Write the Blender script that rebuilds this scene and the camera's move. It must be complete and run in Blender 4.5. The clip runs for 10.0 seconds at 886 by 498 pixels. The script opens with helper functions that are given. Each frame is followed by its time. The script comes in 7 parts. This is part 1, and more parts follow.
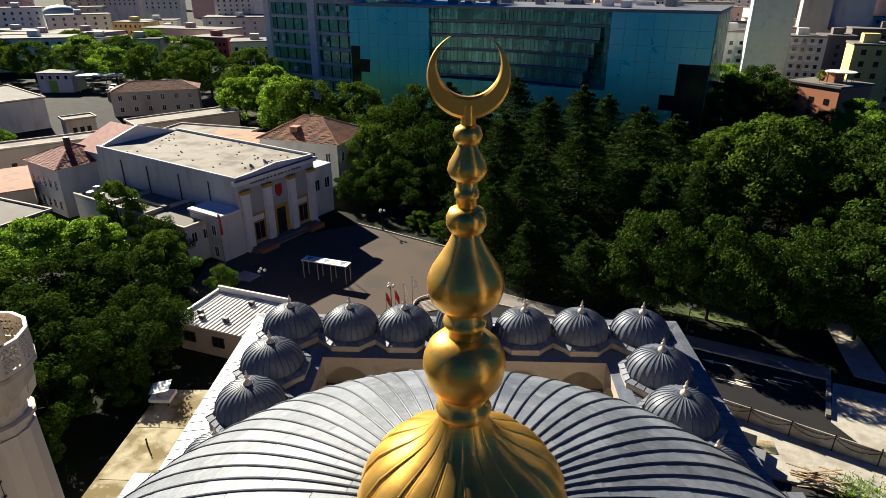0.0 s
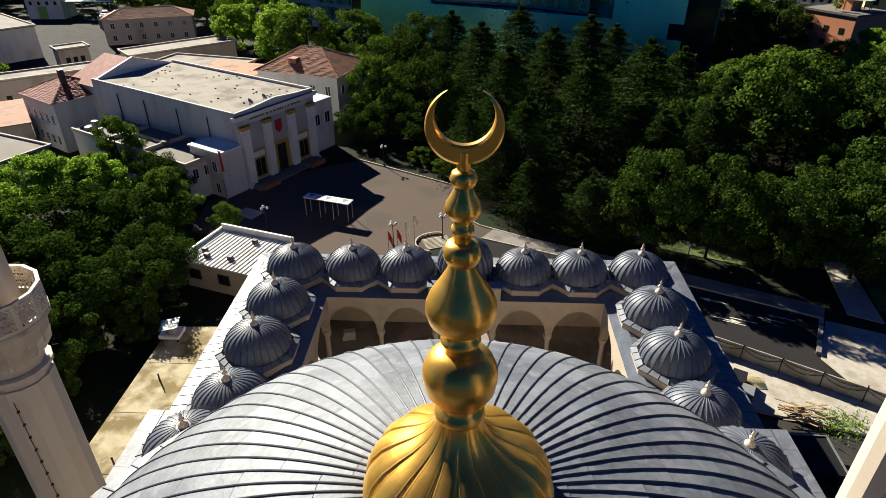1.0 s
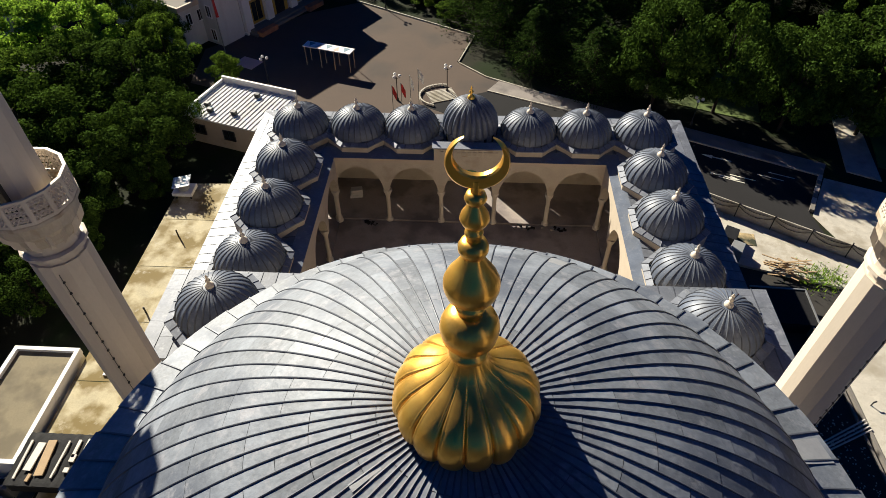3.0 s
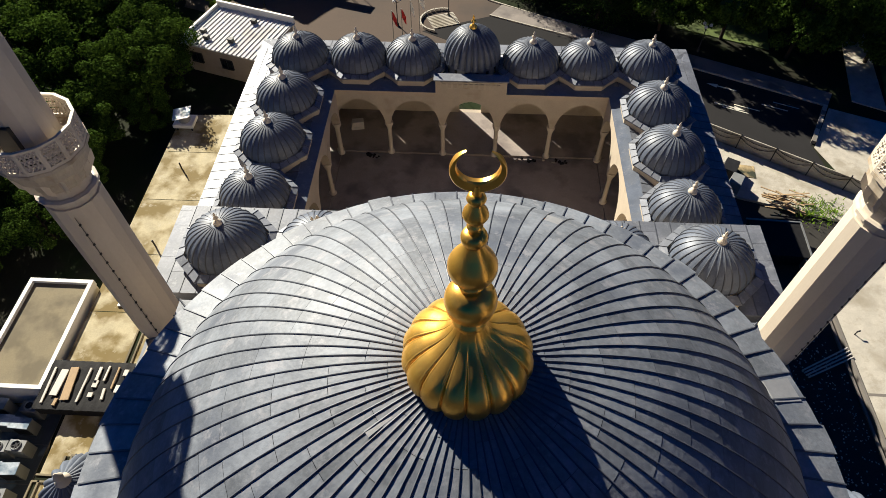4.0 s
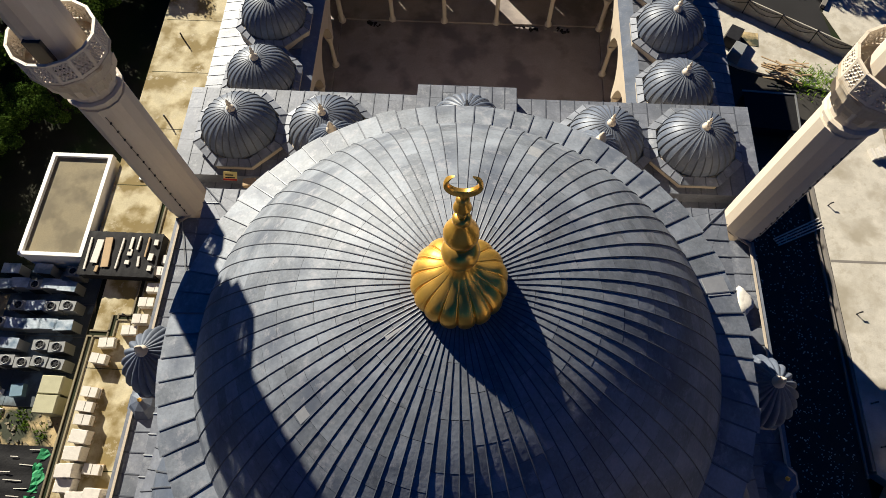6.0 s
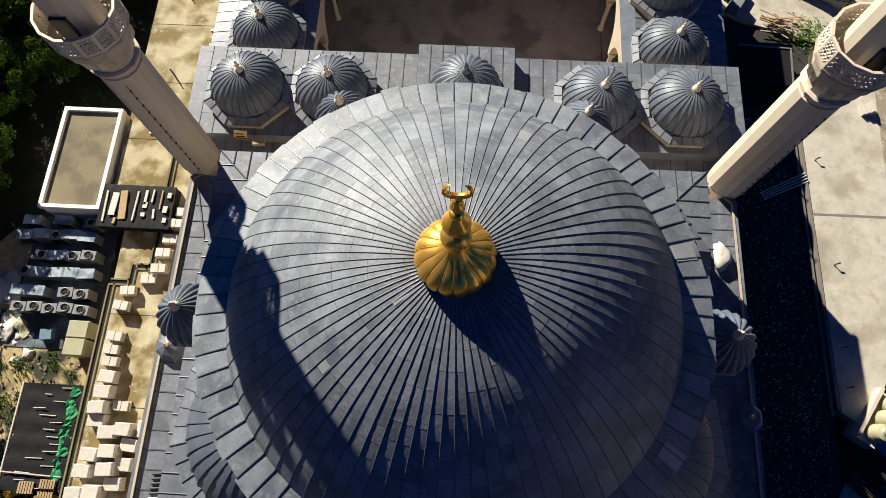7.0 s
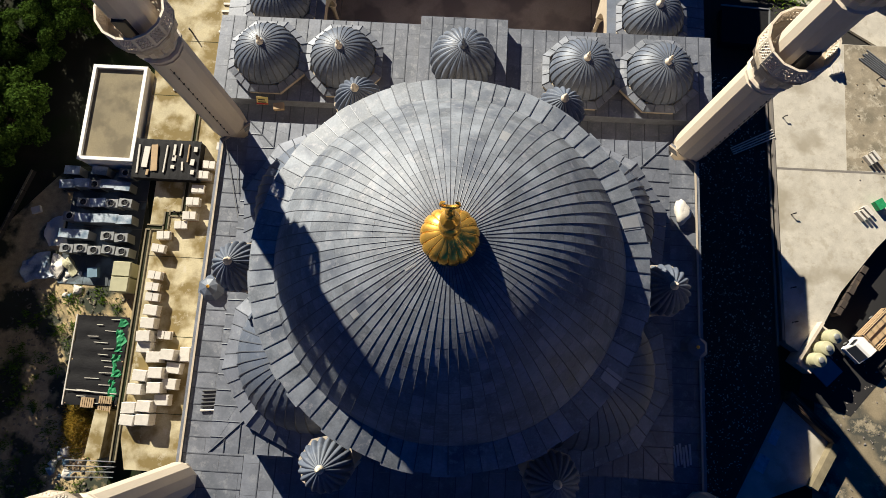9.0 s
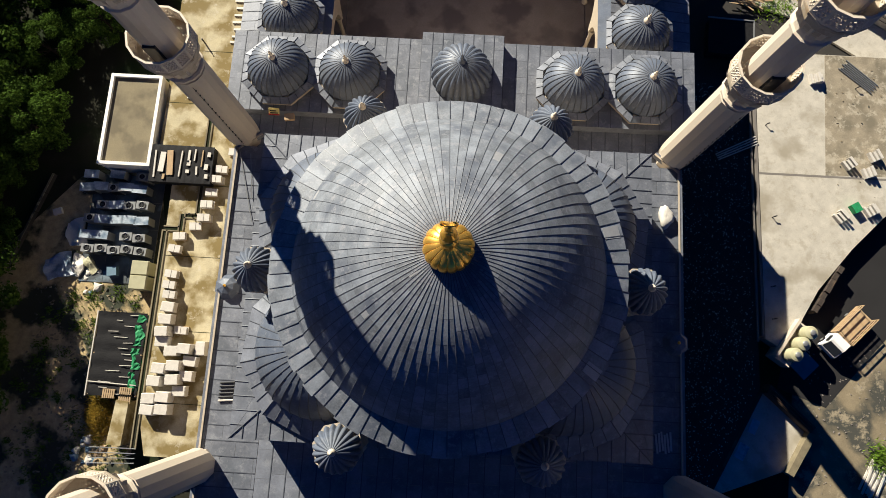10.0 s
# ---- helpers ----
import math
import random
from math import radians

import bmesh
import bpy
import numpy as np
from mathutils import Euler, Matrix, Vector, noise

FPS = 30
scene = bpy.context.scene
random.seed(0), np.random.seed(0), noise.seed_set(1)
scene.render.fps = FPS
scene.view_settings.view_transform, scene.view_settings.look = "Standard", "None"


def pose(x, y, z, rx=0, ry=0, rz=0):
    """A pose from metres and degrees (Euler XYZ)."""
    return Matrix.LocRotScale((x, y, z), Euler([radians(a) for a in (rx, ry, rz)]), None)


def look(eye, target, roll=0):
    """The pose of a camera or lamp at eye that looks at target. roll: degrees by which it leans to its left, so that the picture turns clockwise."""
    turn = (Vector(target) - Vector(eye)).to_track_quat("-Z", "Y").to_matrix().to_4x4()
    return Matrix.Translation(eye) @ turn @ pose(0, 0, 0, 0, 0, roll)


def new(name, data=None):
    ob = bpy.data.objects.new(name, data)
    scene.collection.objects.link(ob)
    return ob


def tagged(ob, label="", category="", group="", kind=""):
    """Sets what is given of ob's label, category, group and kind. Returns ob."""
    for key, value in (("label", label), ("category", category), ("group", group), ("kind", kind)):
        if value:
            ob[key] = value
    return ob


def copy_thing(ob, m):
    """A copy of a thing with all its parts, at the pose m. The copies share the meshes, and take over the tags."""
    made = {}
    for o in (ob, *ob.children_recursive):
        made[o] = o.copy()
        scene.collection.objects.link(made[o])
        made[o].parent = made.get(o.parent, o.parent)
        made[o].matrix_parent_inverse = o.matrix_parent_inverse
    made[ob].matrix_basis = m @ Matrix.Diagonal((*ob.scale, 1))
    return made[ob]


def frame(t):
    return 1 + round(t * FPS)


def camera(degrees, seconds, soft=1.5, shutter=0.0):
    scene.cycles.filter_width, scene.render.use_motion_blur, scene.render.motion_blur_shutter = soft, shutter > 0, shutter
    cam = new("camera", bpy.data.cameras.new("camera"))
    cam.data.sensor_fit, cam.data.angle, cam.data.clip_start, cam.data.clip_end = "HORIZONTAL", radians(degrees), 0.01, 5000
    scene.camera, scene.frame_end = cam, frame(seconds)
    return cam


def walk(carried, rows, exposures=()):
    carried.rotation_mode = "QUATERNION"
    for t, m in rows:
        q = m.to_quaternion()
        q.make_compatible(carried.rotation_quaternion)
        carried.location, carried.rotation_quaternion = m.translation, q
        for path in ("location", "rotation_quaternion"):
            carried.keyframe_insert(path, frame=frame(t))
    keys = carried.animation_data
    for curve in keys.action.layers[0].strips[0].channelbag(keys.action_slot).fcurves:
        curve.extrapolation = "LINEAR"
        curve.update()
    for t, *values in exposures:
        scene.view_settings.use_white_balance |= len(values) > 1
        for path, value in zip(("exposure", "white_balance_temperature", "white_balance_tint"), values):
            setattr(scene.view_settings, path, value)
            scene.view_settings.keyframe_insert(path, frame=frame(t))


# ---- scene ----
cam = camera(71.9, 10.0, 0.3)
PATH = [
    (0, (-0.007, -4.746, 37.571), (-0.0797, -2.9199, 36.7587), -0.05),
    (0.5, (0.039, -4.673, 38.036), (-0.0350, -2.8911, 37.1301), -0.04),
    (1, (0.032, -4.659, 38.499), (-0.0432, -2.9357, 37.4865), -0.04),
    (1.5, (0.001, -4.699, 38.972), (-0.0749, -3.0457, 37.8489), -0.07),
    (2, (-0.038, -4.674, 39.449), (-0.1130, -3.0937, 38.2249), -0.13),
    (2.5, (-0.062, -4.724, 39.977), (-0.1362, -3.2280, 38.6516), -0.16),
    (4, (-0.127, -4.766, 41.636), (-0.1942, -3.5438, 40.0545), -0.37),
    (4.5, (-0.107, -4.728, 42.455), (-0.1725, -3.6103, 40.7974), -0.58),
    (5, (-0.054, -4.738, 43.281), (-0.1181, -3.7205, 41.5601), -0.78),
    (5.5, (0.008, -4.729, 44.239), (-0.0535, -3.8214, 42.4582), -1.00),
    (6, (-0.007, -4.758, 45.267), (-0.0632, -3.9574, 43.4353), -1.19),
    (7.5, (0.137, -4.739, 49.246), (0.0888, -4.1934, 47.3228), -1.95),
    (8, (0.182, -4.799, 50.726), (0.1374, -4.3151, 48.7862), -2.12),
    (8.5, (0.200, -4.764, 52.341), (0.1582, -4.3328, 50.3882), -2.30),
    (9, (0.213, -4.735, 53.984), (0.1735, -4.3429, 52.0235), -2.50),
    (9.5, (0.254, -4.715, 55.636), (0.2151, -4.3427, 53.6709), -2.60),
    (10, (0.253, -4.715, 57.195), (0.2144, -4.3439, 55.2298), -2.59),
]
walk(cam, [(t, look(eye, target, roll)) for t, eye, target, roll in PATH], [(0.0, 1.5, 5000.0, 10.0), (4.0, 1.4, 5000.0, 10.0), (10.0, 1.3, 5000.0, 10.0)])

# ---- light ----
world = bpy.data.worlds.new("world")
scene.world = world
world.use_nodes = True
SUN_AZ, SUN_EL = -38.0, 28.5
wn = world.node_tree.nodes
sky = wn.new("ShaderNodeTexSky")
sky.sky_type = "NISHITA"
sky.sun_disc = False
sky.sun_elevation = radians(SUN_EL)
sky.sun_rotation = radians(SUN_AZ)
sky.air_density, sky.dust_density, sky.ozone_density = 1.0, 0.6, 8.0
wn["Background"].inputs["Strength"].default_value = 0.0055
tint = wn.new("ShaderNodeVectorMath")
tint.operation = "MULTIPLY"
tint.inputs[1].default_value = (0.02, 1.0, 2.08)
world.node_tree.links.new(sky.outputs["Color"], tint.inputs[0])
world.node_tree.links.new(tint.outputs["Vector"], wn["Background"].inputs["Color"])
sun = new("sun", bpy.data.lights.new("sun", "SUN"))
sun.data.energy, sun.data.angle, sun.data.color = 5.0, radians(0.5), (1.0, 0.775, 0.462)
sx, sy = math.sin(radians(SUN_AZ)) * math.cos(radians(SUN_EL)), math.cos(radians(SUN_AZ)) * math.cos(radians(SUN_EL))
sun.matrix_world = look((100 * sx, 100 * sy, 100 * math.sin(radians(SUN_EL))), (0, 0, 0))


# ---- materials ----
def material(name, base, rough=0.7, metal=0.0, vary=0.25, scale=1.5, bump=0.15, fine=14.0, stain=None, stain_scale=0.25, stain_at=(0.5, 0.68), obj=0.0, island=0.0, spec=0.5, streak=1.0, bloom=None):
    """Two scales of noise on a base colour, an optional stain, an optional pale bloom, and relief."""
    m = bpy.data.materials.new(name)
    m.use_nodes = True
    nt = m.node_tree
    n, ln = nt.nodes, nt.links
    bsdf = n["Principled BSDF"]
    bsdf.inputs["Metallic"].default_value = metal
    bsdf.inputs["Specular IOR Level"].default_value = spec
    geo = n.new("ShaderNodeNewGeometry")
    mp = n.new("ShaderNodeMapping")
    mp.inputs["Scale"].default_value = (1, 1, streak)
    ln.new(geo.outputs["Position"], mp.inputs["Vector"])

    def noise_tex(s, detail):
        t = n.new("ShaderNodeTexNoise")
        t.inputs["Scale"].default_value, t.inputs["Detail"].default_value = s, detail
        ln.new(mp.outputs["Vector"], t.inputs["Vector"])
        return t

    big, small = noise_tex(scale, 5), noise_tex(fine, 4)
    add = n.new("ShaderNodeMath")
    add.operation = "ADD"
    ln.new(big.outputs["Fac"], add.inputs[0])
    half = n.new("ShaderNodeMath")
    half.operation, half.inputs[1].default_value = "MULTIPLY", 0.6
    ln.new(small.outputs["Fac"], half.inputs[0])
    ln.new(half.outputs[0], add.inputs[1])
    last = add.outputs[0]
    for amount, kind in ((obj, "obj"), (island, "island")):
        if amount:
            if kind == "obj":
                src = n.new("ShaderNodeObjectInfo").outputs["Random"]
            else:
                src = geo.outputs["Random Per Island"]
            mul = n.new("ShaderNodeMath")
            mul.operation, mul.inputs[1].default_value = "MULTIPLY_ADD", amount
            ln.new(src, mul.inputs[0])
            ln.new(last, mul.inputs[2])
            sub = n.new("ShaderNodeMath")
            sub.operation, sub.inputs[1].default_value = "SUBTRACT", amount / 2
            ln.new(mul.outputs[0], sub.inputs[0])
            last = sub.outputs[0]
    rng = n.new("ShaderNodeMapRange")
    rng.inputs["From Min"].default_value, rng.inputs["From Max"].default_value = 0.35, 1.25
    rng.inputs["To Min"].default_value, rng.inputs["To Max"].default_value = 1 - vary, 1 + vary
    ln.new(last, rng.inputs["Value"])
    mix = n.new("ShaderNodeVectorMath")
    mix.operation = "SCALE"
    mix.inputs[0].default_value = base
    ln.new(rng.outputs["Result"], mix.inputs["Scale"])
    colour = mix.outputs["Vector"]
    if stain:
        st = noise_tex(stain_scale, 6)
        ramp = n.new("ShaderNodeMapRange")
        ramp.inputs["From Min"].default_value, ramp.inputs["From Max"].default_value = stain_at
        ln.new(st.outputs["Fac"], ramp.inputs["Value"])
        mx = n.new("ShaderNodeMix")
        mx.data_type = "RGBA"
        ln.new(ramp.outputs["Result"], mx.inputs["Factor"])
        ln.new(colour, mx.inputs["A"])
        mx.inputs["B"].default_value = (*stain, 1)
        colour = mx.outputs["Result"]
    if bloom:
        # chalky scuffs and run-off marks, broken up at a fine scale
        tone, size, limits, most = bloom
        st = noise_tex(size, 9)
        st.inputs["Roughness"].default_value = 0.72
        ramp = n.new("ShaderNodeMapRange")
        ramp.inputs["From Min"].default_value, ramp.inputs["From Max"].default_value = limits
        ramp.inputs["To Max"].default_value = most
        ln.new(st.outputs["Fac"], ramp.inputs["Value"])
        mx = n.new("ShaderNodeMix")
        mx.data_type = "RGBA"
        ln.new(ramp.outputs["Result"], mx.inputs["Factor"])
        ln.new(colour, mx.inputs["A"])
        mx.inputs["B"].default_value = (*tone, 1)
        colour = mx.outputs["Result"]
    ln.new(colour, bsdf.inputs["Base Color"])
    rr = n.new("ShaderNodeMapRange")
    rr.inputs["To Min"].default_value, rr.inputs["To Max"].default_value = max(rough - 0.1, 0.03), min(rough + 0.12, 1)
    ln.new(big.outputs["Fac"], rr.inputs["Value"])
    ln.new(rr.outputs["Result"], bsdf.inputs["Roughness"])
    if bump:
        b = n.new("ShaderNodeBump")
        b.inputs["Strength"].default_value, b.inputs["Distance"].default_value = bump, 0.05
        ln.new(last if not (obj or island) else add.outputs[0], b.inputs["Height"])
        ln.new(b.outputs["Normal"], bsdf.inputs["Normal"])
    return m


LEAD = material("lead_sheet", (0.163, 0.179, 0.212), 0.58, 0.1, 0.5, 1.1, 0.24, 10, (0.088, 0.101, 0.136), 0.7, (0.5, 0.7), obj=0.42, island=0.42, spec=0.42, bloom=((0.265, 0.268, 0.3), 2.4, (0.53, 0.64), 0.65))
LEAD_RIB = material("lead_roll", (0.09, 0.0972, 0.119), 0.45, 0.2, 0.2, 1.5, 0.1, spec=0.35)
LEAD_DOME = material("lead_dome", (0.102, 0.12, 0.166), 0.5, 0.1, 0.3, 1.2, 0.2, 9, (0.115, 0.128, 0.158), 0.7, (0.5, 0.72), obj=0.2, spec=0.4, bloom=((0.2, 0.21, 0.245), 2.0, (0.54, 0.66), 0.55))
LEAD_FLAT = material("lead_flat", (0.155, 0.166, 0.202), 0.54, 0.15, 0.36, 0.9, 0.2, 7, (0.101, 0.112, 0.137), 0.5, (0.5, 0.72), obj=0.3, island=0.3, spec=0.4, bloom=((0.27, 0.28, 0.31), 1.7, (0.53, 0.66), 0.6))
GOLD = material("gilded_copper", (1.0, 0.58, 0.09), 0.32, 0.84, 0.14, 3.0, 0.03, 30)
STONE = material("cream_stone", (0.418, 0.36, 0.281), 0.8, 0, 0.15, 1.0, 0.1, 12, (0.302, 0.245, 0.173), 0.6, (0.58, 0.8))
MARBLE = material("white_marble", (0.55, 0.485, 0.395), 0.6, 0, 0.1, 1.0, 0.06, 12, (0.374, 0.31, 0.223), 0.5, (0.58, 0.85), streak=0.3)
STAINED = material("stained_marble", (0.432, 0.374, 0.288), 0.7, 0, 0.2, 1.5, 0.1, 12, (0.274, 0.194, 0.108), 1.2, (0.52, 0.7), streak=0.4)
CONCRETE = material("terrace_concrete", (0.43, 0.38, 0.245), 0.9, 0, 0.3, 0.8, 0.15, 9, (0.18, 0.135, 0.045), 0.5, (0.42, 0.58), bloom=((0.5, 0.46, 0.36), 0.9, (0.56, 0.66), 0.6))
SLAB = material("pale_slab", (0.432, 0.403, 0.346), 0.9, 0, 0.26, 1.3, 0.12, 10, (0.288, 0.259, 0.202), 0.3, (0.54, 0.68), bloom=((0.3, 0.27, 0.21), 0.9, (0.52, 0.62), 0.55))
YARD = material("yard_concrete", (0.223, 0.198, 0.18), 0.8, 0, 0.25, 0.5, 0.1, 8, (0.122, 0.108, 0.104), 0.3, (0.5, 0.65))
ASPHALT = material("asphalt", (0.025, 0.0245, 0.026), 0.95, 0, 0.2, 0.3, 0.15, 18, spec=0.1)
PLAZA = material("plaza_asphalt", (0.098, 0.075, 0.06), 0.95, 0, 0.15, 0.25, 0.1, 12, (0.072, 0.061, 0.054), 0.12, (0.5, 0.7), spec=0.2)
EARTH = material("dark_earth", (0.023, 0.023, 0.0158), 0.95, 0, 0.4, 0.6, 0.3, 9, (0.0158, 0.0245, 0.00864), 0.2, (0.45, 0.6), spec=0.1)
DIRT = material("dry_dirt", (0.4, 0.31, 0.16), 0.95, 0, 0.5, 1.8, 0.5, 12, (0.03, 0.035, 0.02), 0.3, (0.47, 0.55))
GRASS = material("lawn_grass", (0.0864, 0.122, 0.0216), 0.9, 0, 0.4, 0.7, 0.4, 20, (0.0504, 0.072, 0.0144), 0.2, (0.45, 0.65))
# dark soil, its base lowered further to deepen the hall's shade
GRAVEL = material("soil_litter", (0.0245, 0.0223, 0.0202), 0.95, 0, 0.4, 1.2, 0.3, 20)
WHITE = material("white_paint", (0.76, 0.75, 0.73), 0.6, 0, 0.1, 0.8, 0.04, 10, (0.6, 0.58, 0.54), 0.4, (0.55, 0.75))
LINE = material("road_paint", (0.6, 0.58, 0.5), 0.8, 0, 0.2, 2.0, 0.05)
ROOF_PALE = material("pale_bitumen_roof", (0.3, 0.272, 0.235), 0.95, 0, 0.22, 0.6, 0.1, 5, (0.17, 0.15, 0.125), 0.28, (0.46, 0.62), bloom=((0.4, 0.37, 0.33), 0.9, (0.54, 0.64), 0.6))
ROOF_GREY = material("grey_flat_roof", (0.158, 0.144, 0.13), 0.9, 0, 0.2, 0.4, 0.08)
PLASTER = material("white_plaster", (0.6, 0.595, 0.58), 0.85, 0, 0.14, 0.5, 0.06, 8, (0.4, 0.385, 0.36), 0.35, (0.52, 0.76), streak=0.3)
BEIGE = material("beige_plaster", (0.52, 0.46, 0.38), 0.85, 0, 0.14, 0.5, 0.06, 8, (0.36, 0.31, 0.24), 0.3, (0.52, 0.76), streak=0.3)
TILE = material("clay_tile", (0.36, 0.16, 0.085), 0.85, 0, 0.4, 1.5, 0.3, 9, (0.17, 0.1, 0.07), 0.5, (0.5, 0.66), obj=0.5)
TILE_RED = material("red_tile", (0.245, 0.0576, 0.0432), 0.8, 0, 0.25, 1.5, 0.3, 9)
BLACK = material("black_tarp", (0.01, 0.01, 0.012), 0.75, 0, 0.5, 3, 0.5, 9, spec=0.2)
WOOD = material("raw_timber", (0.36, 0.259, 0.144), 0.8, 0, 0.25, 2, 0.1, 20, obj=0.4)
DARKMETAL = material("dark_metal", (0.0288, 0.0288, 0.0324), 0.5, 0.5, 0.3, 3, 0.05)
GREYMETAL = material("galvanised_metal", (0.302, 0.31, 0.317), 0.45, 0.6, 0.2, 2, 0.05)
AC_BODY = material("enamel_grey", (0.209, 0.216, 0.223), 0.5, 0, 0.12, 2, 0.04, obj=0.3)
WINDOW = material("dark_window", (0.02, 0.022, 0.025), 0.15, 0, 0.3, 1, 0.0)
WRAP = material("wrapped_stone", (0.518, 0.49, 0.446), 0.55, 0, 0.15, 3, 0.25, 10, obj=0.25)
GLASSWALL = material("teal_curtain_wall", (0.42, 1.0, 0.68), 0.3, 0.75, 0.14, 0.15, 0.02, 1.5, (0.5, 1.0, 0.7), 0.08, (0.5, 0.7), obj=0.22)
GLASSDARK = material("dark_curtain_wall", (0.2, 0.5, 0.4), 0.25, 0.6, 0.4, 0.3, 0.02, 2, obj=0.9)
TRUNK = material("bark", (0.03, 0.022, 0.016), 0.95, 0, 0.35, 3, 0.4, 15, spec=0.2)


def leaf(name, base, glow):
    """Leaves that let some light through, each with its own shade of green."""
    m = bpy.data.materials.new(name)
    m.use_nodes = True
    n, ln = m.node_tree.nodes, m.node_tree.links
    n.remove(n["Principled BSDF"])
    bsdf = n.new("ShaderNodeBsdfDiffuse")
    geo = n.new("ShaderNodeNewGeometry")
    nz = n.new("ShaderNodeTexNoise")
    nz.inputs["Scale"].default_value = 0.35
    ln.new(geo.outputs["Position"], nz.inputs["Vector"])
    add = n.new("ShaderNodeMath")
    add.operation = "ADD"
    ln.new(geo.outputs["Random Per Island"], add.inputs[0])
    ln.new(nz.outputs["Fac"], add.inputs[1])
    ramp = n.new("ShaderNodeValToRGB")
    half = n.new("ShaderNodeMath")
    half.operation, half.inputs[1].default_value = "MULTIPLY", 0.5
    ln.new(add.outputs[0], half.inputs[0])
    ln.new(half.outputs[0], ramp.inputs["Fac"])
    e = ramp.color_ramp.elements
    e[0].position, e[0].color = 0.2, (*[c * 0.45 for c in base], 1)
    e[1].position, e[1].color = 0.85, (base[0] * 1.7, base[1] * 1.5, base[2] * 1.2, 1)
    ln.new(ramp.outputs["Color"], bsdf.inputs["Color"])
    tr = n.new("ShaderNodeBsdfTranslucent")
    thru = n.new("ShaderNodeVectorMath")
    thru.operation = "MULTIPLY"
    thru.inputs[1].default_value = (1.7, 1.7, 1.0)
    ln.new(ramp.outputs["Color"], thru.inputs[0])
    ln.new(thru.outputs["Vector"], tr.inputs["Color"])
    mix = n.new("ShaderNodeMixShader")
    mix.inputs["Fac"].default_value = glow
    ln.new(bsdf.outputs["BSDF"], mix.inputs[1])
    ln.new(tr.outputs["BSDF"], mix.inputs[2])
    ln.new(mix.outputs["Shader"], n["Material Output"].inputs["Surface"])
    return m


LEAF_A = leaf("broad_leaf", (0.15, 0.255, 0.034), 0.45)
LEAF_B = leaf("dark_leaf", (0.042, 0.078, 0.014), 0.16)
LEAF_D = leaf("mid_leaf", (0.075, 0.13, 0.02), 0.28)
LEAF_C = leaf("cedar_needle", (0.036, 0.068, 0.016), 0.12)
FACADE = material("facade_plaster", (0.4, 0.39, 0.38), 0.85, 0, 0.14, 0.6, 0.06, 8)
RED = material("red_cloth", (0.36, 0.0144, 0.0144), 0.7, 0, 0.15, 4, 0.1)
RED_WALL = material("dark_red_plaster", (0.324, 0.0864, 0.0864), 0.85, 0, 0.15, 0.5, 0.05)
OCHRE = material("ochre_paint", (0.432, 0.274, 0.036), 0.7, 0, 0.1, 2, 0.05)
ORANGE = material("orange_plaster", (0.62, 0.26, 0.13), 0.85, 0, 0.1, 0.5, 0.05)
YELLOW = material("yellow_plaster", (0.72, 0.6, 0.2), 0.85, 0, 0.12, 0.5, 0.05)
PINK = material("pink_plaster", (0.64, 0.43, 0.38), 0.85, 0, 0.14, 0.3, 0.05)
GREENDOOR = material("lime_paint", (0.216, 0.396, 0.0576), 0.5, 0, 0.1, 1, 0.03)
GREENNET = material("green_net", (0.025, 0.22, 0.075), 0.7, 0, 0.5, 4, 0.4)
BLUE = material("blue_sheet", (0.115, 0.187, 0.259), 0.6, 0, 0.3, 1.5, 0.2)
PLINTH = material("plinth_sheet", (0.0504, 0.0612, 0.072), 0.7, 0, 0.4, 1.2, 0.2, 9, (0.144, 0.187, 0.23), 0.4, (0.5, 0.6))
NEWLEAD = material("new_lead", (0.274, 0.281, 0.302), 0.5, 0.12, 0.15, 3, 0.1, obj=0.4)
COURT = material("court_screed", (0.288, 0.248, 0.223), 0.6, 0, 0.25, 0.6, 0.08, 8, (0.158, 0.133, 0.13), 0.35, (0.48, 0.62))
TAN = material("tan_screed", (0.2, 0.17, 0.105), 0.9, 0, 0.25, 0.6, 0.1, 9, (0.13, 0.11, 0.07), 0.5, (0.48, 0.62))
YARD_DUST = material("dusty_yard", (0.2, 0.165, 0.105), 0.95, 0, 0.4, 0.8, 0.25, 9, (0.05, 0.05, 0.042), 0.3, (0.45, 0.56), bloom=((0.33, 0.28, 0.19), 0.6, (0.54, 0.63), 0.8), streak=1.0)
CREAMTANK = material("cream_tank", (0.36, 0.346, 0.223), 0.5, 0, 0.15, 2, 0.05)
TARRED = material("tarred_timber", (0.04, 0.03, 0.024), 0.85, 0, 0.5, 3, 0.3, 14, (0.11, 0.075, 0.045), 0.9, (0.54, 0.66), obj=0.3)
SLAB_ROUGH = material("rough_slab", (0.25, 0.215, 0.155), 0.95, 0, 0.35, 1.4, 0.25, 11, (0.16, 0.14, 0.1), 0.5, (0.48, 0.62), bloom=((0.42, 0.38, 0.3), 0.8, (0.52, 0.6), 0.7))
STRAW = leaf("dry_straw", (0.22, 0.17, 0.035), 0.3)
SHEETING = material("pale_sheeting", (0.34, 0.39, 0.46), 0.5, 0, 0.4, 2.5, 0.3, 9, (0.1, 0.15, 0.22), 0.7, (0.48, 0.6))


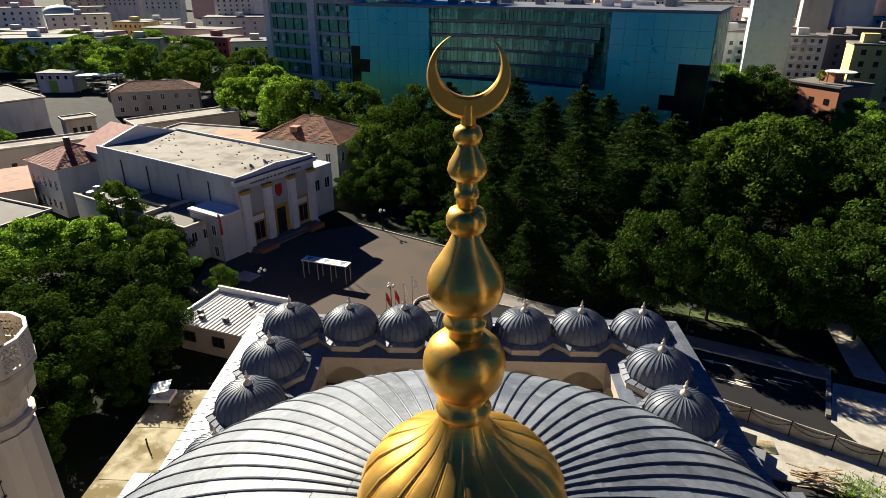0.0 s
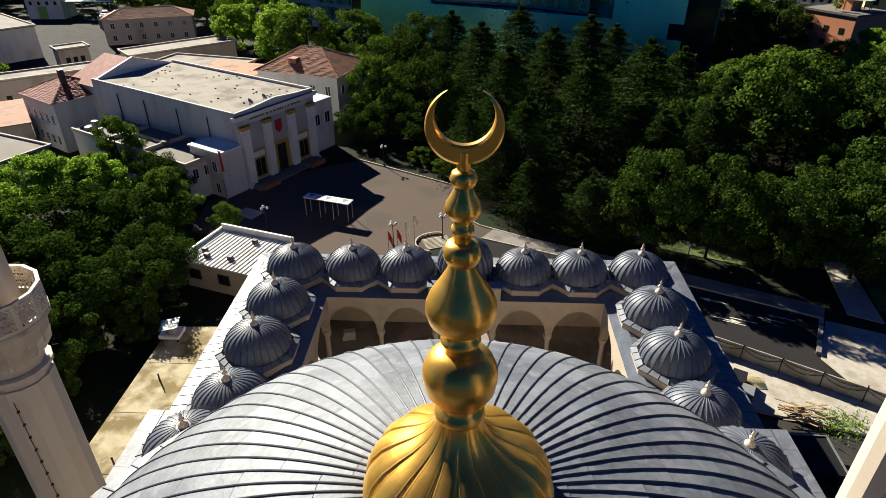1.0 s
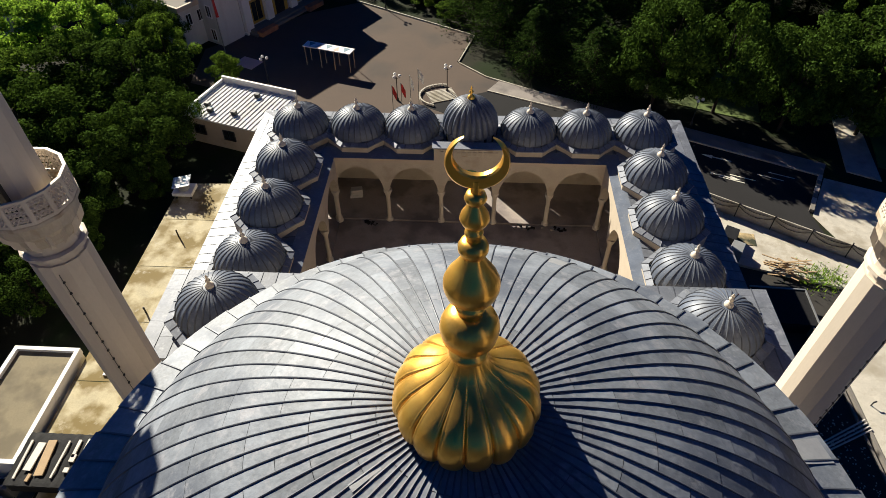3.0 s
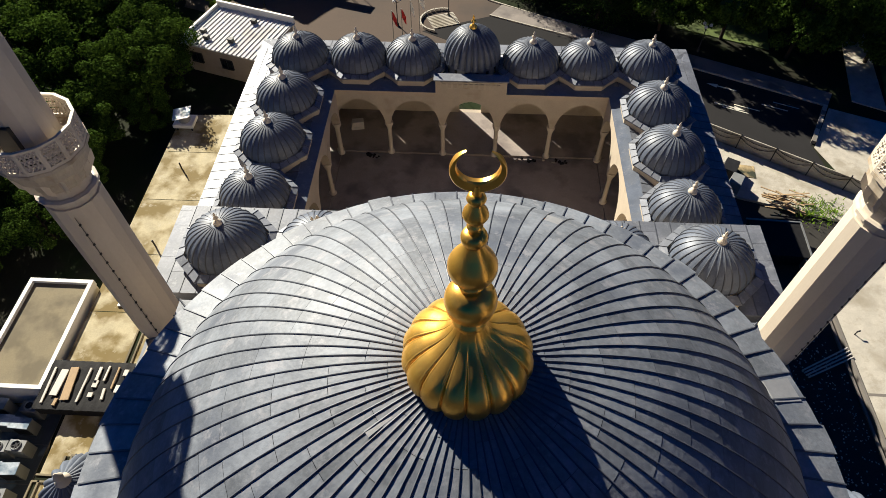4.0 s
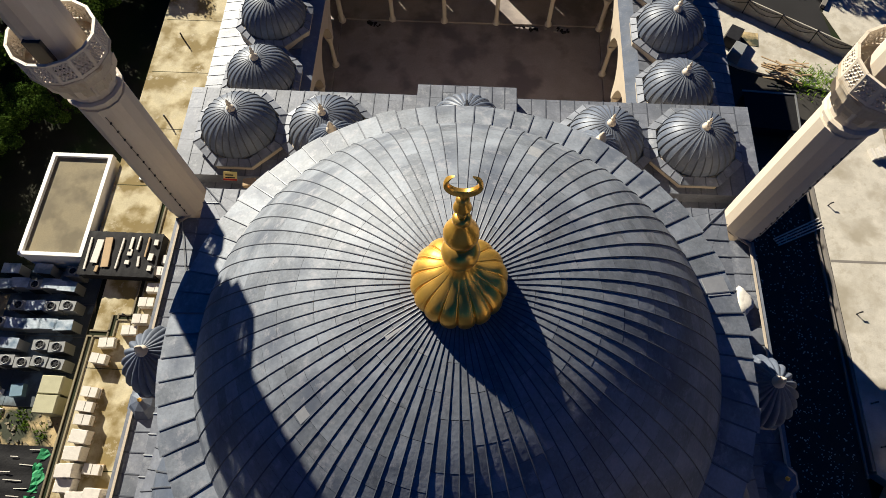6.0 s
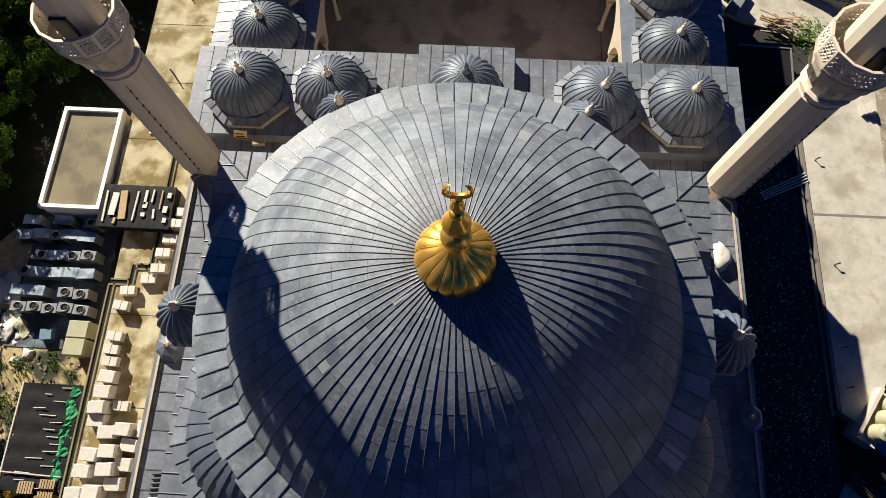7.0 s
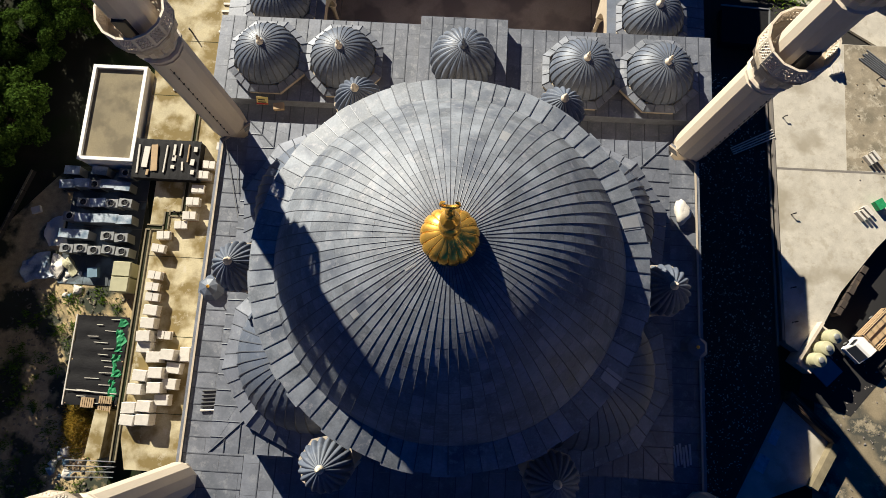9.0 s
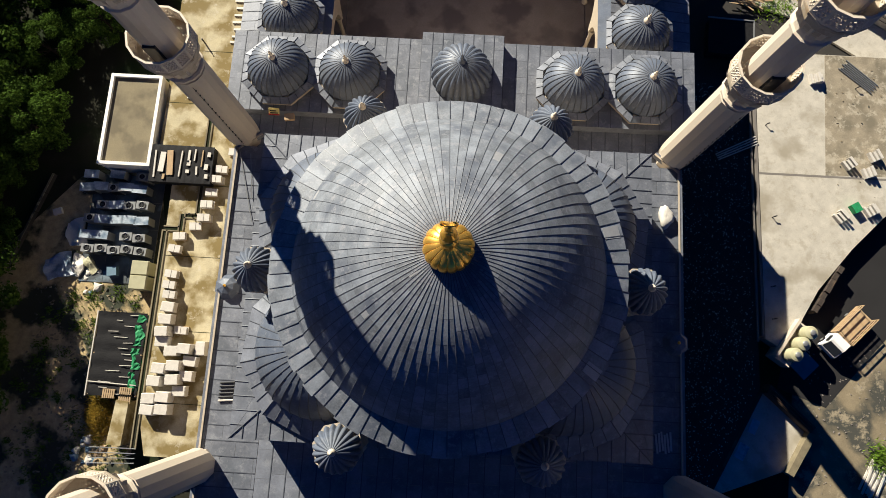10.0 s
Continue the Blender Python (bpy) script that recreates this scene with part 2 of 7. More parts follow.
# ---- mesh tools ----
class Shape:
    def __init__(self):
        self.v, self.f = [], []

    def add(self, verts, faces):
        k = len(self.v)
        self.v += [tuple(p) for p in verts]
        self.f += [tuple(i + k for i in f) for f in faces]
        return self

    def prism(self, pts, z0, z1, top=1.0, cx=0.0, cy=0.0):
        """Upright prism over a counter-clockwise outline; the top may be scaled about (cx, cy)."""
        n = len(pts)
        v = [(x, y, z0) for x, y in pts] + [(cx + (x - cx) * top, cy + (y - cy) * top, z1) for x, y in pts]
        f = [tuple(range(n))[::-1], tuple(range(n, 2 * n))] + [(i, (i + 1) % n, n + (i + 1) % n, n + i) for i in range(n)]
        return self.add(v, f)

    def box(self, x0, y0, z0, x1, y1, z1):
        return self.prism([(x0, y0), (x1, y0), (x1, y1), (x0, y1)], z0, z1)

    def block(self, cx, cy, z0, w, d, h, turn=0.0):
        c, s = math.cos(radians(turn)), math.sin(radians(turn))
        pts = [(cx + c * a - s * b, cy + s * a + c * b) for a, b in ((-w / 2, -d / 2), (w / 2, -d / 2), (w / 2, d / 2), (-w / 2, d / 2))]
        return self.prism(pts, z0, z0 + h)

    def lathe(self, profile, n=24, a0=0.0, a1=360.0, fx=None):
        """Turn (r, z) pairs round z. fx(angle, r, z) may change r."""
        closed = abs(a1 - a0 - 360) < 0.01
        m = n if closed else n + 1
        v = []
        for r, z in profile:
            for i in range(m):
                a = radians(a0 + (a1 - a0) * i / n)
                q = fx(a, r, z) if fx else r
                v.append((q * math.cos(a), q * math.sin(a), z))
        f = []
        for j in range(len(profile) - 1):
            for i in range(n):
                k = (i + 1) % m
                f.append((j * m + i, j * m + k, (j + 1) * m + k, (j + 1) * m + i))
        if closed:
            f += [tuple(range(m))[::-1], tuple(range((len(profile) - 1) * m, len(profile) * m))]
        return self.add(v, f)

    def tube(self, pts, r, n=6, r1=None):
        """A round bar along points, tapering from r to r1."""
        r1 = r if r1 is None else r1
        rings = []
        for i, p in enumerate(pts):
            p = Vector(p)
            d = (Vector(pts[min(i + 1, len(pts) - 1)]) - Vector(pts[max(i - 1, 0)])).normalized()
            side = d.cross(Vector((0, 0, 1)) if abs(d.z) < 0.95 else Vector((1, 0, 0))).normalized()
            up = side.cross(d)
            q = r + (r1 - r) * i / max(len(pts) - 1, 1)
            rings.append([p + q * (math.cos(2 * math.pi * k / n) * side + math.sin(2 * math.pi * k / n) * up) for k in range(n)])
        v = [p for ring in rings for p in ring]
        f = [(j * n + k, j * n + (k + 1) % n, (j + 1) * n + (k + 1) % n, (j + 1) * n + k) for j in range(len(pts) - 1) for k in range(n)]
        f += [tuple(range(n))[::-1], tuple(range(len(v) - n, len(v)))]
        return self.add(v, f)

    def moved(self, m):
        self.v = [tuple(m @ Vector(p)) for p in self.v]
        return self

    def join(self, other):
        return self.add(other.v, other.f)

    def mesh(self, name, mat, smooth=False):
        me = bpy.data.meshes.new(name)
        me.from_pydata(self.v, [], self.f)
        me.materials.append(mat)
        if smooth:
            me.polygons.foreach_set("use_smooth", [True] * len(me.polygons))
            me.set_sharp_from_angle(angle=radians(smooth if smooth is not True else 40))
        me.update()
        return me


def thing(name, label, category, m=None, group="", kind=""):
    ob = tagged(new(name), label, category, group, kind)
    ob.empty_display_size = 0.3
    if m is not None:
        ob.matrix_basis = m
    return ob


def part(name, shape, mat, parent=None, label="", smooth=False, m=None):
    """One mesh object under a thing or a part; shape may be a Shape or a ready mesh to share."""
    me = shape if isinstance(shape, bpy.types.Mesh) else shape.mesh(name, mat, smooth)
    ob = new(name, me)
    if parent is not None:
        ob.parent = parent
    if m is not None:
        ob.matrix_basis = m
    if label:
        ob["label"] = label
    return ob


def solid(name, shape, mat, label, category, group="", kind="", smooth=False, m=None):
    """A thing that is one mesh."""
    return tagged(part(name, shape, mat, None, "", smooth, m), label, category, group, kind)


def ngon(n, r, turn=0.0, cx=0.0, cy=0.0):
    return [(cx + r * math.cos(radians(turn + 360 * i / n)), cy + r * math.sin(radians(turn + 360 * i / n))) for i in range(n)]


def rot(m_deg):
    return Matrix.Rotation(radians(m_deg), 4, "Z")


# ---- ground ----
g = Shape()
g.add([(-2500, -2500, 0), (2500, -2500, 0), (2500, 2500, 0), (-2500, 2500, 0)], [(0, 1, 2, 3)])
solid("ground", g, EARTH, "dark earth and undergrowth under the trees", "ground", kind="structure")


def patch(name, pts, z, mat, label, category, thick=0.3):
    return solid(name, Shape().prism(pts, z - thick, z), mat, label, category, kind="structure")


patch("plaza", [(-36, 64), (-16, 57), (3, 58), (12, 62), (2, 67), (-2, 71), (0, 78.5), (-18, 89), (-25, 85), (-37, 73)], 0.03, PLAZA, "brown-grey asphalt forecourt of the theatre", "forecourt")
patch("road", [(-6, 60), (20, 45.3), (34.6, 36.4), (33.8, 42), (37.2, 48), (24.5, 54), (2, 63.5)], 0.05, ASPHALT, "dark asphalt road with white arrows", "road")
patch("pavement_east", [(34.0, 41.7), (36.2, 35.0), (90, 6), (92, 25), (37.4, 47.8)], 0.06, SLAB, "pale concrete paving beyond the road barrier", "pavement")
patch("pavement_park", [(2, 63.6), (24.5, 54.2), (37.4, 48.2), (38.5, 50.2), (25, 56.5), (3.5, 66)], 0.14, YARD, "grey pavement along the park edge", "pavement")
patch("yard_slab", [(28.74, -0.7), (30.7, -1.95), (32.0, 1.0), (33.7, 3.95), (37.05, 8.0), (40.2, 11.2), (61.0, 25.5), (50, 27.5), (28.74, 27.5)], 1.2, SLAB, "pale cast concrete slab of the building site", "slab", 1.2)
patch("yard_slab_rough", [(35.0, 15.05), (46.0, 15.35), (60.8, 25.5), (49.9, 27.45), (35.6, 27.45)], 1.206, SLAB_ROUGH, "rough dirty topping on the concrete slab", "slab", 0.02)
patch("yard_slab_north", [(18, 45.8), (18, 38), (23, 35.5), (24.9, 34.4), (33.1, 32.0), (40, 27.6), (44, 27.6), (44, 30), (37.5, 34.0), (20.5, 44.4)], 0.3, SLAB, "pale cast concrete slab by the site fence", "slab")
patch("yard_west", [(-60, -30), (-29, -30), (-26.6, 1.8), (-28.9, 12), (-36, 12), (-46, 0)], 0.03, DIRT, "bare dirt of the site yard", "ground")
# dark strip: asphalt, with the shadow along the slab put into its colour
patch("yard_lane", [(30.9, -2.2), (32.2, 0.9), (33.9, 3.8), (37.3, 7.8), (40.5, 11), (62, 25.5), (62, 14), (45, 5), (39, -1.5), (34.5, -6.5), (30.2, -5)], 0.04, ASPHALT, "asphalt lane beside the slab, dark partly for the shadow there", "lane")
patch("yard_east", [(30, -24), (62, -24), (62, 22), (41.5, 11), (36.5, 5.0), (31.8, -2.4)], 0.02, YARD_DUST, "dusty yard with tyre marks", "ground")
patch("back_yards", [(-150, 120), (-100, 88), (-64, 112), (-60, 150), (-80, 215), (-165, 222)], 0.03, ASPHALT, "dark asphalt yards between the low buildings", "yard")
# out of view; added as ground for the glass office to mirror
patch("city_ground_south", [(-900, -900), (900, -900), (900, -60), (-900, -60)], 0.05, ASPHALT, "unseen dark ground south of the mosque, added for reflections", "ground")
patch("lawn_park", [(24, 62), (34, 58), (38, 75), (30, 78)], 0.1, GRASS, "mown park lawn in patchy shade", "lawn")
patch("lawn_road", [(44, 50), (75, 34), (80, 60), (50, 72)], 0.1, GRASS, "mown park lawn in patchy shade", "lawn")
patch("park_path", [(40.2, 49), (43.2, 47.5), (48, 72), (46, 73)], 0.12, SLAB, "pale paved park path", "path")
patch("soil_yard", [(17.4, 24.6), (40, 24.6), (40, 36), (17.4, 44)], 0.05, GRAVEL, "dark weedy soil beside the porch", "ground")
# the hall's shade is partly in this soil's near-black colour
patch("soil_strip", [(17.4, -16), (23.0, -15.2), (28.2, -5.2), (28.0, 24.5), (17.4, 24.5)], 1.0, GRAVEL, "soil with white litter beside the hall, darkened for its shade", "ground", 1.0)


# ---- mosque: masses ----
def lead_roof(parent, x0, y0, x1, y1, z, along="x", step=1.05, name="roof_sheet", fall=None):
    """Flat lead roof of separate sheets with standing seams."""
    rng = random.Random(int(abs(x0 * 7 + y0 * 13 + z * 31)))
    sheets, seams = Shape(), Shape()
    n = max(1, round((x1 - x0 if along == "x" else y1 - y0) / step))
    for i in range(n):
        a = i / n
        b = (i + 1) / n
        if along == "x":
            xa, xb = x0 + (x1 - x0) * a, x0 + (x1 - x0) * b
            k = y0
            while k < y1 - 0.05:
                e = min(y1, k + rng.uniform(1.2, 2.6))
                sheets.box(xa + 0.02, k, z - 0.02, xb - 0.02, e - 0.015, z + rng.uniform(0, 0.012))
                k = e
            if i:
                seams.box(xa - 0.03, y0, z, xa + 0.03, y1, z + 0.035)
        else:
            ya, yb = y0 + (y1 - y0) * a, y0 + (y1 - y0) * b
            k = x0
            while k < x1 - 0.05:
                e = min(x1, k + rng.uniform(1.2, 2.6))
                sheets.box(k, ya + 0.02, z - 0.02, e - 0.015, yb - 0.02, z + rng.uniform(0, 0.012))
                k = e
            if i:
                seams.box(x0, ya - 0.03, z, x1, ya + 0.03, z + 0.035)
    if fall:
        for s in (sheets, seams):
            s.v = [(x, y, w - fall(x, y)) for x, y, w in s.v]
    part(name, sheets, LEAD_FLAT, parent)["kind"] = "stuff"
    if seams.v:
        part("roof_seam", seams, LEAD_RIB, parent)["kind"] = "stuff"


hall = thing("prayer_hall", "cream stone prayer hall with lead-covered roofs", "mosque hall")
part("wall", Shape().box(-17.15, -15.2, 0, 17.15, 11.0, 12.2).box(-17.15, 11.02, 0, 17.15, 14.28, 10.95), STONE, hall)
for x in (-1, 1):
    a, b = sorted((x * 17.0, x * 17.2))
    part("parapet", Shape().box(a, -15.4, 11.7, b, 10.9, 12.4), LEAD_FLAT, hall)
part("parapet", Shape().box(-17.0, -15.4, 11.7, 17.0, -15.15, 12.4), LEAD_FLAT, hall)
lead_roof(hall, -17.0, -15.1, -12.85, 11.05, 12.22, "y")
lead_roof(hall, 12.85, -15.1, 17.0, 11.05, 12.22, "y")
lead_roof(hall, -12.85, -15.1, 12.85, -9.75, 12.22, "x")
lead_roof(hall, -12.85, 9.75, 12.85, 11.05, 12.22, "x")
lead_roof(hall, -17.0, 11.1, 17.0, 14.28, 10.98, "x")
part("upper_wall", Shape().box(-12.85, -9.75, 12.2, 12.85, 9.75, 17.9), STONE, hall)
part("eave", Shape().box(-13.0, -9.9, 17.86, 13.0, 9.9, 18.04), LEAD_FLAT, hall)


def mitred_roof(parent, X, Y, z, deep, step=0.85, rise=0.05):
    """A lead roof round a rectangle, its sheets laid square to the eaves and mitred at the hips."""
    sheets, seams = Shape(), Shape()
    rng = random.Random(77)
    for U, V, turn in ((X, Y, 0), (Y, X, 90), (X, Y, 180), (Y, X, 270)):
        n = round(2 * U / step)
        m = rot(turn)
        one, roll = Shape(), Shape()
        for i in range(n):
            u0, u1 = -U + 2 * U * i / n + 0.01, -U + 2 * U * (i + 1) / n - 0.01
            d0, d1 = min(deep, U - abs(u0)), min(deep, U - abs(u1))
            cut = rng.uniform(0.3, 0.65)
            for a, e in ((0.0, cut), (cut, 1.0)):
                k = z + rng.uniform(0.0, 0.012)
                top = [(u0, -V + d0 * a + 0.01, k + rise * d0 * a), (u1, -V + d1 * a + 0.01, k + rise * d1 * a), (u1, -V + d1 * e, k + rise * d1 * e), (u0, -V + d0 * e, k + rise * d0 * e)]
                one.add(top + [(x, y, w - 0.05) for x, y, w in top], [(0, 1, 2, 3), (1, 0, 4, 5), (2, 1, 5, 6), (3, 2, 6, 7), (0, 3, 7, 4)])
            if i and d0 > 0.3:
                roll.tube([(u0 - 0.01, -V - 0.02, z + 0.02), (u0 - 0.01, -V + d0 - 0.05, z + 0.02 + rise * d0)], 0.034, 5)
        roll.tube([(-U, -V, z + 0.03), (-U + deep, -V + deep, z + 0.03 + rise * deep)], 0.045, 5)
        sheets.join(one.moved(m))
        seams.join(roll.moved(m))
    part("roof_sheet", sheets, LEAD_FLAT, parent)["kind"] = "stuff"
    part("roof_seam", seams, LEAD_RIB, parent)["kind"] = "stuff"


mitred_roof(hall, 13.05, 9.95, 18.07, 4.4)
for sx2 in (-1, 1):
    # pale coping along the parapet, cut across the corner at the minaret
    part("coping", Shape().block(sx2 * 16.93, -2.2, 12.4, 0.13, 26.0, 0.05).block(sx2 * 16.05, 11.35, 12.4, 2.3, 0.14, 0.05, sx2 * -38), STONE, hall)
    part("parapet", Shape().block(sx2 * 16.15, 11.45, 11.7, 2.3, 0.2, 0.7, sx2 * -38), LEAD_FLAT, hall)
part("drum", Shape().lathe([(8.65, 16.1), (8.65, 25.3), (8.8, 25.5), (8.8, 26.0)], 60), STONE, hall, smooth=40)

# ---- main dome ----
GORES = 78
STEP = 360.0 / GORES
TURN = 0.45
FOOT_R = 7.79
dome = thing("main_dome", "great grey lead dome with radiating rolled seams", "dome")


def profile(r):
    """The dome's height over its radius: a rounded crown that steepens towards its foot."""
    return 26.855 + 5.569 * (1 - (r / 7.975) ** 2.147) ** (1 / 1.263)


# distance along the curve from the crown, for each radius
RADII = np.linspace(0.0, FOOT_R, 600)
HEIGHTS = np.array([profile(r) for r in RADII])
ALONG = np.concatenate([[0.0], np.cumsum(np.hypot(np.diff(RADII), np.diff(HEIGHTS)))])
EDGE = float(ALONG[-1])


def on_dome(s, az, lift=0.0):
    """The point s metres down the curve from the crown, at an azimuth, lifted off the surface."""
    r, a = float(np.interp(s, ALONG, RADII)), radians(az)
    lo, hi = max(r - 0.02, 0.0), min(r + 0.02, FOOT_R)
    k = (profile(hi) - profile(lo)) / (hi - lo)
    n = math.hypot(1.0, k)
    q, z = r - lift * k / n, profile(r) + lift / n
    return (q * math.cos(a), q * math.sin(a), z)


def dome_sheet(s0, s1, lift=0.004, parts=5, width=STEP):
    """One lead sheet, its lower edge lapped over the next."""
    v = []
    for j in range(parts + 1):
        s = s0 + (s1 - s0) * j / parts
        for a in (-width / 2, 0, width / 2):
            v.append(on_dome(s - (0.012 if j == parts else 0), a, lift * j / parts))
    f = [(j * 3 + i, j * 3 + 3 + i, j * 3 + 4 + i, j * 3 + 1 + i) for j in range(parts) for i in range(2)]
    k = len(v)
    v += [on_dome(s1 - 0.012, a, -0.03) for a in (-width / 2, 0, width / 2)]
    f += [(k - 3, k, k + 1, k - 2), (k - 2, k + 1, k + 2, k - 1)]
    return Shape().add(v, f)


rows_a = [0.6, 1.75, 2.95, 4.1, 5.2, 6.25, 7.2, 8.05, EDGE - 0.42, EDGE]
rows_b = [0.6, 1.35, 2.4, 3.5, 4.65, 5.75, 6.75, 7.65, EDGE - 0.38, EDGE]
rows_c = [0.6, 1.75, 2.95, 4.1, 4.9, 5.5, 6.1, 6.7, 7.25, 7.8, 8.35, EDGE - 0.4, EDGE]
rows_d = [0.6, 1.35, 2.4, 3.5, 4.6, 5.2, 5.8, 6.4, 7.0, 7.5, 8.05, EDGE - 0.45, EDGE]
sheet_meshes = [[dome_sheet(r[i], r[i + 1]).mesh("sheet", LEAD, True) for i in range(len(r) - 1)] for r in (rows_a, rows_b)]
rest = Shape()
for i in range(GORES):
    kind = (i * 7 // 3) % 2
    az = TURN + STEP * (i + 0.5)
    if 50 < az < 200:
        for me in sheet_meshes[kind]:
            part("sheet", me, LEAD, dome, m=rot(az))
    else:
        r = rows_c if kind else rows_d
        for j in range(len(r) - 1):
            rest.join(dome_sheet(r[j], r[j + 1], 0.004, 3).moved(rot(az)))
part("lead_sheet", rest, LEAD, dome, smooth=True)["kind"] = "stuff"


def dome_roll(s0, s1, w=0.018, h=0.025, n=26):
    v, f = [], []
    for j in range(n + 1):
        s = s0 + (s1 - s0) * j / n
        q = min(0.9, math.degrees(w / float(np.interp(s, ALONG, RADII))))
        for a, l in ((-q, -0.01), (-q * 0.7, h * 0.75), (0, h), (q * 0.7, h * 0.75), (q, -0.01)):
            v.append(on_dome(s, a, l))
    for j in range(n):
        for i in range(4):
            f.append((j * 5 + i, j * 5 + 5 + i, j * 5 + 6 + i, j * 5 + 1 + i))
    f += [(0, 1, 2, 3, 4), tuple(range(n * 5 + 4, n * 5 - 1, -1))]
    return Shape().add(v, f)


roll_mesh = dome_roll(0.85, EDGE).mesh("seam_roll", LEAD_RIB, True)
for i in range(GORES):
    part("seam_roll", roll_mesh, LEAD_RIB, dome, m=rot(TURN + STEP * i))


# the flared skirt below the dome's foot
def on_skirt(u, az, lift=0.0):
    r, z, q = 7.75 + 1.22 * u, 27.36 - 0.36 * u - 0.06 * u * u, radians(az)
    return ((r + lift * 0.35) * math.cos(q), (r + lift * 0.35) * math.sin(q), z + lift * 0.93)


def skirt_sheet(u1, lift):
    v = []
    for j in range(4):
        v += [on_skirt(u1 * j / 3, q, lift * j / 3) for q in (-STEP / 2, 0, STEP / 2)]
    f = [(j * 3 + i, j * 3 + 3 + i, j * 3 + 4 + i, j * 3 + 1 + i) for j in range(3) for i in range(2)]
    v += [on_skirt(u1 - 0.01, q, -0.1) for q in (-STEP / 2, 0, STEP / 2)]
    return Shape().add(v, f + [(9, 12, 13, 10), (10, 13, 14, 11)])


def skirt_strip():
    v, f = [], []
    for j in range(5):
        w = math.degrees(0.028 / (7.8 + 0.3 * j))
        v += [on_skirt(j / 4 * 1.01, q, l) for q, l in ((-w, -0.01), (-w * 0.6, 0.045), (w * 0.6, 0.045), (w, -0.01))]
    for j in range(4):
        f += [(j * 4 + i, j * 4 + 4 + i, j * 4 + 5 + i, j * 4 + 1 + i) for i in range(3)]
    return Shape().add(v, f + [(0, 1, 2, 3), (19, 18, 17, 16)])


skirt = [skirt_sheet(e, 0.02).mesh("skirt_sheet", LEAD, True) for e in (1.0, 1.1, 1.05)]
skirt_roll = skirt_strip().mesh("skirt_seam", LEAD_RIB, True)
rng = random.Random(14)
style = 0
for i in range(GORES):
    if rng.random() < 0.55:
        style = rng.choice((0, 0, 1, 2))
    part("skirt_sheet", skirt[style], LEAD, dome, m=rot(TURN + STEP * (i + 0.5)))
    part("skirt_seam", skirt_roll, LEAD_RIB, dome, m=rot(TURN + STEP * i))
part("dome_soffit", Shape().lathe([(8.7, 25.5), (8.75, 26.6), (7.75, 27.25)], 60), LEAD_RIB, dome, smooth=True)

# ---- finial ----
finial = thing("dome_finial", "gilded finial of bulbs under a gold crescent", "finial", pose(0, 0, 0.26))


def lobed(a, r, z):
    """Sixteen rounded petals, with a pair of fine beads along each groove, deeper towards the foot."""
    k = min(1.0, max(0.0, (33.45 - z) / 0.45))
    p = abs(2 * ((8 * a / math.pi) % 1.0) - 1)
    deep = 0.085 + 0.12 * min(1.0, max(0.0, (32.5 - z) / 0.6)) ** 1.3
    dip = deep * (1 - math.sqrt(1 - 0.96 * p ** 2.4))
    bead = 0.02 * math.exp(-(((p - 0.82) / 0.05) ** 2)) * min(1.0, max(0.0, (z - 32.2) / 0.4))
    return r * (1 - k * (dip - bead))


bulb = Shape().lathe([(0.45, 31.75), (0.72, 31.8), (0.86, 31.9), (0.97, 32.03), (1.05, 32.2), (1.085, 32.38), (1.07, 32.55), (1.0, 32.72), (0.87, 32.88), (0.7, 33.0), (0.53, 33.1), (0.39, 33.2), (0.3, 33.31), (0.24, 33.44), (0.22, 33.52)], 448, fx=lobed)
part("fluted_bulb", bulb, GOLD, finial, "fluted gilded bulb", smooth=60)
part("collar", Shape().lathe([(0.2, 33.46), (0.25, 33.5), (0.27, 33.55), (0.25, 33.6), (0.21, 33.63), (0.2, 33.68), (0.22, 33.74)], 40), GOLD, finial, smooth=60)
part("ball", Shape().lathe([(0.2, 33.72), (0.29, 33.78), (0.36, 33.9), (0.385, 34.06), (0.375, 34.14), (0.33, 34.25), (0.25, 34.33), (0.17, 34.37)], 40), GOLD, finial, smooth=60)
part("neck", Shape().lathe([(0.165, 34.34), (0.165, 34.45), (0.19, 34.47), (0.2, 34.5), (0.19, 34.53), (0.165, 34.55), (0.165, 34.65)], 36), GOLD, finial, smooth=60)
part("bell", Shape().lathe([(0.16, 34.62), (0.24, 34.66), (0.31, 34.74), (0.338, 34.84), (0.335, 34.93), (0.3, 35.02), (0.22, 35.15), (0.15, 35.27), (0.115, 35.36)], 40), GOLD, finial, smooth=60)
part("ball", Shape().lathe([(0.1, 35.34), (0.145, 35.38), (0.172, 35.44), (0.172, 35.5), (0.145, 35.56), (0.09, 35.59)], 36), GOLD, finial, smooth=60)
part("neck", Shape().lathe([(0.085, 35.58), (0.085, 35.66), (0.1, 35.67), (0.104, 35.7), (0.1, 35.73), (0.085, 35.74), (0.085, 35.82)], 32), GOLD, finial, smooth=60)
part("bell", Shape().lathe([(0.08, 35.8), (0.135, 35.84), (0.163, 35.9), (0.15, 35.96), (0.105, 36.04), (0.075, 36.11)], 36), GOLD, finial, smooth=60)
part("ball", Shape().lathe([(0.06, 36.1), (0.1, 36.13), (0.12, 36.18), (0.1, 36.24), (0.06, 36.265)], 32), GOLD, finial, smooth=60)
part("stem", Shape().lathe([(0.058, 36.25), (0.058, 36.42)], 24), GOLD, finial, smooth=60)


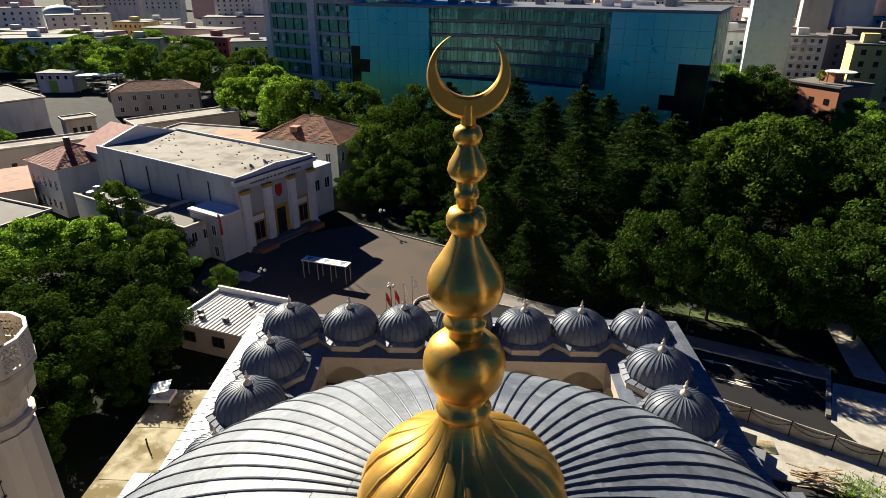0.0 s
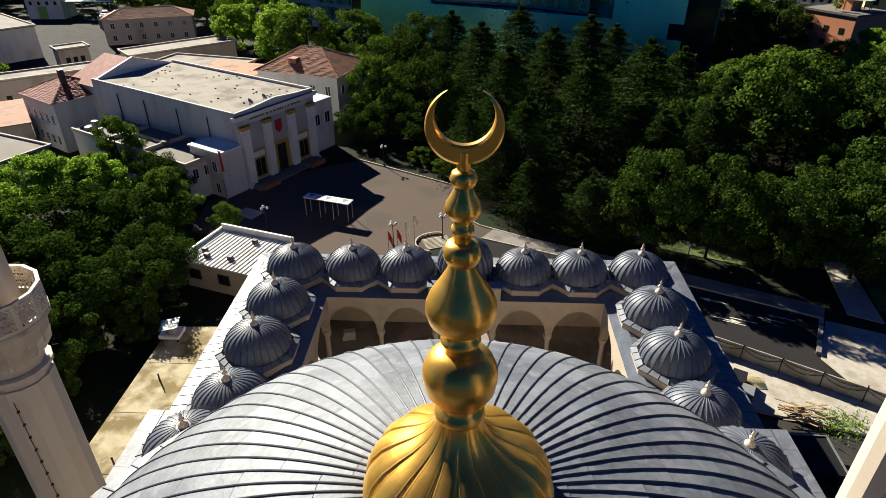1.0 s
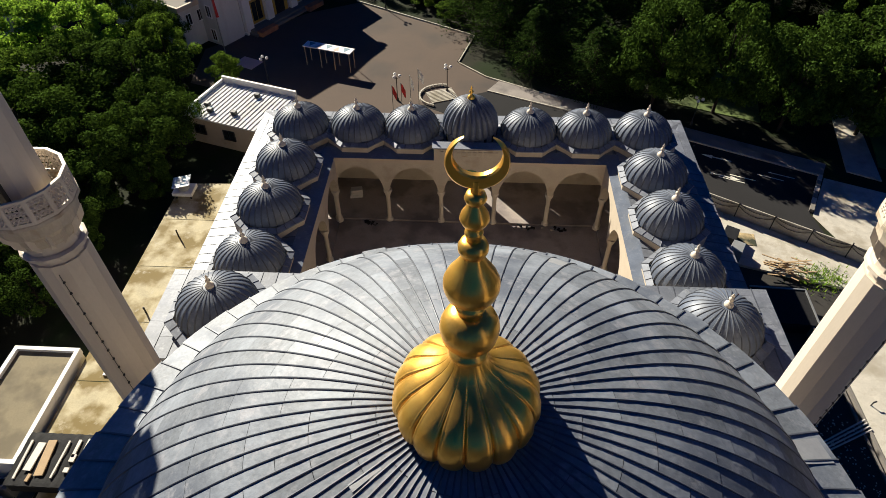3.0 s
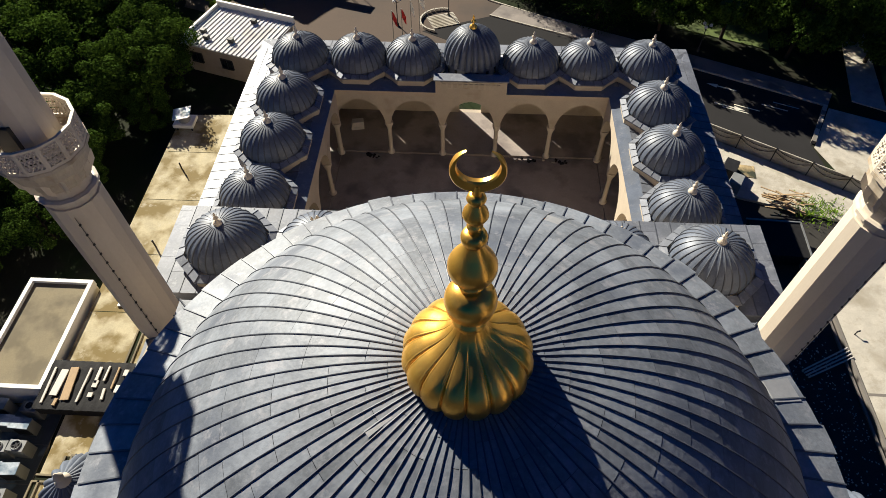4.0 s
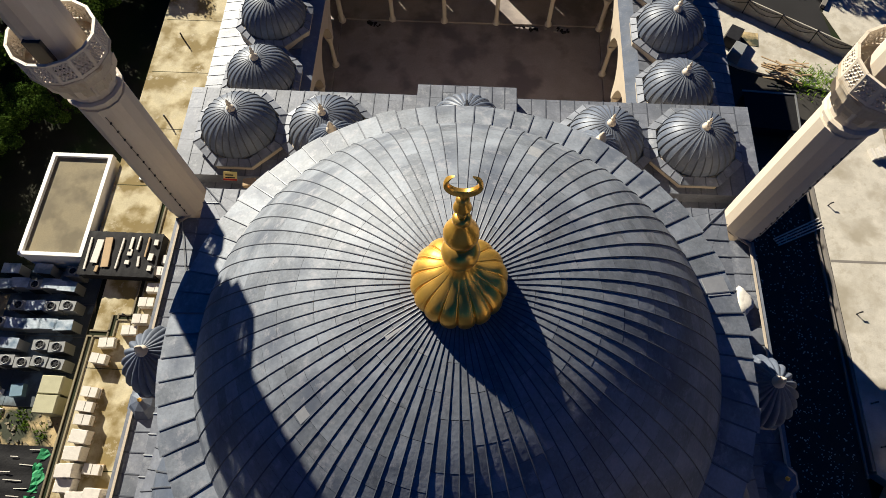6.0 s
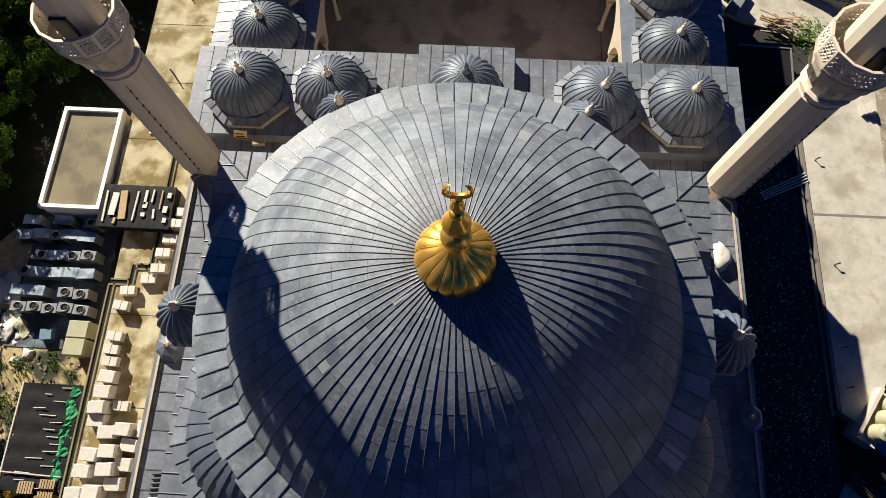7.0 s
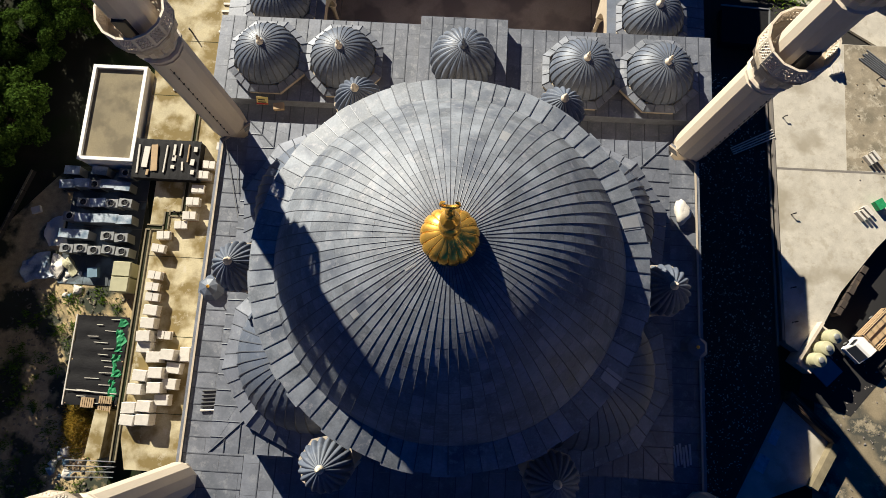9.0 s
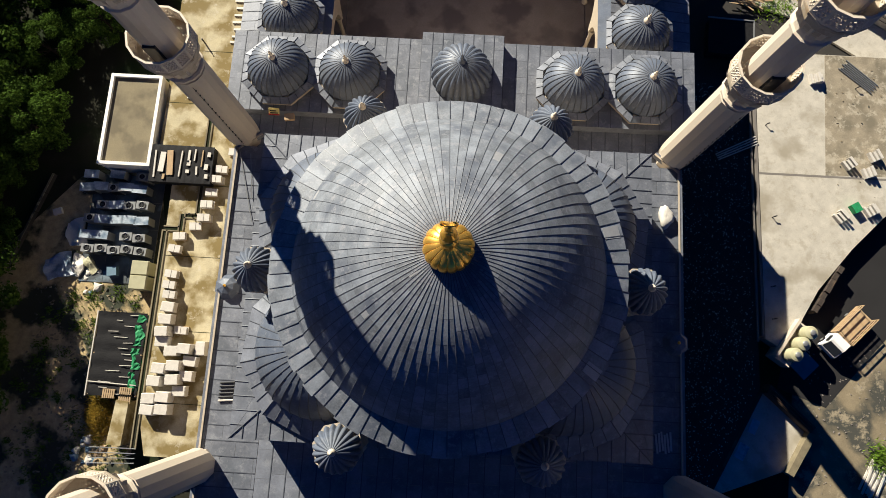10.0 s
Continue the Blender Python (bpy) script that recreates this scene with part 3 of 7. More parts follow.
def crescent():
    """A flat-faced crescent between two arcs, bevelled towards its rims."""
    n, R, r, d, cz = 64, 0.318, 0.24, 0.09, 36.63
    zi = (R * R - r * r + d * d) / (2 * d)
    xi = math.sqrt(R * R - zi * zi)
    a0, b0 = math.atan2(zi, -xi), math.atan2(zi - d, -xi)
    rim = []
    for i in range(n + 1):
        u = i / n
        # both arcs run from the left tip round the bottom to the right tip
        a, b = a0 + (3 * math.pi - 2 * a0) * u, b0 + (3 * math.pi - 2 * b0) * u
        o, p = Vector((R * math.cos(a), R * math.sin(a))), Vector((r * math.cos(b), d + r * math.sin(b)))
        k = min(1.0, (p - o).length / 0.05)
        th = 0.014 + 0.036 * k
        e, g = o.lerp(p, 0.16), o.lerp(p, 0.88)
        rim.append([(o.x, -th * 0.55, cz + o.y), (e.x, -th, cz + e.y), (g.x, -th, cz + g.y), (p.x, -th * 0.6, cz + p.y), (p.x, th * 0.6, cz + p.y), (g.x, th, cz + g.y), (e.x, th, cz + e.y), (o.x, th * 0.55, cz + o.y)])
    v = [p for q in rim for p in q]
    f = [(j * 8 + k, j * 8 + (k + 1) % 8, j * 8 + 8 + (k + 1) % 8, j * 8 + 8 + k) for j in range(n) for k in range(8)]
    return Shape().add(v, f + [tuple(range(7, -1, -1)), tuple(range(n * 8, n * 8 + 8))])


part("crescent", crescent(), GOLD, finial, "gold crescent", smooth=35)


# ---- small lead domes ----
def ribbed_dome(name, label, R, h, nr, m, finial_mat=MARBLE, octagon=2.62, fascia=0.5, fluted=0.0, tip=0.85, group="", lip=0.35, rib=0.045, gold=False):
    """A lead dome on an octagonal stone base. Its foot is at z = 0."""
    d = thing(name, label, "dome", m, group)
    if octagon:
        part("base", Shape().prism(ngon(8, octagon / math.cos(radians(22.5)), 22.5), -1.15, fascia), STONE, d, "cream stone octagon base")
        o, q = (octagon + 0.13) / math.cos(radians(22.5)), (R + 0.05) / math.cos(radians(22.5)) * 0.985
        outer, inner = ngon(8, o, 22.5), ngon(8, q, 22.5)
        for i in range(8):
            k = (i + 1) % 8
            sk = Shape().add([(*outer[i], fascia - 0.05), (*outer[k], fascia - 0.05), (*outer[k], fascia + 0.03), (*outer[i], fascia + 0.03), (*inner[k], fascia + 0.2), (*inner[i], fascia + 0.2)],
                   [(0, 1, 2, 3), (3, 2, 4, 5)])
            part("skirt_panel", sk, LEAD_FLAT, d)
        seams = Shape()
        for i in range(8):
            k = (i + 1) % 8
            for w in (0.0, 0.33, 0.67):
                a = [outer[i][c] + (outer[k][c] - outer[i][c]) * w for c in (0, 1)]
                b = [inner[i][c] + (inner[k][c] - inner[i][c]) * w for c in (0, 1)]
                seams.tube([(*a, fascia + 0.04), (*b, fascia + 0.21)], 0.03, 4)
        part("skirt_seam", seams, LEAD_RIB, d)["kind"] = "stuff"
    z0 = fascia + 0.12 if octagon else 0.0
    prof = []
    for j in range(13):
        t = j / 12
        r = R * (math.cos(t * math.pi / 2) ** 0.92 if t < 1 else 0.02)
        z = h * math.sin(t * math.pi / 2) * (1 - 0.06 * t) + h * 0.06 * t ** 3
        prof.append((max(r, 0.02), z0 + z))
    flute = (lambda a, r, z: r * (1 + fluted * (abs(math.sin(a * nr / 2)) - 0.6))) if fluted else None
    part("shell", Shape().lathe(prof, 48 if not fluted else nr * 5, fx=flute), LEAD_DOME, d, smooth=50)
    v, f = [], []
    for j, (r, z) in enumerate(prof[:-1]):
        w = min(rib, r * math.pi / nr * 0.6)
        e = r * (1 - fluted * 0.55)
        v += [(e - 0.01, -w, z), (e + rib * 1.3, -w * 0.5, z + 0.01), (e + rib * 1.3, w * 0.5, z + 0.01), (e - 0.01, w, z)]
    for j in range(len(prof) - 2):
        f += [(j * 4 + i, j * 4 + 1 + i, j * 4 + 5 + i, j * 4 + 4 + i) for i in range(3)]
    rib_mesh = Shape().add(v, f).mesh("seam_roll", LEAD_RIB, True)
    for i in range(nr):
        part("seam_roll", rib_mesh, LEAD_RIB, d, m=rot(360 * i / nr))
    zt = z0 + h
    t = tip
    fin = Shape().lathe([(0.34 * t, zt - 0.1), (0.36 * t, zt + 0.02), (0.33 * t, zt + 0.14 * t), (0.22 * t, zt + 0.26 * t), (0.1 * t, zt + 0.36 * t), (0.09 * t, zt + 0.46 * t), (0.2 * t, zt + 0.56 * t), (0.2 * t, zt + 0.64 * t), (0.09 * t, zt + 0.76 * t), (0.08 * t, zt + 0.84 * t), (0.12 * t, zt + 0.92 * t), (0.015, zt + 1.2 * t)], 16)
    part("finial", fin, finial_mat, d, "" if not gold else "small gilded finial", smooth=50)
    return d


GZ = 10.0
gal = ribbed_dome("gallery_dome", "grey lead dome with white stone finial over the courtyard gallery", 2.33, 1.95, 28, pose(-14.55, 39.3, GZ), group="gallery domes")
for x, y in ((-9.55, 39.3), (-4.97, 39.3), (4.93, 39.3), (9.58, 39.3), (14.55, 39.3)):
    copy_thing(gal, pose(x, y, GZ))
west = ribbed_dome("gallery_dome", "grey lead dome with white stone finial over the side gallery", 2.33, 1.95, 28, pose(-14.57, 33.84, GZ), group="gallery domes")
for x, y, a in ((-14.57, 28.71, 0), (-14.57, 23.14, 0), (14.57, 33.84, 180), (14.57, 28.71, 180), (14.57, 23.14, 180)):
    copy_thing(west, pose(x, y, GZ, rz=a))
NZ = 12.2
porch_dome = ribbed_dome("porch_dome", "grey lead dome with round stone finial over the porch", 2.35, 1.95, 28, pose(-14.33, 17.28, NZ), octagon=2.72, group="porch domes", tip=0.75)
for x in (-8.73, 8.71, 14.33):
    copy_thing(porch_dome, pose(x, 17.25, NZ))
ribbed_dome("porch_centre_dome", "fluted lead dome over the porch doorway", 2.3, 2.2, 24, pose(0, 17.4, 13.2), octagon=0, fluted=0.1, finial_mat=LEAD_DOME, tip=0.8, rib=0.06)
ribbed_dome("gate_dome", "fluted lead dome with gilded finial over the gate", 2.3, 2.6, 24, pose(0, 39.3, 11.2), octagon=0, fluted=0.1, finial_mat=GOLD, tip=0.9, rib=0.06, gold=True)

# ---- turrets at the corners of the drum ----
turret = thing("drum_turret", "small fluted lead dome on a stone turret", "turret", pose(11.0, 0, -0.45), "drum turrets")
part("shaft", Shape().prism(ngon(8, 1.15, 22.5), 16.0, 23.0), STONE, turret)
part("cornice", Shape().prism(ngon(8, 1.42, 22.5), 22.85, 23.02), STONE, turret)
tp = [(1.26, 23.0), (1.32, 23.25), (1.27, 23.55), (1.1, 23.88), (0.84, 24.2), (0.52, 24.48), (0.24, 24.7), (0.1, 24.8)]
part("cap", Shape().lathe(tp, 192, fx=lambda a, r, z: r * (0.86 + 0.16 * abs(math.sin(10 * a)))), LEAD_DOME, turret, smooth=60)
part("finial", Shape().lathe([(0.2, 24.68), (0.22, 24.8), (0.11, 24.95), (0.14, 25.05), (0.02, 25.3)], 12), MARBLE, turret, smooth=50)
for a in (60, 120, 180, 240, 300):
    copy_thing(turret, rot(a) @ pose(11.0, 0, -0.45))

# ---- half domes on the six sides ----
semi = thing("half_dome", "shallow lead half dome against the drum", "half dome", rot(30) @ pose(8.3, 0, 0), "half domes")
part("wall", Shape().prism(ngon(10, 5.3, 18), 16.0, 18.4), STONE, semi)
sp = []
for j in range(9):
    t = radians(90 * j / 8)
    sp.append((max(4.35 * math.cos(t), 0.03), 19.25 + 3.7 * math.sin(t)))
part("shell", Shape().lathe(sp, 40), LEAD_DOME, semi, smooth=50)
o, q = ngon(10, 5.7, 18), ngon(10, 4.35, 18)
sm = Shape()
for i in range(10):
    k = (i + 1) % 10
    sk = Shape().add([(*o[i], 18.3), (*o[k], 18.3), (*o[k], 18.42), (*o[i], 18.42), (*q[k], 19.35), (*q[i], 19.35)], [(0, 1, 2, 3), (3, 2, 4, 5)])
    part("skirt_panel", sk, LEAD_FLAT, semi)
    for w in (0.0, 0.25, 0.5, 0.75):
        sm.tube([(o[i][0] + (o[k][0] - o[i][0]) * w, o[i][1] + (o[k][1] - o[i][1]) * w, 18.44), (q[i][0] + (q[k][0] - q[i][0]) * w, q[i][1] + (q[k][1] - q[i][1]) * w, 19.37)], 0.03, 4)
part("skirt_seam", sm, LEAD_RIB, semi)["kind"] = "stuff"
v, f = [], []
for r, z in sp[:-1]:
    v += [(r - 0.01, -0.035, z), (r + 0.05, -0.02, z + 0.01), (r + 0.05, 0.02, z + 0.01), (r - 0.01, 0.035, z)]
for j in range(len(sp) - 2):
    f += [(j * 4 + i, j * 4 + 1 + i, j * 4 + 5 + i, j * 4 + 4 + i) for i in range(3)]
semi_rib = Shape().add(v, f).mesh("seam_roll", LEAD_RIB, True)
for i in range(-9, 10):
    part("seam_roll", semi_rib, LEAD_RIB, semi, m=rot(i * 9))
for a in (90, 150, 210, 270, 330):
    copy_thing(semi, rot(a) @ pose(4.3 if a in (90, 270) else 8.3, 0, 0))

# ---- porch and courtyard ----
porch = thing("porch", "cream stone porch block with lead roof", "porch")
part("wall", Shape().box(-18.2, 14.3, 0, 18.2, 20.6, 12.0), STONE, porch)
part("eave", Shape().box(-18.4, 14.1, 11.95, 18.4, 20.8, 12.15), LEAD_FLAT, porch)
lead_roof(porch, -18.4, 14.1, 18.4, 20.8, 12.17, "x", 0.95)
part("lead_cladding", Shape().box(-18.2, 14.2, 10.9, 18.2, 14.29, 11.95), LEAD_FLAT, porch)
part("doorway_block", Shape().box(-3.1, 14.2, 12.1, 3.1, 20.75, 13.05), STONE, porch)
part("doorway_eave", Shape().box(-3.2, 14.1, 13.05, 3.2, 20.85, 13.2), LEAD_FLAT, porch)
lead_roof(porch, -3.2, 14.1, 3.2, 20.85, 13.22, "x", 0.8)

court = solid("courtyard_floor", Shape().box(-11.6, 20.6, 0, 11.6, 36.3, 2.6), COURT, "unfinished brown concrete courtyard floor", "floor", kind="structure")
solid("gallery_floor", Shape().box(-17, 36.35, 0, 17, 42.2, 2.75), COURT, "rough concrete gallery floor", "floor", kind="structure")
solid("gallery_floor_west", Shape().box(-17, 20.6, 0, -11.65, 36.3, 2.75), COURT, "rough concrete gallery floor", "floor", kind="structure")
solid("gallery_floor_east", Shape().box(11.65, 20.6, 0, 17, 36.3, 2.75), COURT, "rough concrete gallery floor", "floor", kind="structure")


def arcade(a, b, n, top, m, spring=6.3, rise=2.55):
    """A wall on pointed arches from a to b along x, with columns."""
    w = (b - a) / n
    T = 0.35
    arc = thing("arcade", "cream arcade of pointed arches on round columns", "arcade", m, "arcades")
    wall = Shape()
    pts = []
    for i in range(n):
        for j in range(25):
            u = j / 24
            x = a + w * (i + u)
            e = 0.055
            p = (u - e) / (1 - 2 * e) if n else u
            if p < 0 or p > 1:
                pts.append((x, spring - 0.02))
            else:
                q = abs(2 * p - 1)
                pts.append((x, spring + rise * ((1 - q ** 2.1) ** 0.5) * (1 - 0.04 * q) + 0.08 * (1 - q)))
    k = len(pts)
    v = [(x, -T, z) for x, z in pts] + [(x, -T, top) for x, z in pts] + [(x, T, z) for x, z in pts] + [(x, T, top) for x, z in pts]
    f = []
    for i in range(k - 1):
        f += [(i, i + 1, k + i + 1, k + i), (2 * k + i + 1, 2 * k + i, 3 * k + i, 3 * k + i + 1), (i + 1, i, 2 * k + i, 2 * k + i + 1), (k + i, k + i + 1, 3 * k + i + 1, 3 * k + i)]
    f += [(0, k, 3 * k, 2 * k), (k - 1, 3 * k - 1, 4 * k - 1, 2 * k - 1)]
    part("wall", wall.add(v, f), STONE, arc)
    col = Shape().lathe([(0.32, 2.7), (0.32, 2.88), (0.22, 2.96), (0.2, 3.05), (0.18, 5.5), (0.21, 5.55), (0.21, 5.62), (0.24, 5.75), (0.32, 5.95), (0.37, 6.1), (0.37, 6.3)], 16).mesh("column", MARBLE, 40)
    for i in range(n + 1):
        part("column", col, MARBLE, arc, m=pose(a + w * i, 0, 0))
    return arc


arcade(-11.75, 11.75, 5, 9.8, pose(0, 36.4, 0))
arcade(20.9, 36.05, 3, 9.8, Matrix(((0, 1, 0, -11.6), (1, 0, 0, 0), (0, 0, 1, 0), (0, 0, 0, 1))))
arcade(20.9, 36.05, 3, 9.8, Matrix(((0, -1, 0, 11.6), (1, 0, 0, 0), (0, 0, 1, 0), (0, 0, 0, 1))))

gw = thing("gallery", "cream stone gallery walls under a lead roof", "gallery")
nw = part("north_wall", Shape().box(-17.1, 42.2, 0, 17.1, 42.7, 2.7), STONE, gw)
for x0, x1 in ((-17.1, -9.95), (-9.5, -5.65), (-5.2, -1.05), (1.05, 4.45), (4.9, 9.5), (9.95, 17.1)):
    part("wall_pier", Shape().box(x0, 42.2, 2.7, x1, 42.7, 8.65), STONE, gw)
for x0, x1 in ((-9.95, -9.5), (-5.65, -5.2), (4.45, 4.9), (9.5, 9.95)):
    part("window_breast", Shape().box(x0, 42.2, 2.7, x1, 42.7, 5.3), STONE, gw)
    part("window_lintel", Shape().box(x0, 42.2, 6.3, x1, 42.7, 8.65), STONE, gw)
part("door_lintel", Shape().box(-1.05, 42.2, 7.3, 1.05, 42.7, 8.65), STONE, gw)
for s in (-1, 1):
    a, b = sorted((s * 18.5, s * 19.0))
    part("side_wall", Shape().box(a, 20.85, 0, b, 42.2, 8.7), STONE, gw)
for x in (-9.725, -5.425, 4.675, 9.725):
    bars = Shape()
    for z in (5.55, 5.8, 6.05):
        bars.box(x - 0.225, 42.43, z, x + 0.225, 42.45, z + 0.03)
    part("window_grille", bars, DARKMETAL, gw)
part("gallery_vault", Shape().box(-14.5, 36.8, 9.15, 14.5, 39.4, 9.3).box(-16.6, 39.4, 8.5, 16.6, 42.2, 8.65).box(-14.5, 20.85, 9.15, -12.0, 36.8, 9.3).box(12.0, 20.85, 9.15, 14.5, 36.8, 9.3).box(-16.6, 20.85, 8.55, -14.5, 39.4, 8.7).box(14.5, 20.85, 8.55, 16.6, 39.4, 8.7), STONE, gw)


def outward(x, y):
    """The gallery roofs fall away from the court."""
    return 0.17 * max(abs(x) - 12.3, y - 37.2, 0.0)


lead_roof(gw, -19.4, 37.2, 19.4, 44.6, 10.0, "x", 0.8, fall=outward)
lead_roof(gw, -19.4, 20.85, -12.3, 37.2, 10.0, "y", 0.9, fall=outward)
lead_roof(gw, 12.3, 20.85, 19.4, 37.2, 10.0, "y", 0.9, fall=outward)
edge = Shape().box(-19.4, 20.85, 9.8, -12.3, 37.2, 9.97).box(12.3, 20.85, 9.8, 19.4, 37.2, 9.97).box(-12.3, 37.2, 9.8, 12.3, 44.6, 9.97)
for sx2 in (-1, 1):
    edge.prism([(sx2 * 12.3, 37.2), (sx2 * 19.4, 37.2), (sx2 * 19.4, 44.3)][::sx2], 9.8, 9.97).prism([(sx2 * 12.3, 37.2), (sx2 * 19.4, 44.3), (sx2 * 19.4, 44.6), (sx2 * 12.3, 44.6)][::sx2], 9.8, 9.97)
edge.v = [(x, y, z - outward(x, y)) for x, y, z in edge.v]
part("roof_edge", edge, LEAD_FLAT, gw)
inner = Shape()
inner.add([(-12.3, 37.2, 10.0), (-11.25, 36.0, 9.82), (11.25, 36.0, 9.82), (12.3, 37.2, 10.0)], [(0, 1, 2, 3)])
inner.add([(-12.3, 37.2, 10.0), (-12.3, 20.9, 10.0), (-11.25, 20.9, 9.82), (-11.25, 36.0, 9.82)], [(0, 1, 2, 3)])
inner.add([(12.3, 37.2, 10.0), (11.25, 36.0, 9.82), (11.25, 20.9, 9.82), (12.3, 20.9, 10.0)], [(0, 1, 2, 3)])
part("inner_slope", inner, LEAD_DOME, gw)
gdrum = thing("gate_drum", "grey lead-clad drum with slit windows under the gate dome", "drum", pose(0, 39.3, 0))
part("wall", Shape().lathe([(2.75, 8.9), (2.7, 10.2), (2.3, 10.3), (2.3, 11.25)], 24), LEAD_DOME, gdrum, smooth=40)
slit = Shape().box(2.28, -0.12, 10.45, 2.33, 0.12, 11.05).mesh("slit_window", WINDOW)
for i in range(16):
    part("slit_window", slit, WINDOW, gdrum, m=rot(22.5 * i + 11))
gate = thing("gate_portal", "raised cream gate portal with a carved frieze", "portal")
part("wall", Shape().box(-2.9, 35.95, 9.75, 2.9, 36.6, 11.1), STONE, gate)
part("eave", Shape().box(-3.05, 35.8, 11.1, 3.05, 36.75, 11.2), LEAD_FLAT, gate)
part("frieze", Shape().box(-2.5, 35.88, 10.35, 2.5, 35.94, 11.0), STAINED, gate)
tooth = Shape().box(-0.14, 0, 0, 0.14, 0.06, 0.36).mesh("tooth", STONE)
for i in range(11):
    part("tooth", tooth, STONE, gate, m=pose(-2.2 + 0.44 * i, 35.8, 10.5))


# ---- minarets ----
def minaret(x, y):
    mn = thing("minaret", "tall white marble minaret with pierced balconies", "minaret", pose(x, y, 0), "minarets")
    N = 14
    part("foot", Shape().prism(ngon(8, 1.12, 22.5), 0, 11.3).prism(ngon(8, 1.12, 22.5), 11.3, 12.6, 1.12), MARBLE, mn)
    part("shaft", Shape().prism(ngon(N, 1.24), 12.6, 22.8, 0.95), MARBLE, mn)

    def balcony(z, R, r):
        part("moulding", Shape().lathe([(r, z - 2.3), (r + 0.12, z - 2.25), (r + 0.12, z - 2.1), (r, z - 2.05)], N), MARBLE, mn)
        part("corbel", Shape().lathe([(r, z - 1.6), (r + 0.12, z - 1.35), (r + 0.14, z - 1.1), (r + 0.35, z - 0.8), (r + 0.38, z - 0.55), (R - 0.15, z - 0.2), (R, z - 0.15), (R, z)], N), STAINED, mn)
        part("floor", Shape().prism(ngon(N, R - 0.02), z - 0.02, z + 0.03), STAINED, mn)
        # carved leaves on the corners of the corbel
        lf = Shape().add([(r - 0.02, -0.09, z - 1.75), (r - 0.02, 0.09, z - 1.75), (r + 0.34, 0.0, z - 1.25), (r + 0.1, -0.12, z - 1.05), (r + 0.1, 0.12, z - 1.05), (r + 0.42, 0.0, z - 0.72)],
                         [(0, 2, 1), (0, 3, 2), (1, 2, 4), (3, 5, 2), (2, 5, 4), (3, 4, 5)]).mesh("corbel_leaf", MARBLE)
        for i in range(N):
            part("corbel_leaf", lf, MARBLE, mn, m=rot(360 * i / N))
        side = 2 * R * math.sin(math.pi / N)
        # one pierced panel: border, and a lattice of bars round open cells
        p = Shape()
        H = 1.15
        p.box(-side / 2, -0.04, 0, side / 2, 0.04, 0.16).box(-side / 2, -0.06, H - 0.1, side / 2, 0.06, H)
        p.box(-side / 2, -0.04, 0.16, -side / 2 + 0.1, 0.04, H - 0.1).box(side / 2 - 0.1, -0.04, 0.16, side / 2, 0.04, H - 0.1)
        cw, hh = (side - 0.16) / 2, (H - 0.26) / 3
        for i in range(2):
            for j in range(3):
                cx, cz = -side / 2 + 0.08 + cw * (i + 0.5), 0.16 + hh * (j + 0.5)
                for k in range(6):
                    a, b = radians(60 * k + 30), radians(60 * k + 90)
                    p.tube([(cx + cw * 0.26 * math.cos(a), 0, cz + hh * 0.26 * math.sin(a)), (cx + cw * 0.26 * math.cos(b), 0, cz + hh * 0.26 * math.sin(b))], 0.056, 4)
                    p.tube([(cx + cw * 0.26 * math.cos(a), 0, cz + hh * 0.26 * math.sin(a)), (cx + cw * 0.62 * math.cos(a), 0, cz + hh * 0.62 * math.sin(a))], 0.056, 4)
        me = p.mesh("balcony_panel", MARBLE)
        ap = R * math.cos(math.pi / N) - 0.06
        for i in range(N):
            part("balcony_panel", me, MARBLE, mn, m=rot(360 * (i + 0.5) / N) @ pose(ap, 0, z, rz=90))

    balcony(25.4, 1.8, 1.17)
    part("upper_shaft", Shape().prism(ngon(N, 1.08), 22.8, 33.0, 0.97), MARBLE, mn)
    part("doorway", Shape().box(-0.35, -1.2, 25.4, 0.35, -1.0, 27.2), DARKMETAL, mn)
    balcony(32.6, 1.72, 1.06)
    part("third_shaft", Shape().prism(ngon(N, 0.98), 32.5, 38.7, 0.94), MARBLE, mn)
    balcony(38.6, 1.55, 0.92)
    part("top_shaft", Shape().prism(ngon(N, 0.76), 38.5, 45.0), MARBLE, mn)
    part("spire", Shape().lathe([(0.9, 44.9), (0.9, 45.2), (0.05, 51.5)], N), LEAD_DOME, mn)
    wire = Shape()
    for dz in range(14):
        wire.block(0.42, -1.2 + 0.006 * dz, 13.3 + 0.66 * dz, 0.06, 0.1, 0.08)
    wire.tube([(0.42, -1.22, 12.9), (0.42, -1.13, 22.4)], 0.018, 4)
    part("lightning_cable", wire, DARKMETAL, mn)
    return mn


for x, y in ((-16.75, 12.15), (16.75, 12.2), (-16.9, -12.7), (16.8, -12.5)):
    minaret(x, y)

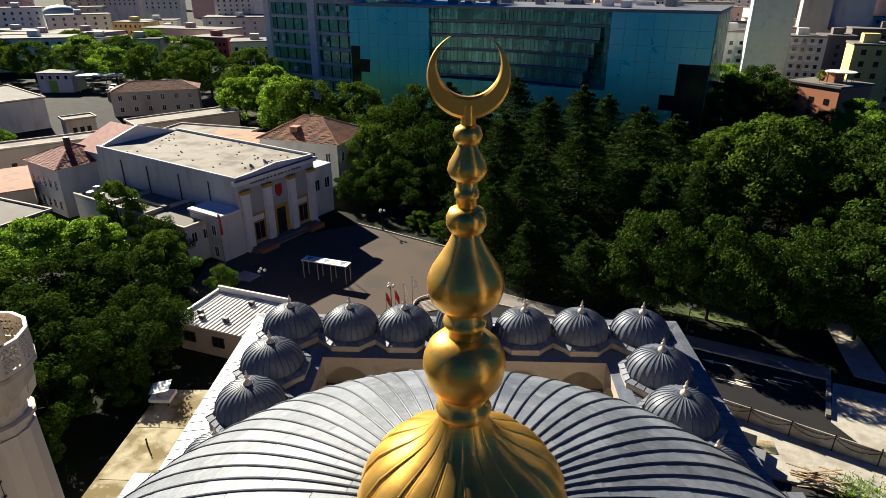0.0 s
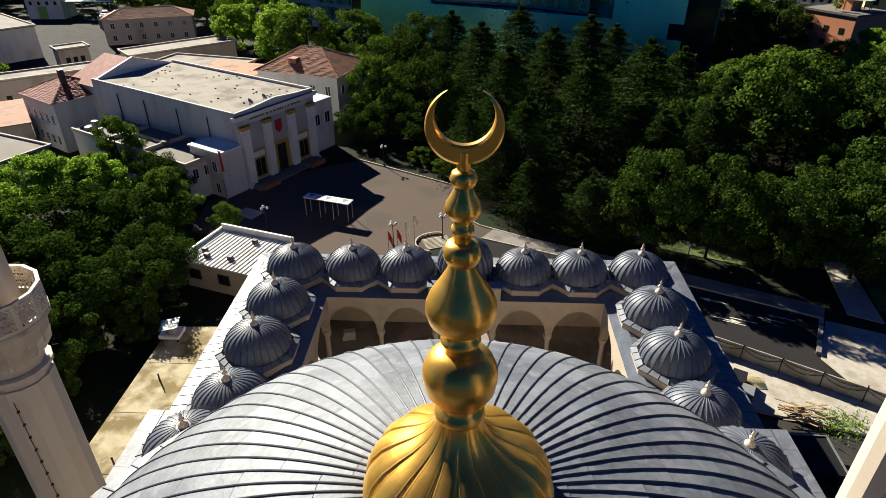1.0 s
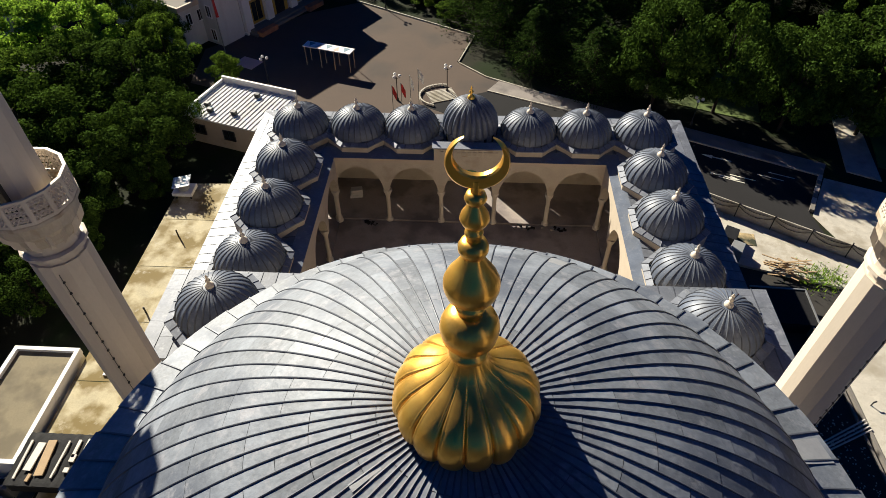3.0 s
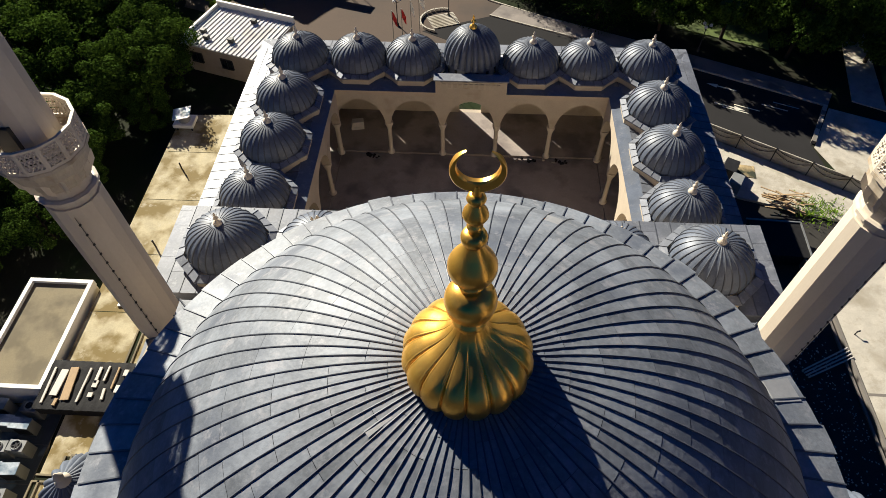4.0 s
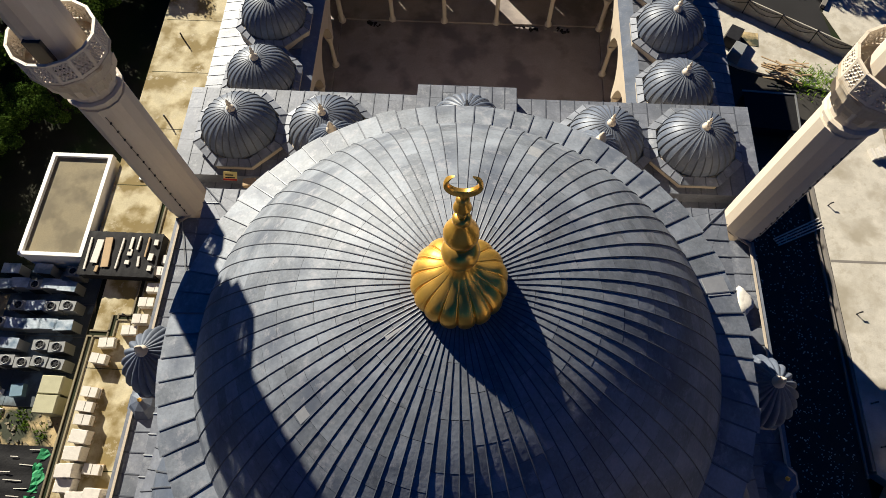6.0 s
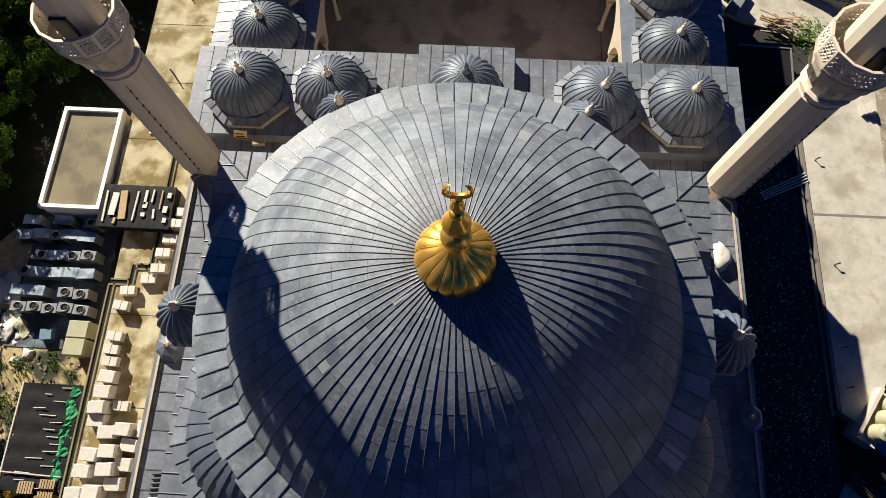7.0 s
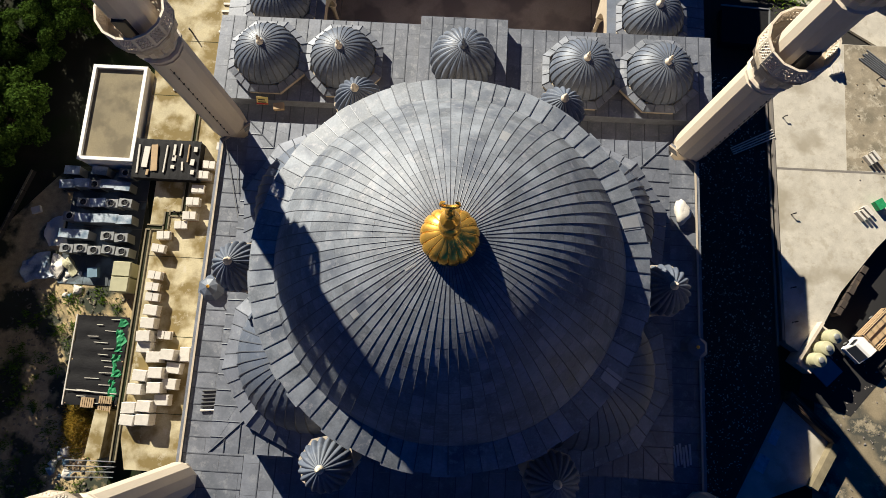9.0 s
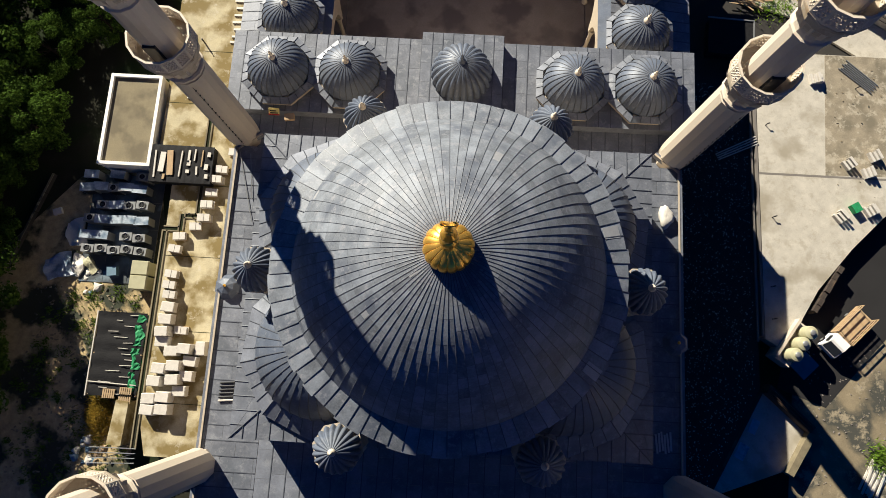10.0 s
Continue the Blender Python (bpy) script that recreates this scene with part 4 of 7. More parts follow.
# pale repair patches on the dome's sheets: radius, azimuth, width and length
for r, az, w, ln in ((5.1, 67.4, 4.2, 0.75), (4.42, -140.3, 3.4, 0.36), (5.2, -139.6, 3.2, 0.2), (1.73, -141.5, 3.9, 0.55), (7.45, 154.7, 3.9, 0.3)):
    s0 = float(np.interp(r, RADII, ALONG))
    part("repair_patch", dome_sheet(s0 - ln / 2, s0 + ln / 2, 0.02, 2, w).moved(rot(az)), NEWLEAD, dome, "pale new lead patch")
for u, az, w in ((0.15, 15.8, 4.2), (0.3, -32.6, 4.0)):
    me = Shape().add([on_skirt(u + e * 0.7, q * w / 2, 0.035) for e in (0, 1) for q in (-1, 1)] + [on_skirt(u + e * 0.7, q * w / 2, 0.0) for e in (0, 1) for q in (-1, 1)], [(0, 2, 3, 1), (4, 5, 7, 6), (2, 6, 7, 3), (0, 1, 5, 4), (0, 4, 6, 2), (1, 3, 7, 5)])
    part("repair_patch", me.moved(rot(az)), NEWLEAD, dome, "pale new lead patch")

# ---- west terrace ----
solid("terrace", Shape().prism([(-28.3, 41.2), (-28.3, 12.0), (-26.6, 11.0), (-26.4, -11), (-25.6, -14.0), (-17.3, -14.0), (-17.3, 41.7)], 0, 2.2), CONCRETE, "stained yellowish concrete terrace beside the mosque", "terrace", kind="structure")
tank = thing("roof_box", "white-rimmed box building with a brown flat roof", "small building", pose(-31.2, 16.4, -0.25))
part("wall", Shape().box(-2.45, -4.5, 0.25, 2.45, 4.5, 2.7), WHITE, tank)
rim = Shape()
for a in ((-2.5, -4.55, -2.2, 4.55), (2.2, -4.55, 2.5, 4.55), (-2.2, -4.55, 2.2, -4.25), (-2.2, 4.25, 2.2, 4.55)):
    rim.box(a[0], a[1], 2.5, a[2], a[3], 3.05)
part("rim", rim, WHITE, tank, "white roof rim")
part("roof", Shape().box(-2.2, -4.25, 2.7, 2.2, 4.25, 2.78), TAN, tank)


# ---- trees ----
def tree_shape(seed, h, spread, leafsize, clumps, per, base=0.3, squash=1.0):
    rng = random.Random(seed)
    crown, wood = Shape(), Shape()
    wood.tube([(0, 0, -0.2), (rng.uniform(-0.2, 0.2), rng.uniform(-0.2, 0.2), h * 0.3), (rng.uniform(-0.4, 0.4), rng.uniform(-0.4, 0.4), h * 0.75)], h * 0.022, 7, h * 0.008)
    for c in range(clumps):
        a, u = rng.uniform(0, 2 * math.pi), rng.uniform(-0.75, 1)
        k = math.sqrt(max(0, 1 - u * u)) * rng.uniform(0.55, 1.05)
        cz = h * (base + (1 - base) * (0.5 + 0.5 * u * squash)) - 0.3
        cx, cy = spread * k * math.cos(a), spread * k * math.sin(a)
        if c % 5 == 0:
            wood.tube([(0, 0, h * 0.25 + (cz - h * 0.25) * 0.3), (cx * 0.5, cy * 0.5, (cz + h * 0.3) / 2), (cx * 0.9, cy * 0.9, cz)], h * 0.008, 5, h * 0.002)
        R = spread * rng.uniform(0.2, 0.31)
        for i in range(per):
            d = Vector((rng.gauss(0, 1), rng.gauss(0, 1), rng.gauss(0, 1))).normalized() * R * rng.uniform(0.5, 1.0)
            d.z *= 0.75
            p = Vector((cx, cy, cz)) + d
            nrm = (d.normalized() + Vector((rng.gauss(0, 0.6), rng.gauss(0, 0.6), rng.gauss(0.3, 0.6)))).normalized()
            t = nrm.cross(Vector((rng.gauss(0, 1), rng.gauss(0, 1), rng.gauss(0, 1)))).normalized()
            b = nrm.cross(t)
            s = leafsize * rng.uniform(0.6, 1.3)
            crown.add([p - t * s, p - b * s * 0.6, p + t * s, p + b * s * 0.6], [(0, 1, 2, 3)])
    return wood, crown


def cedar_shape(seed, h, spread, leafsize, tiers, per):
    rng = random.Random(seed)
    crown, wood = Shape(), Shape()
    wood.tube([(0, 0, -0.2), (0.1, 0, h * 0.5), (0, 0.1, h * 0.98)], h * 0.02, 7, 0.04)
    for k in range(tiers):
        u = k / (tiers - 1)
        z = h * (0.15 + 0.83 * u)
        for j in range(7):
            a = 2 * math.pi * (j + rng.random() * 0.8) / 7 + k
            L = spread * min(1.0, 1.9 * (1 - u)) ** 0.7 * rng.uniform(0.45, 1.12) + 0.3
            tip = Vector((L * math.cos(a), L * math.sin(a), z - L * rng.uniform(0.05, 0.28)))
            wood.tube([(0, 0, z), tuple(tip)], 0.06, 4, 0.02)
            for i in range(per):
                w = rng.random() ** 0.6
                q = Vector((0, 0, z)).lerp(tip, w)
                side = Vector((-math.sin(a), math.cos(a), 0)) * rng.gauss(0, 0.24) * L * (0.35 + w * 0.8)
                p = q + side + Vector((0, 0, rng.gauss(0, 0.14) - abs(side.length) * 0.15))
                nrm = Vector((rng.gauss(0, 0.45), rng.gauss(0, 0.45), 1)).normalized()
                t = nrm.cross(Vector((math.cos(a + rng.gauss(0, 0.7)), math.sin(a + rng.gauss(0, 0.7)), 0))).normalized()
                b = nrm.cross(t)
                s = leafsize * rng.uniform(0.6, 1.3)
                crown.add([p - b * s, p - t * s * 0.3, p + b * s - Vector((0, 0, s * 0.3)), p + t * s * 0.3], [(0, 1, 2, 3)])
    return wood, crown


BROAD = [(tree_shape(3 + i, 10, 4.4 + 0.3 * i, 0.17, 44, 330, 0.18), mt) for i, mt in enumerate((LEAF_A, LEAF_D, LEAF_B))]
CEDAR = [(cedar_shape(20 + i, 14, 4.6 + 0.5 * i, 0.24, 17, 95), mt) for i, mt in enumerate((LEAF_C, LEAF_C))]


def meshes_of(models, tag):
    return [(w.mesh(tag + "_trunk", TRUNK, 60), c.mesh(tag + "_crown", mt)) for (w, c), mt in models]


BROAD_M, CEDAR_M = meshes_of(BROAD, "broad"), meshes_of(CEDAR, "cedar")


def tree(x, y, h, kind="b", i=0, wide=1.0, label=""):
    w, c = (BROAD_M[i % len(BROAD_M)] if kind == "b" else CEDAR_M[i % len(CEDAR_M)])
    s = h / (10 if kind == "b" else 14)
    rng = random.Random(int(x * 31 + y * 17 + h))
    t = thing("broadleaf_tree" if kind == "b" else "cedar_tree", label or ("leafy green tree with a dense rounded crown" if kind == "b" else "dark cedar with drooping layered boughs"), "tree", pose(x, y, 0, rz=rng.uniform(0, 360)) @ Matrix.Diagonal((s * wide, s * wide, s, 1)), "trees")
    part("trunk", w, TRUNK, t)
    part("crown", c, None, t)
    return t


for x, y, h, i, wd in ((-39, 57, 8.6, 2, 1.35), (-46, 59, 8.6, 2, 1.3), (-55, 66, 9.4, 0, 1.2), (-49, 67, 9, 0, 1.0), (-42, 72, 6.8, 2, 1.1), (-38, 64, 8.5, 1, 0.9), (-31, 63.6, 4.2, 1, 1.0), (-62, 64, 9, 0, 1.1),
                       (-38, 44, 7.5, 2, 1.2), (-46, 47, 9, 2, 1.3), (-55, 54, 9, 1, 1.4), (-42, 33, 8, 2, 1.3), (-50, 36, 9, 2, 1.3), (-40.5, 23.5, 5, 2, 1.3), (-48, 24, 9, 2, 1.3), (-60, 42, 9, 2, 1.4), (-43, 11, 4.5, 2, 1.1), (-43.5, 5.0, 5.5, 2, 1.15), (-42.3, -5.8, 5, 2, 1.2), (-47, 11, 9, 2, 1.3),
                       (-45, -2, 6, 2, 1.2), (-46, -12, 8, 2, 1.2), (-43.5, 17, 8, 2, 1.0), (-40.2, 15.2, 7.5, 2, 1.05), (-42.8, -1.5, 8.5, 2, 1.1), (-43.5, -8.5, 9, 2, 1.2), (-35, 33, 4.5, 2, 1.0), (-36, 27, 5, 2, 1.2), (-33.3, 46, 8, 2, 1.1), (-34, 50.5, 8, 2, 1.1), (-31.5, 41.5, 5, 2, 0.9), (-66, 54, 9, 2, 1.4), (-37, 38, 6.5, 2, 1.2)):
    tree(x, y, h, "b", i, wd)
for x, y, h, i, wd in ((47, 89, 18, 1, 1.05), (57, 80, 16, 2, 1.1), (60, 70, 16, 2, 1.1), (40, 79, 8, 1, 0.9), (50, 75, 9, 1, 0.8), (46, 64, 11, 2, 1.0), (32, 82, 13, 2, 1.0), (66, 86, 15, 2, 1.2), (70, 100, 15, 2, 1.2), (56, 96, 15, 2, 1.2), (48, 108, 12, 1, 1.2),
                       (62, 116, 12, 1, 1.2), (80, 120, 13, 0, 1.2), (84, 96, 13, 2, 1.2), (38, 120, 10, 0, 1.1), (76, 76, 13, 2, 1.2), (90, 140, 12, 0, 1.0), (100, 120, 13, 1, 1.0), (58, 58, 9, 2, 1.2), (70, 58, 10, 2, 1.2),
                       (-18, 108, 12, 1, 0.95), (-13, 118, 14, 2, 1.1), (-19, 126, 12, 1, 1.0), (-8, 104, 13, 2, 1.0), (-38, 142, 15, 1, 1.1), (-46, 148, 14, 0, 1.1), (-28, 146, 14, 1, 1.1), (-12, 138, 15, 2, 1.1), (-16.5, 97, 7, 2, 1.0), (-12, 100, 8, 2, 1.1), (-21, 99, 6, 2, 0.9), (-7, 96, 8, 2, 1.1), (-7.5, 88.5, 2.6, 1, 1.8), (-3.5, 84.5, 2.4, 1, 1.8)):
    tree(x, y, h, "b", i, wd)
for x, y, h, i, wd in ((8, 76, 15, 0, 1.1), (8, 68.5, 9, 0, 1.2), (4.2, 75.5, 12, 1, 1.1), (4, 85, 13, 0, 1.1), (14, 68, 10, 1, 1.3), (15, 63.5, 9, 1, 1.2), (19.5, 64.5, 9, 0, 1.3), (25.5, 74, 14, 1, 1.1), (33, 77, 15, 0, 1.1), (17, 84, 18, 1, 1.2), (6, 92, 18, 0, 1.2), (24, 78, 15, 0, 1.2), (28, 94, 19, 1, 1.2), (14, 102, 19, 0, 1.2), (36, 102, 16, 1, 1.2), (2, 112, 18, 1, 1.2), (22, 114, 19, 0, 1.2), (10, 124, 19, 1, 1.2), (30, 128, 15, 0, 1.2), (-4, 130, 17, 0, 1.2), (40, 90, 15, 0, 1.1), (66, 64, 14, 1, 1.1), (50, 88, 14, 1, 1.1), (0, 82, 12, 1, 1.1)):
    tree(x, y, h, "c", i, wd)
for x, y, h, i, wd in ((22, 61.5, 13, 2, 0.8), (29, 60, 13, 2, 0.8), (35.5, 56.5, 12, 2, 0.8), (39, 61, 11, 2, 1.0), (44, 56, 11, 2, 1.0), (50, 60, 12, 2, 1.1), (68, 160, 14, 2, 1.2), (80, 166, 14, 2, 1.2), (72, 178, 15, 0, 1.2), (86, 184, 14, 2, 1.2), (62, 148, 12, 1, 1.1), (90, 152, 7, 1, 1.1), (108, 150, 6, 0, 1.1), (-52, 79, 10, 1, 0.75), (-44.5, 73.5, 7.2, 2, 0.9),
                       (-47, 3, 11, 2, 1.1), (-49, -5, 12, 2, 1.1), (-50, -8, 11, 2, 1.2), (-52, 12, 12, 2, 1.2), (-54, 22, 12, 2, 1.2),
                       (-48, 158, 14, 0, 1.1), (-56, 170, 15, 0, 1.1), (-66, 176, 14, 1, 1.1), (-62, 160, 13, 0, 1.0), (-100, 212, 14, 1, 1.3), (-116, 222, 15, 1, 1.3), (-132, 226, 14, 0, 1.3), (-150, 232, 14, 1, 1.3), (-88, 206, 15, 1, 1.3), (-170, 236, 15, 1, 1.3), (-190, 240, 15, 1, 1.4),
                       (-140, 250, 16, 1, 1.4), (-110, 244, 16, 1, 1.4), (-165, 262, 15, 0, 1.4), (-72, 204, 16, 1, 1.2), (-205, 262, 15, 1, 1.4), (-128, 140, 8, 0, 1.2), (-108, 130, 6, 0, 1.2), (-230, 280, 16, 1, 1.4), (-185, 290, 15, 1, 1.4), (-150, 296, 15, 0, 1.4)):
    tree(x, y, h, "b", i, wd)

# ---- buildings ----
PANE_CACHE = {}


def window_mesh(w, h, frame_mat):
    key = (round(w, 2), round(h, 2), frame_mat.name)
    if key not in PANE_CACHE:
        fr = Shape()
        t, d = 0.09, 0.09
        fr.box(-w / 2 - t, -d, -t, -w / 2, 0.02, h + t).box(w / 2, -d, -t, w / 2 + t, 0.02, h + t)
        fr.box(-w / 2, -d, h, w / 2, 0.02, h + t).box(-w / 2 - 0.06, -d - 0.08, -t, w / 2 + 0.06, 0.02, 0)
        fr.box(-0.03, -0.05, 0, 0.03, 0.02, h)
        PANE_CACHE[key] = (fr.mesh("window", frame_mat), Shape().box(-w / 2, -0.03, 0, w / 2, 0.01, h).mesh("pane", WINDOW))
    return PANE_CACHE[key]


def window(parent, x, y, z, w, h, turn=0.0, frame_mat=WHITE, plain=False):
    """A framed window in a wall; turn 0 looks towards -y. plain: the far ones, a dark pane alone."""
    a, b = window_mesh(w, h, frame_mat)
    if plain:
        part("window", b, None, parent, m=pose(x, y, z, rz=turn))
        return
    wd = part("window", a, None, parent, m=pose(x, y, z, rz=turn))
    part("pane", b, None, wd)


def rows_of_windows(parent, x0, x1, y, z0, storeys, rise, cols, w, h, turn=0.0, skip=(), frame_mat=WHITE, plain=False):
    """Windows in rows along a wall that runs from x0 to x1 in the wall's own frame."""
    m = rot(turn)
    for s in range(storeys):
        for c in range(cols):
            if (s, c) in skip:
                continue
            p = m @ Vector((x0 + (x1 - x0) * (c + 0.5) / cols, y, z0 + rise * s))
            window(parent, p.x, p.y, p.z, w, h, turn, frame_mat, plain)


def hip_roof(parent, x0, y0, x1, y1, z, rise, mat, over=0.5):
    x0, y0, x1, y1 = x0 - over, y0 - over, x1 + over, y1 + over
    k = min(x1 - x0, y1 - y0) / 2
    if x1 - x0 >= y1 - y0:
        a, b = (x0 + k, (y0 + y1) / 2, z + rise), (x1 - k, (y0 + y1) / 2, z + rise)
        f = [(0, 1, 5, 4), (1, 2, 5), (2, 3, 4, 5), (3, 0, 4), (3, 2, 1, 0)]
    else:
        a, b = ((x0 + x1) / 2, y0 + k, z + rise), ((x0 + x1) / 2, y1 - k, z + rise)
        f = [(0, 1, 4), (1, 2, 5, 4), (2, 3, 5), (3, 0, 4, 5), (3, 2, 1, 0)]
    v = [(x0, y0, z), (x1, y0, z), (x1, y1, z), (x0, y1, z), a, b]
    part("roof", Shape().add(v, f), mat, parent, "weathered clay tile hip roof")
    # courses of tile ends on the slopes, and ridge caps
    cs = Shape()
    rng = random.Random(5)
    for fi in f[:4]:
        pts = [Vector(v[i]) for i in fi]
        p0, p1 = pts[0], pts[1]
        q0, q1 = (pts[3], pts[2]) if len(pts) == 4 else (pts[2], pts[2])
        n = max(3, int((q0 - p0).length / 0.42))
        for j in range(n):
            a0, a1 = p0.lerp(q0, j / n), p1.lerp(q1, j / n)
            m = max(1, int((a1 - a0).length / 0.55))
            up = (q0 - p0).normalized()
            nr = (p1 - p0).cross(q0 - p0).normalized()
            for k2 in range(m):
                if rng.random() < 0.1:
                    continue
                c0, c1 = a0.lerp(a1, (k2 + 0.1) / m), a0.lerp(a1, (k2 + 0.9) / m)
                lift = nr * rng.uniform(0.05, 0.1)
                cs.add([c0 + lift, c1 + lift, c1 + up * 0.42 + nr * 0.02, c0 + up * 0.42 + nr * 0.02, c0, c1], [(0, 1, 2, 3), (4, 5, 1, 0)])
    part("roof_tiling", cs, TILE if mat is TILE else mat, parent)["kind"] = "stuff"
    rd = Shape()
    for p, q in ((0, 4), (3, 4), (1, 5), (2, 5), (4, 5)) if x1 - x0 >= y1 - y0 else ((0, 4), (1, 4), (2, 5), (3, 5), (4, 5)):
        rd.tube([v[p], v[q]], 0.13, 6)
    part("ridge_cap", rd, mat, parent)


# theatre
TU = 59.9
theatre = thing("theatre", "white classical theatre with pilasters and a pale flat roof", "theatre", pose(-32.88, 77.32, 0, rz=TU))
FW, FD, FH = 15.8, 34.8, 11.1
part("wall", Shape().box(0, 0, 0, FW, FD, FH), PLASTER, theatre)
part("roof", Shape().box(0.35, 0.35, FH, FW - 0.35, FD, FH + 0.06), ROOF_PALE, theatre, "pale weathered flat roof")
pt = Shape()
pt.add([(0, 0, FH), (FW, 0, FH), (FW, 0, FH + 0.4), (FW * 0.78, 0, FH + 0.5), (FW * 0.5, 0, FH + 0.9), (FW * 0.22, 0, FH + 0.5), (0, 0, FH + 0.4),
        (0, 0.35, FH), (FW, 0.35, FH), (FW, 0.35, FH + 0.4), (FW * 0.78, 0.35, FH + 0.5), (FW * 0.5, 0.35, FH + 0.9), (FW * 0.22, 0.35, FH + 0.5), (0, 0.35, FH + 0.4)],
       [(0, 1, 2, 3, 4, 5, 6), (13, 12, 11, 10, 9, 8, 7)] + [(i, i + 7, (i + 1) % 7 + 7, (i + 1) % 7) for i in range(7)])
pt.box(0, 0.35, FH, 0.3, FD, FH + 0.45).box(FW - 0.3, 0.35, FH, FW, FD, FH + 0.45)
part("parapet", pt, PLASTER, theatre, "white stepped gable parapet")
part("cornice", Shape().box(-0.5, -0.55, FH - 0.5, FW + 0.5, 0.3, FH - 0.12).box(-0.3, -0.35, FH - 0.75, FW + 0.3, 0.2, FH - 0.5), WHITE, theatre)
part("cornice_shadow_line", Shape().box(-0.45, -0.5, FH - 0.12, FW + 0.45, -0.05, FH - 0.06), ROOF_GREY, theatre)
rng = random.Random(9)
xx = 2.6
while xx < 12.4:
    wd = rng.uniform(0.25, 0.5)
    part("letter_bar", Shape().box(xx, -0.06, 9.95, xx + wd, 0.0, 10.35), ROOF_GREY, theatre, "grey bar of lettering")
    xx += wd + rng.choice((0.1, 0.1, 0.35))
pil = Shape().box(-0.65, -0.6, 0.3, 0.65, 0.05, 9.1).box(-0.85, -0.75, 0, 0.85, 0.05, 0.35)
cap = Shape().box(-0.85, -0.75, 9.1, 0.85, 0.05, 9.4).box(-0.75, -0.68, 8.9, 0.75, 0.05, 9.1)
pm, cm = pil.mesh("pilaster", WHITE), cap.mesh("capital", OCHRE)
part("facade_field", Shape().box(0.4, -0.03, 0.3, FW - 0.4, 0.02, 9.4), FACADE, theatre, "grey plaster field between pilasters")
for x in (1.15, 5.35, 10.3, 14.6):
    p = part("pilaster", pm, WHITE, theatre, m=pose(x, 0, 0))
    part("capital", cm, OCHRE, p, "ochre capital")
for x, w in ((3.25, 2.6), (12.45, 2.6)):
    part("window_bay", Shape().box(x - w / 2, -0.09, 0.8, x + w / 2, 0.02, 5.4), OCHRE, theatre, "ochre framed bay")
    window(theatre, x, -0.11, 1.2, w * 0.7, 2.7, 0, OCHRE)
    part("bay_lintel", Shape().box(x - w * 0.4, -0.16, 4.2, x + w * 0.4, -0.09, 5.0), WHITE, theatre)
door = part("doorway", Shape().box(6.3, -0.1, 0.2, 9.35, 0.02, 5.4), OCHRE, theatre, "ochre door surround")
part("door_leaf", Shape().box(6.9, -0.16, 0.25, 7.74, -0.08, 4.8).box(7.8, -0.16, 0.25, 8.64, -0.08, 4.8), DARKMETAL, door, "dark glazed door leaf")
sh = Shape().prism([(-0.65, 0.0), (0.65, 0.0), (0.65, 1.3), (0.4, 1.75), (0, 2.0), (-0.4, 1.75), (-0.65, 1.3)], 0, 0.12)
sh.v = [(x, -z, 8.6 - y) for x, y, z in sh.v]
sh.f = [q[::-1] for q in sh.f]
part("shield", sh.moved(pose(7.77, -0.03, 0)), RED, theatre, "dark red shield")
part("step", Shape().box(0.6, -2.2, 0, 14.8, 0, 0.35).box(1.0, -1.6, 0.35, 14.4, 0, 0.6), ROOF_GREY, theatre)
for x in (2.6, 12.6):
    part("planter", Shape().box(x - 1.6, -2.9, 0, x + 1.6, -1.9, 0.7), TILE, theatre, "brick planter")
# low wing beside the hall of the theatre
part("side_wing", Shape().box(-7.2, 3.0, 0, -0.02, 31.0, 5.6), PLASTER, theatre)
part("side_wing_roof", Shape().box(-6.9, 3.3, 5.6, -0.02, 30.7, 5.66), ROOF_GREY, theatre)
part("side_wing_rim", Shape().box(-7.35, 2.85, 5.3, -0.02, 3.15, 5.9).box(-7.35, 3.15, 5.3, -7.05, 31.0, 5.9), BEIGE, theatre)
part("front_wing", Shape().box(-3.8, -0.3, 0, -0.02, 6.2, 6.8), PLASTER, theatre)
part("front_wing_cornice", Shape().box(-4.0, -0.5, 6.8, -0.02, 6.4, 7.05), WHITE, theatre)
for y, z in ((1.2, 3.9), (3.9, 3.9), (1.2, 0.6)):
    window(theatre, -3.82, y, z, 0.85, 1.5, -90)
for y, z in ((7, 3.1), (10, 3.1), (14, 3.1), (18, 3.1), (22, 3.1)):
    window(theatre, -7.22, y, z, 0.9, 1.5, -90)
for x, z in ((-5.9, 3.2), (-4.0, 3.2)):
    window(theatre, x, 2.98, z, 0.8, 1.4, 0)
part("right_wing", Shape().box(FW + 0.02, 1.2, 0, FW + 5.4, 16, 8.6), PLASTER, theatre)
window(theatre, FW + 1.6, 1.18, 4.6, 1.1, 1.8, 0)
window(theatre, FW + 4.0, 1.18, 4.6, 1.1, 1.8, 0)
ac = part("roof_unit", Shape().box(-6.4, 16, 5.66, -5.4, 17.2, 7.2), AC_BODY, theatre, "grey roof plant box")
for y in (6, 13, 21, 28):
    part("downpipe", Shape().tube([(-0.12, y, 5.7), (-0.12, y, FH - 1)], 0.09, 6), DARKMETAL, theatre)
rb = Shape()
rng = random.Random(3)
for i in range(46):
    rb.block(rng.uniform(1, FW - 1), rng.uniform(1.5, FD - 2), FH + 0.06, 0.22, 0.22, 0.12)
part("roof_vents", rb, ROOF_GREY, theatre)["kind"] = "stuff"
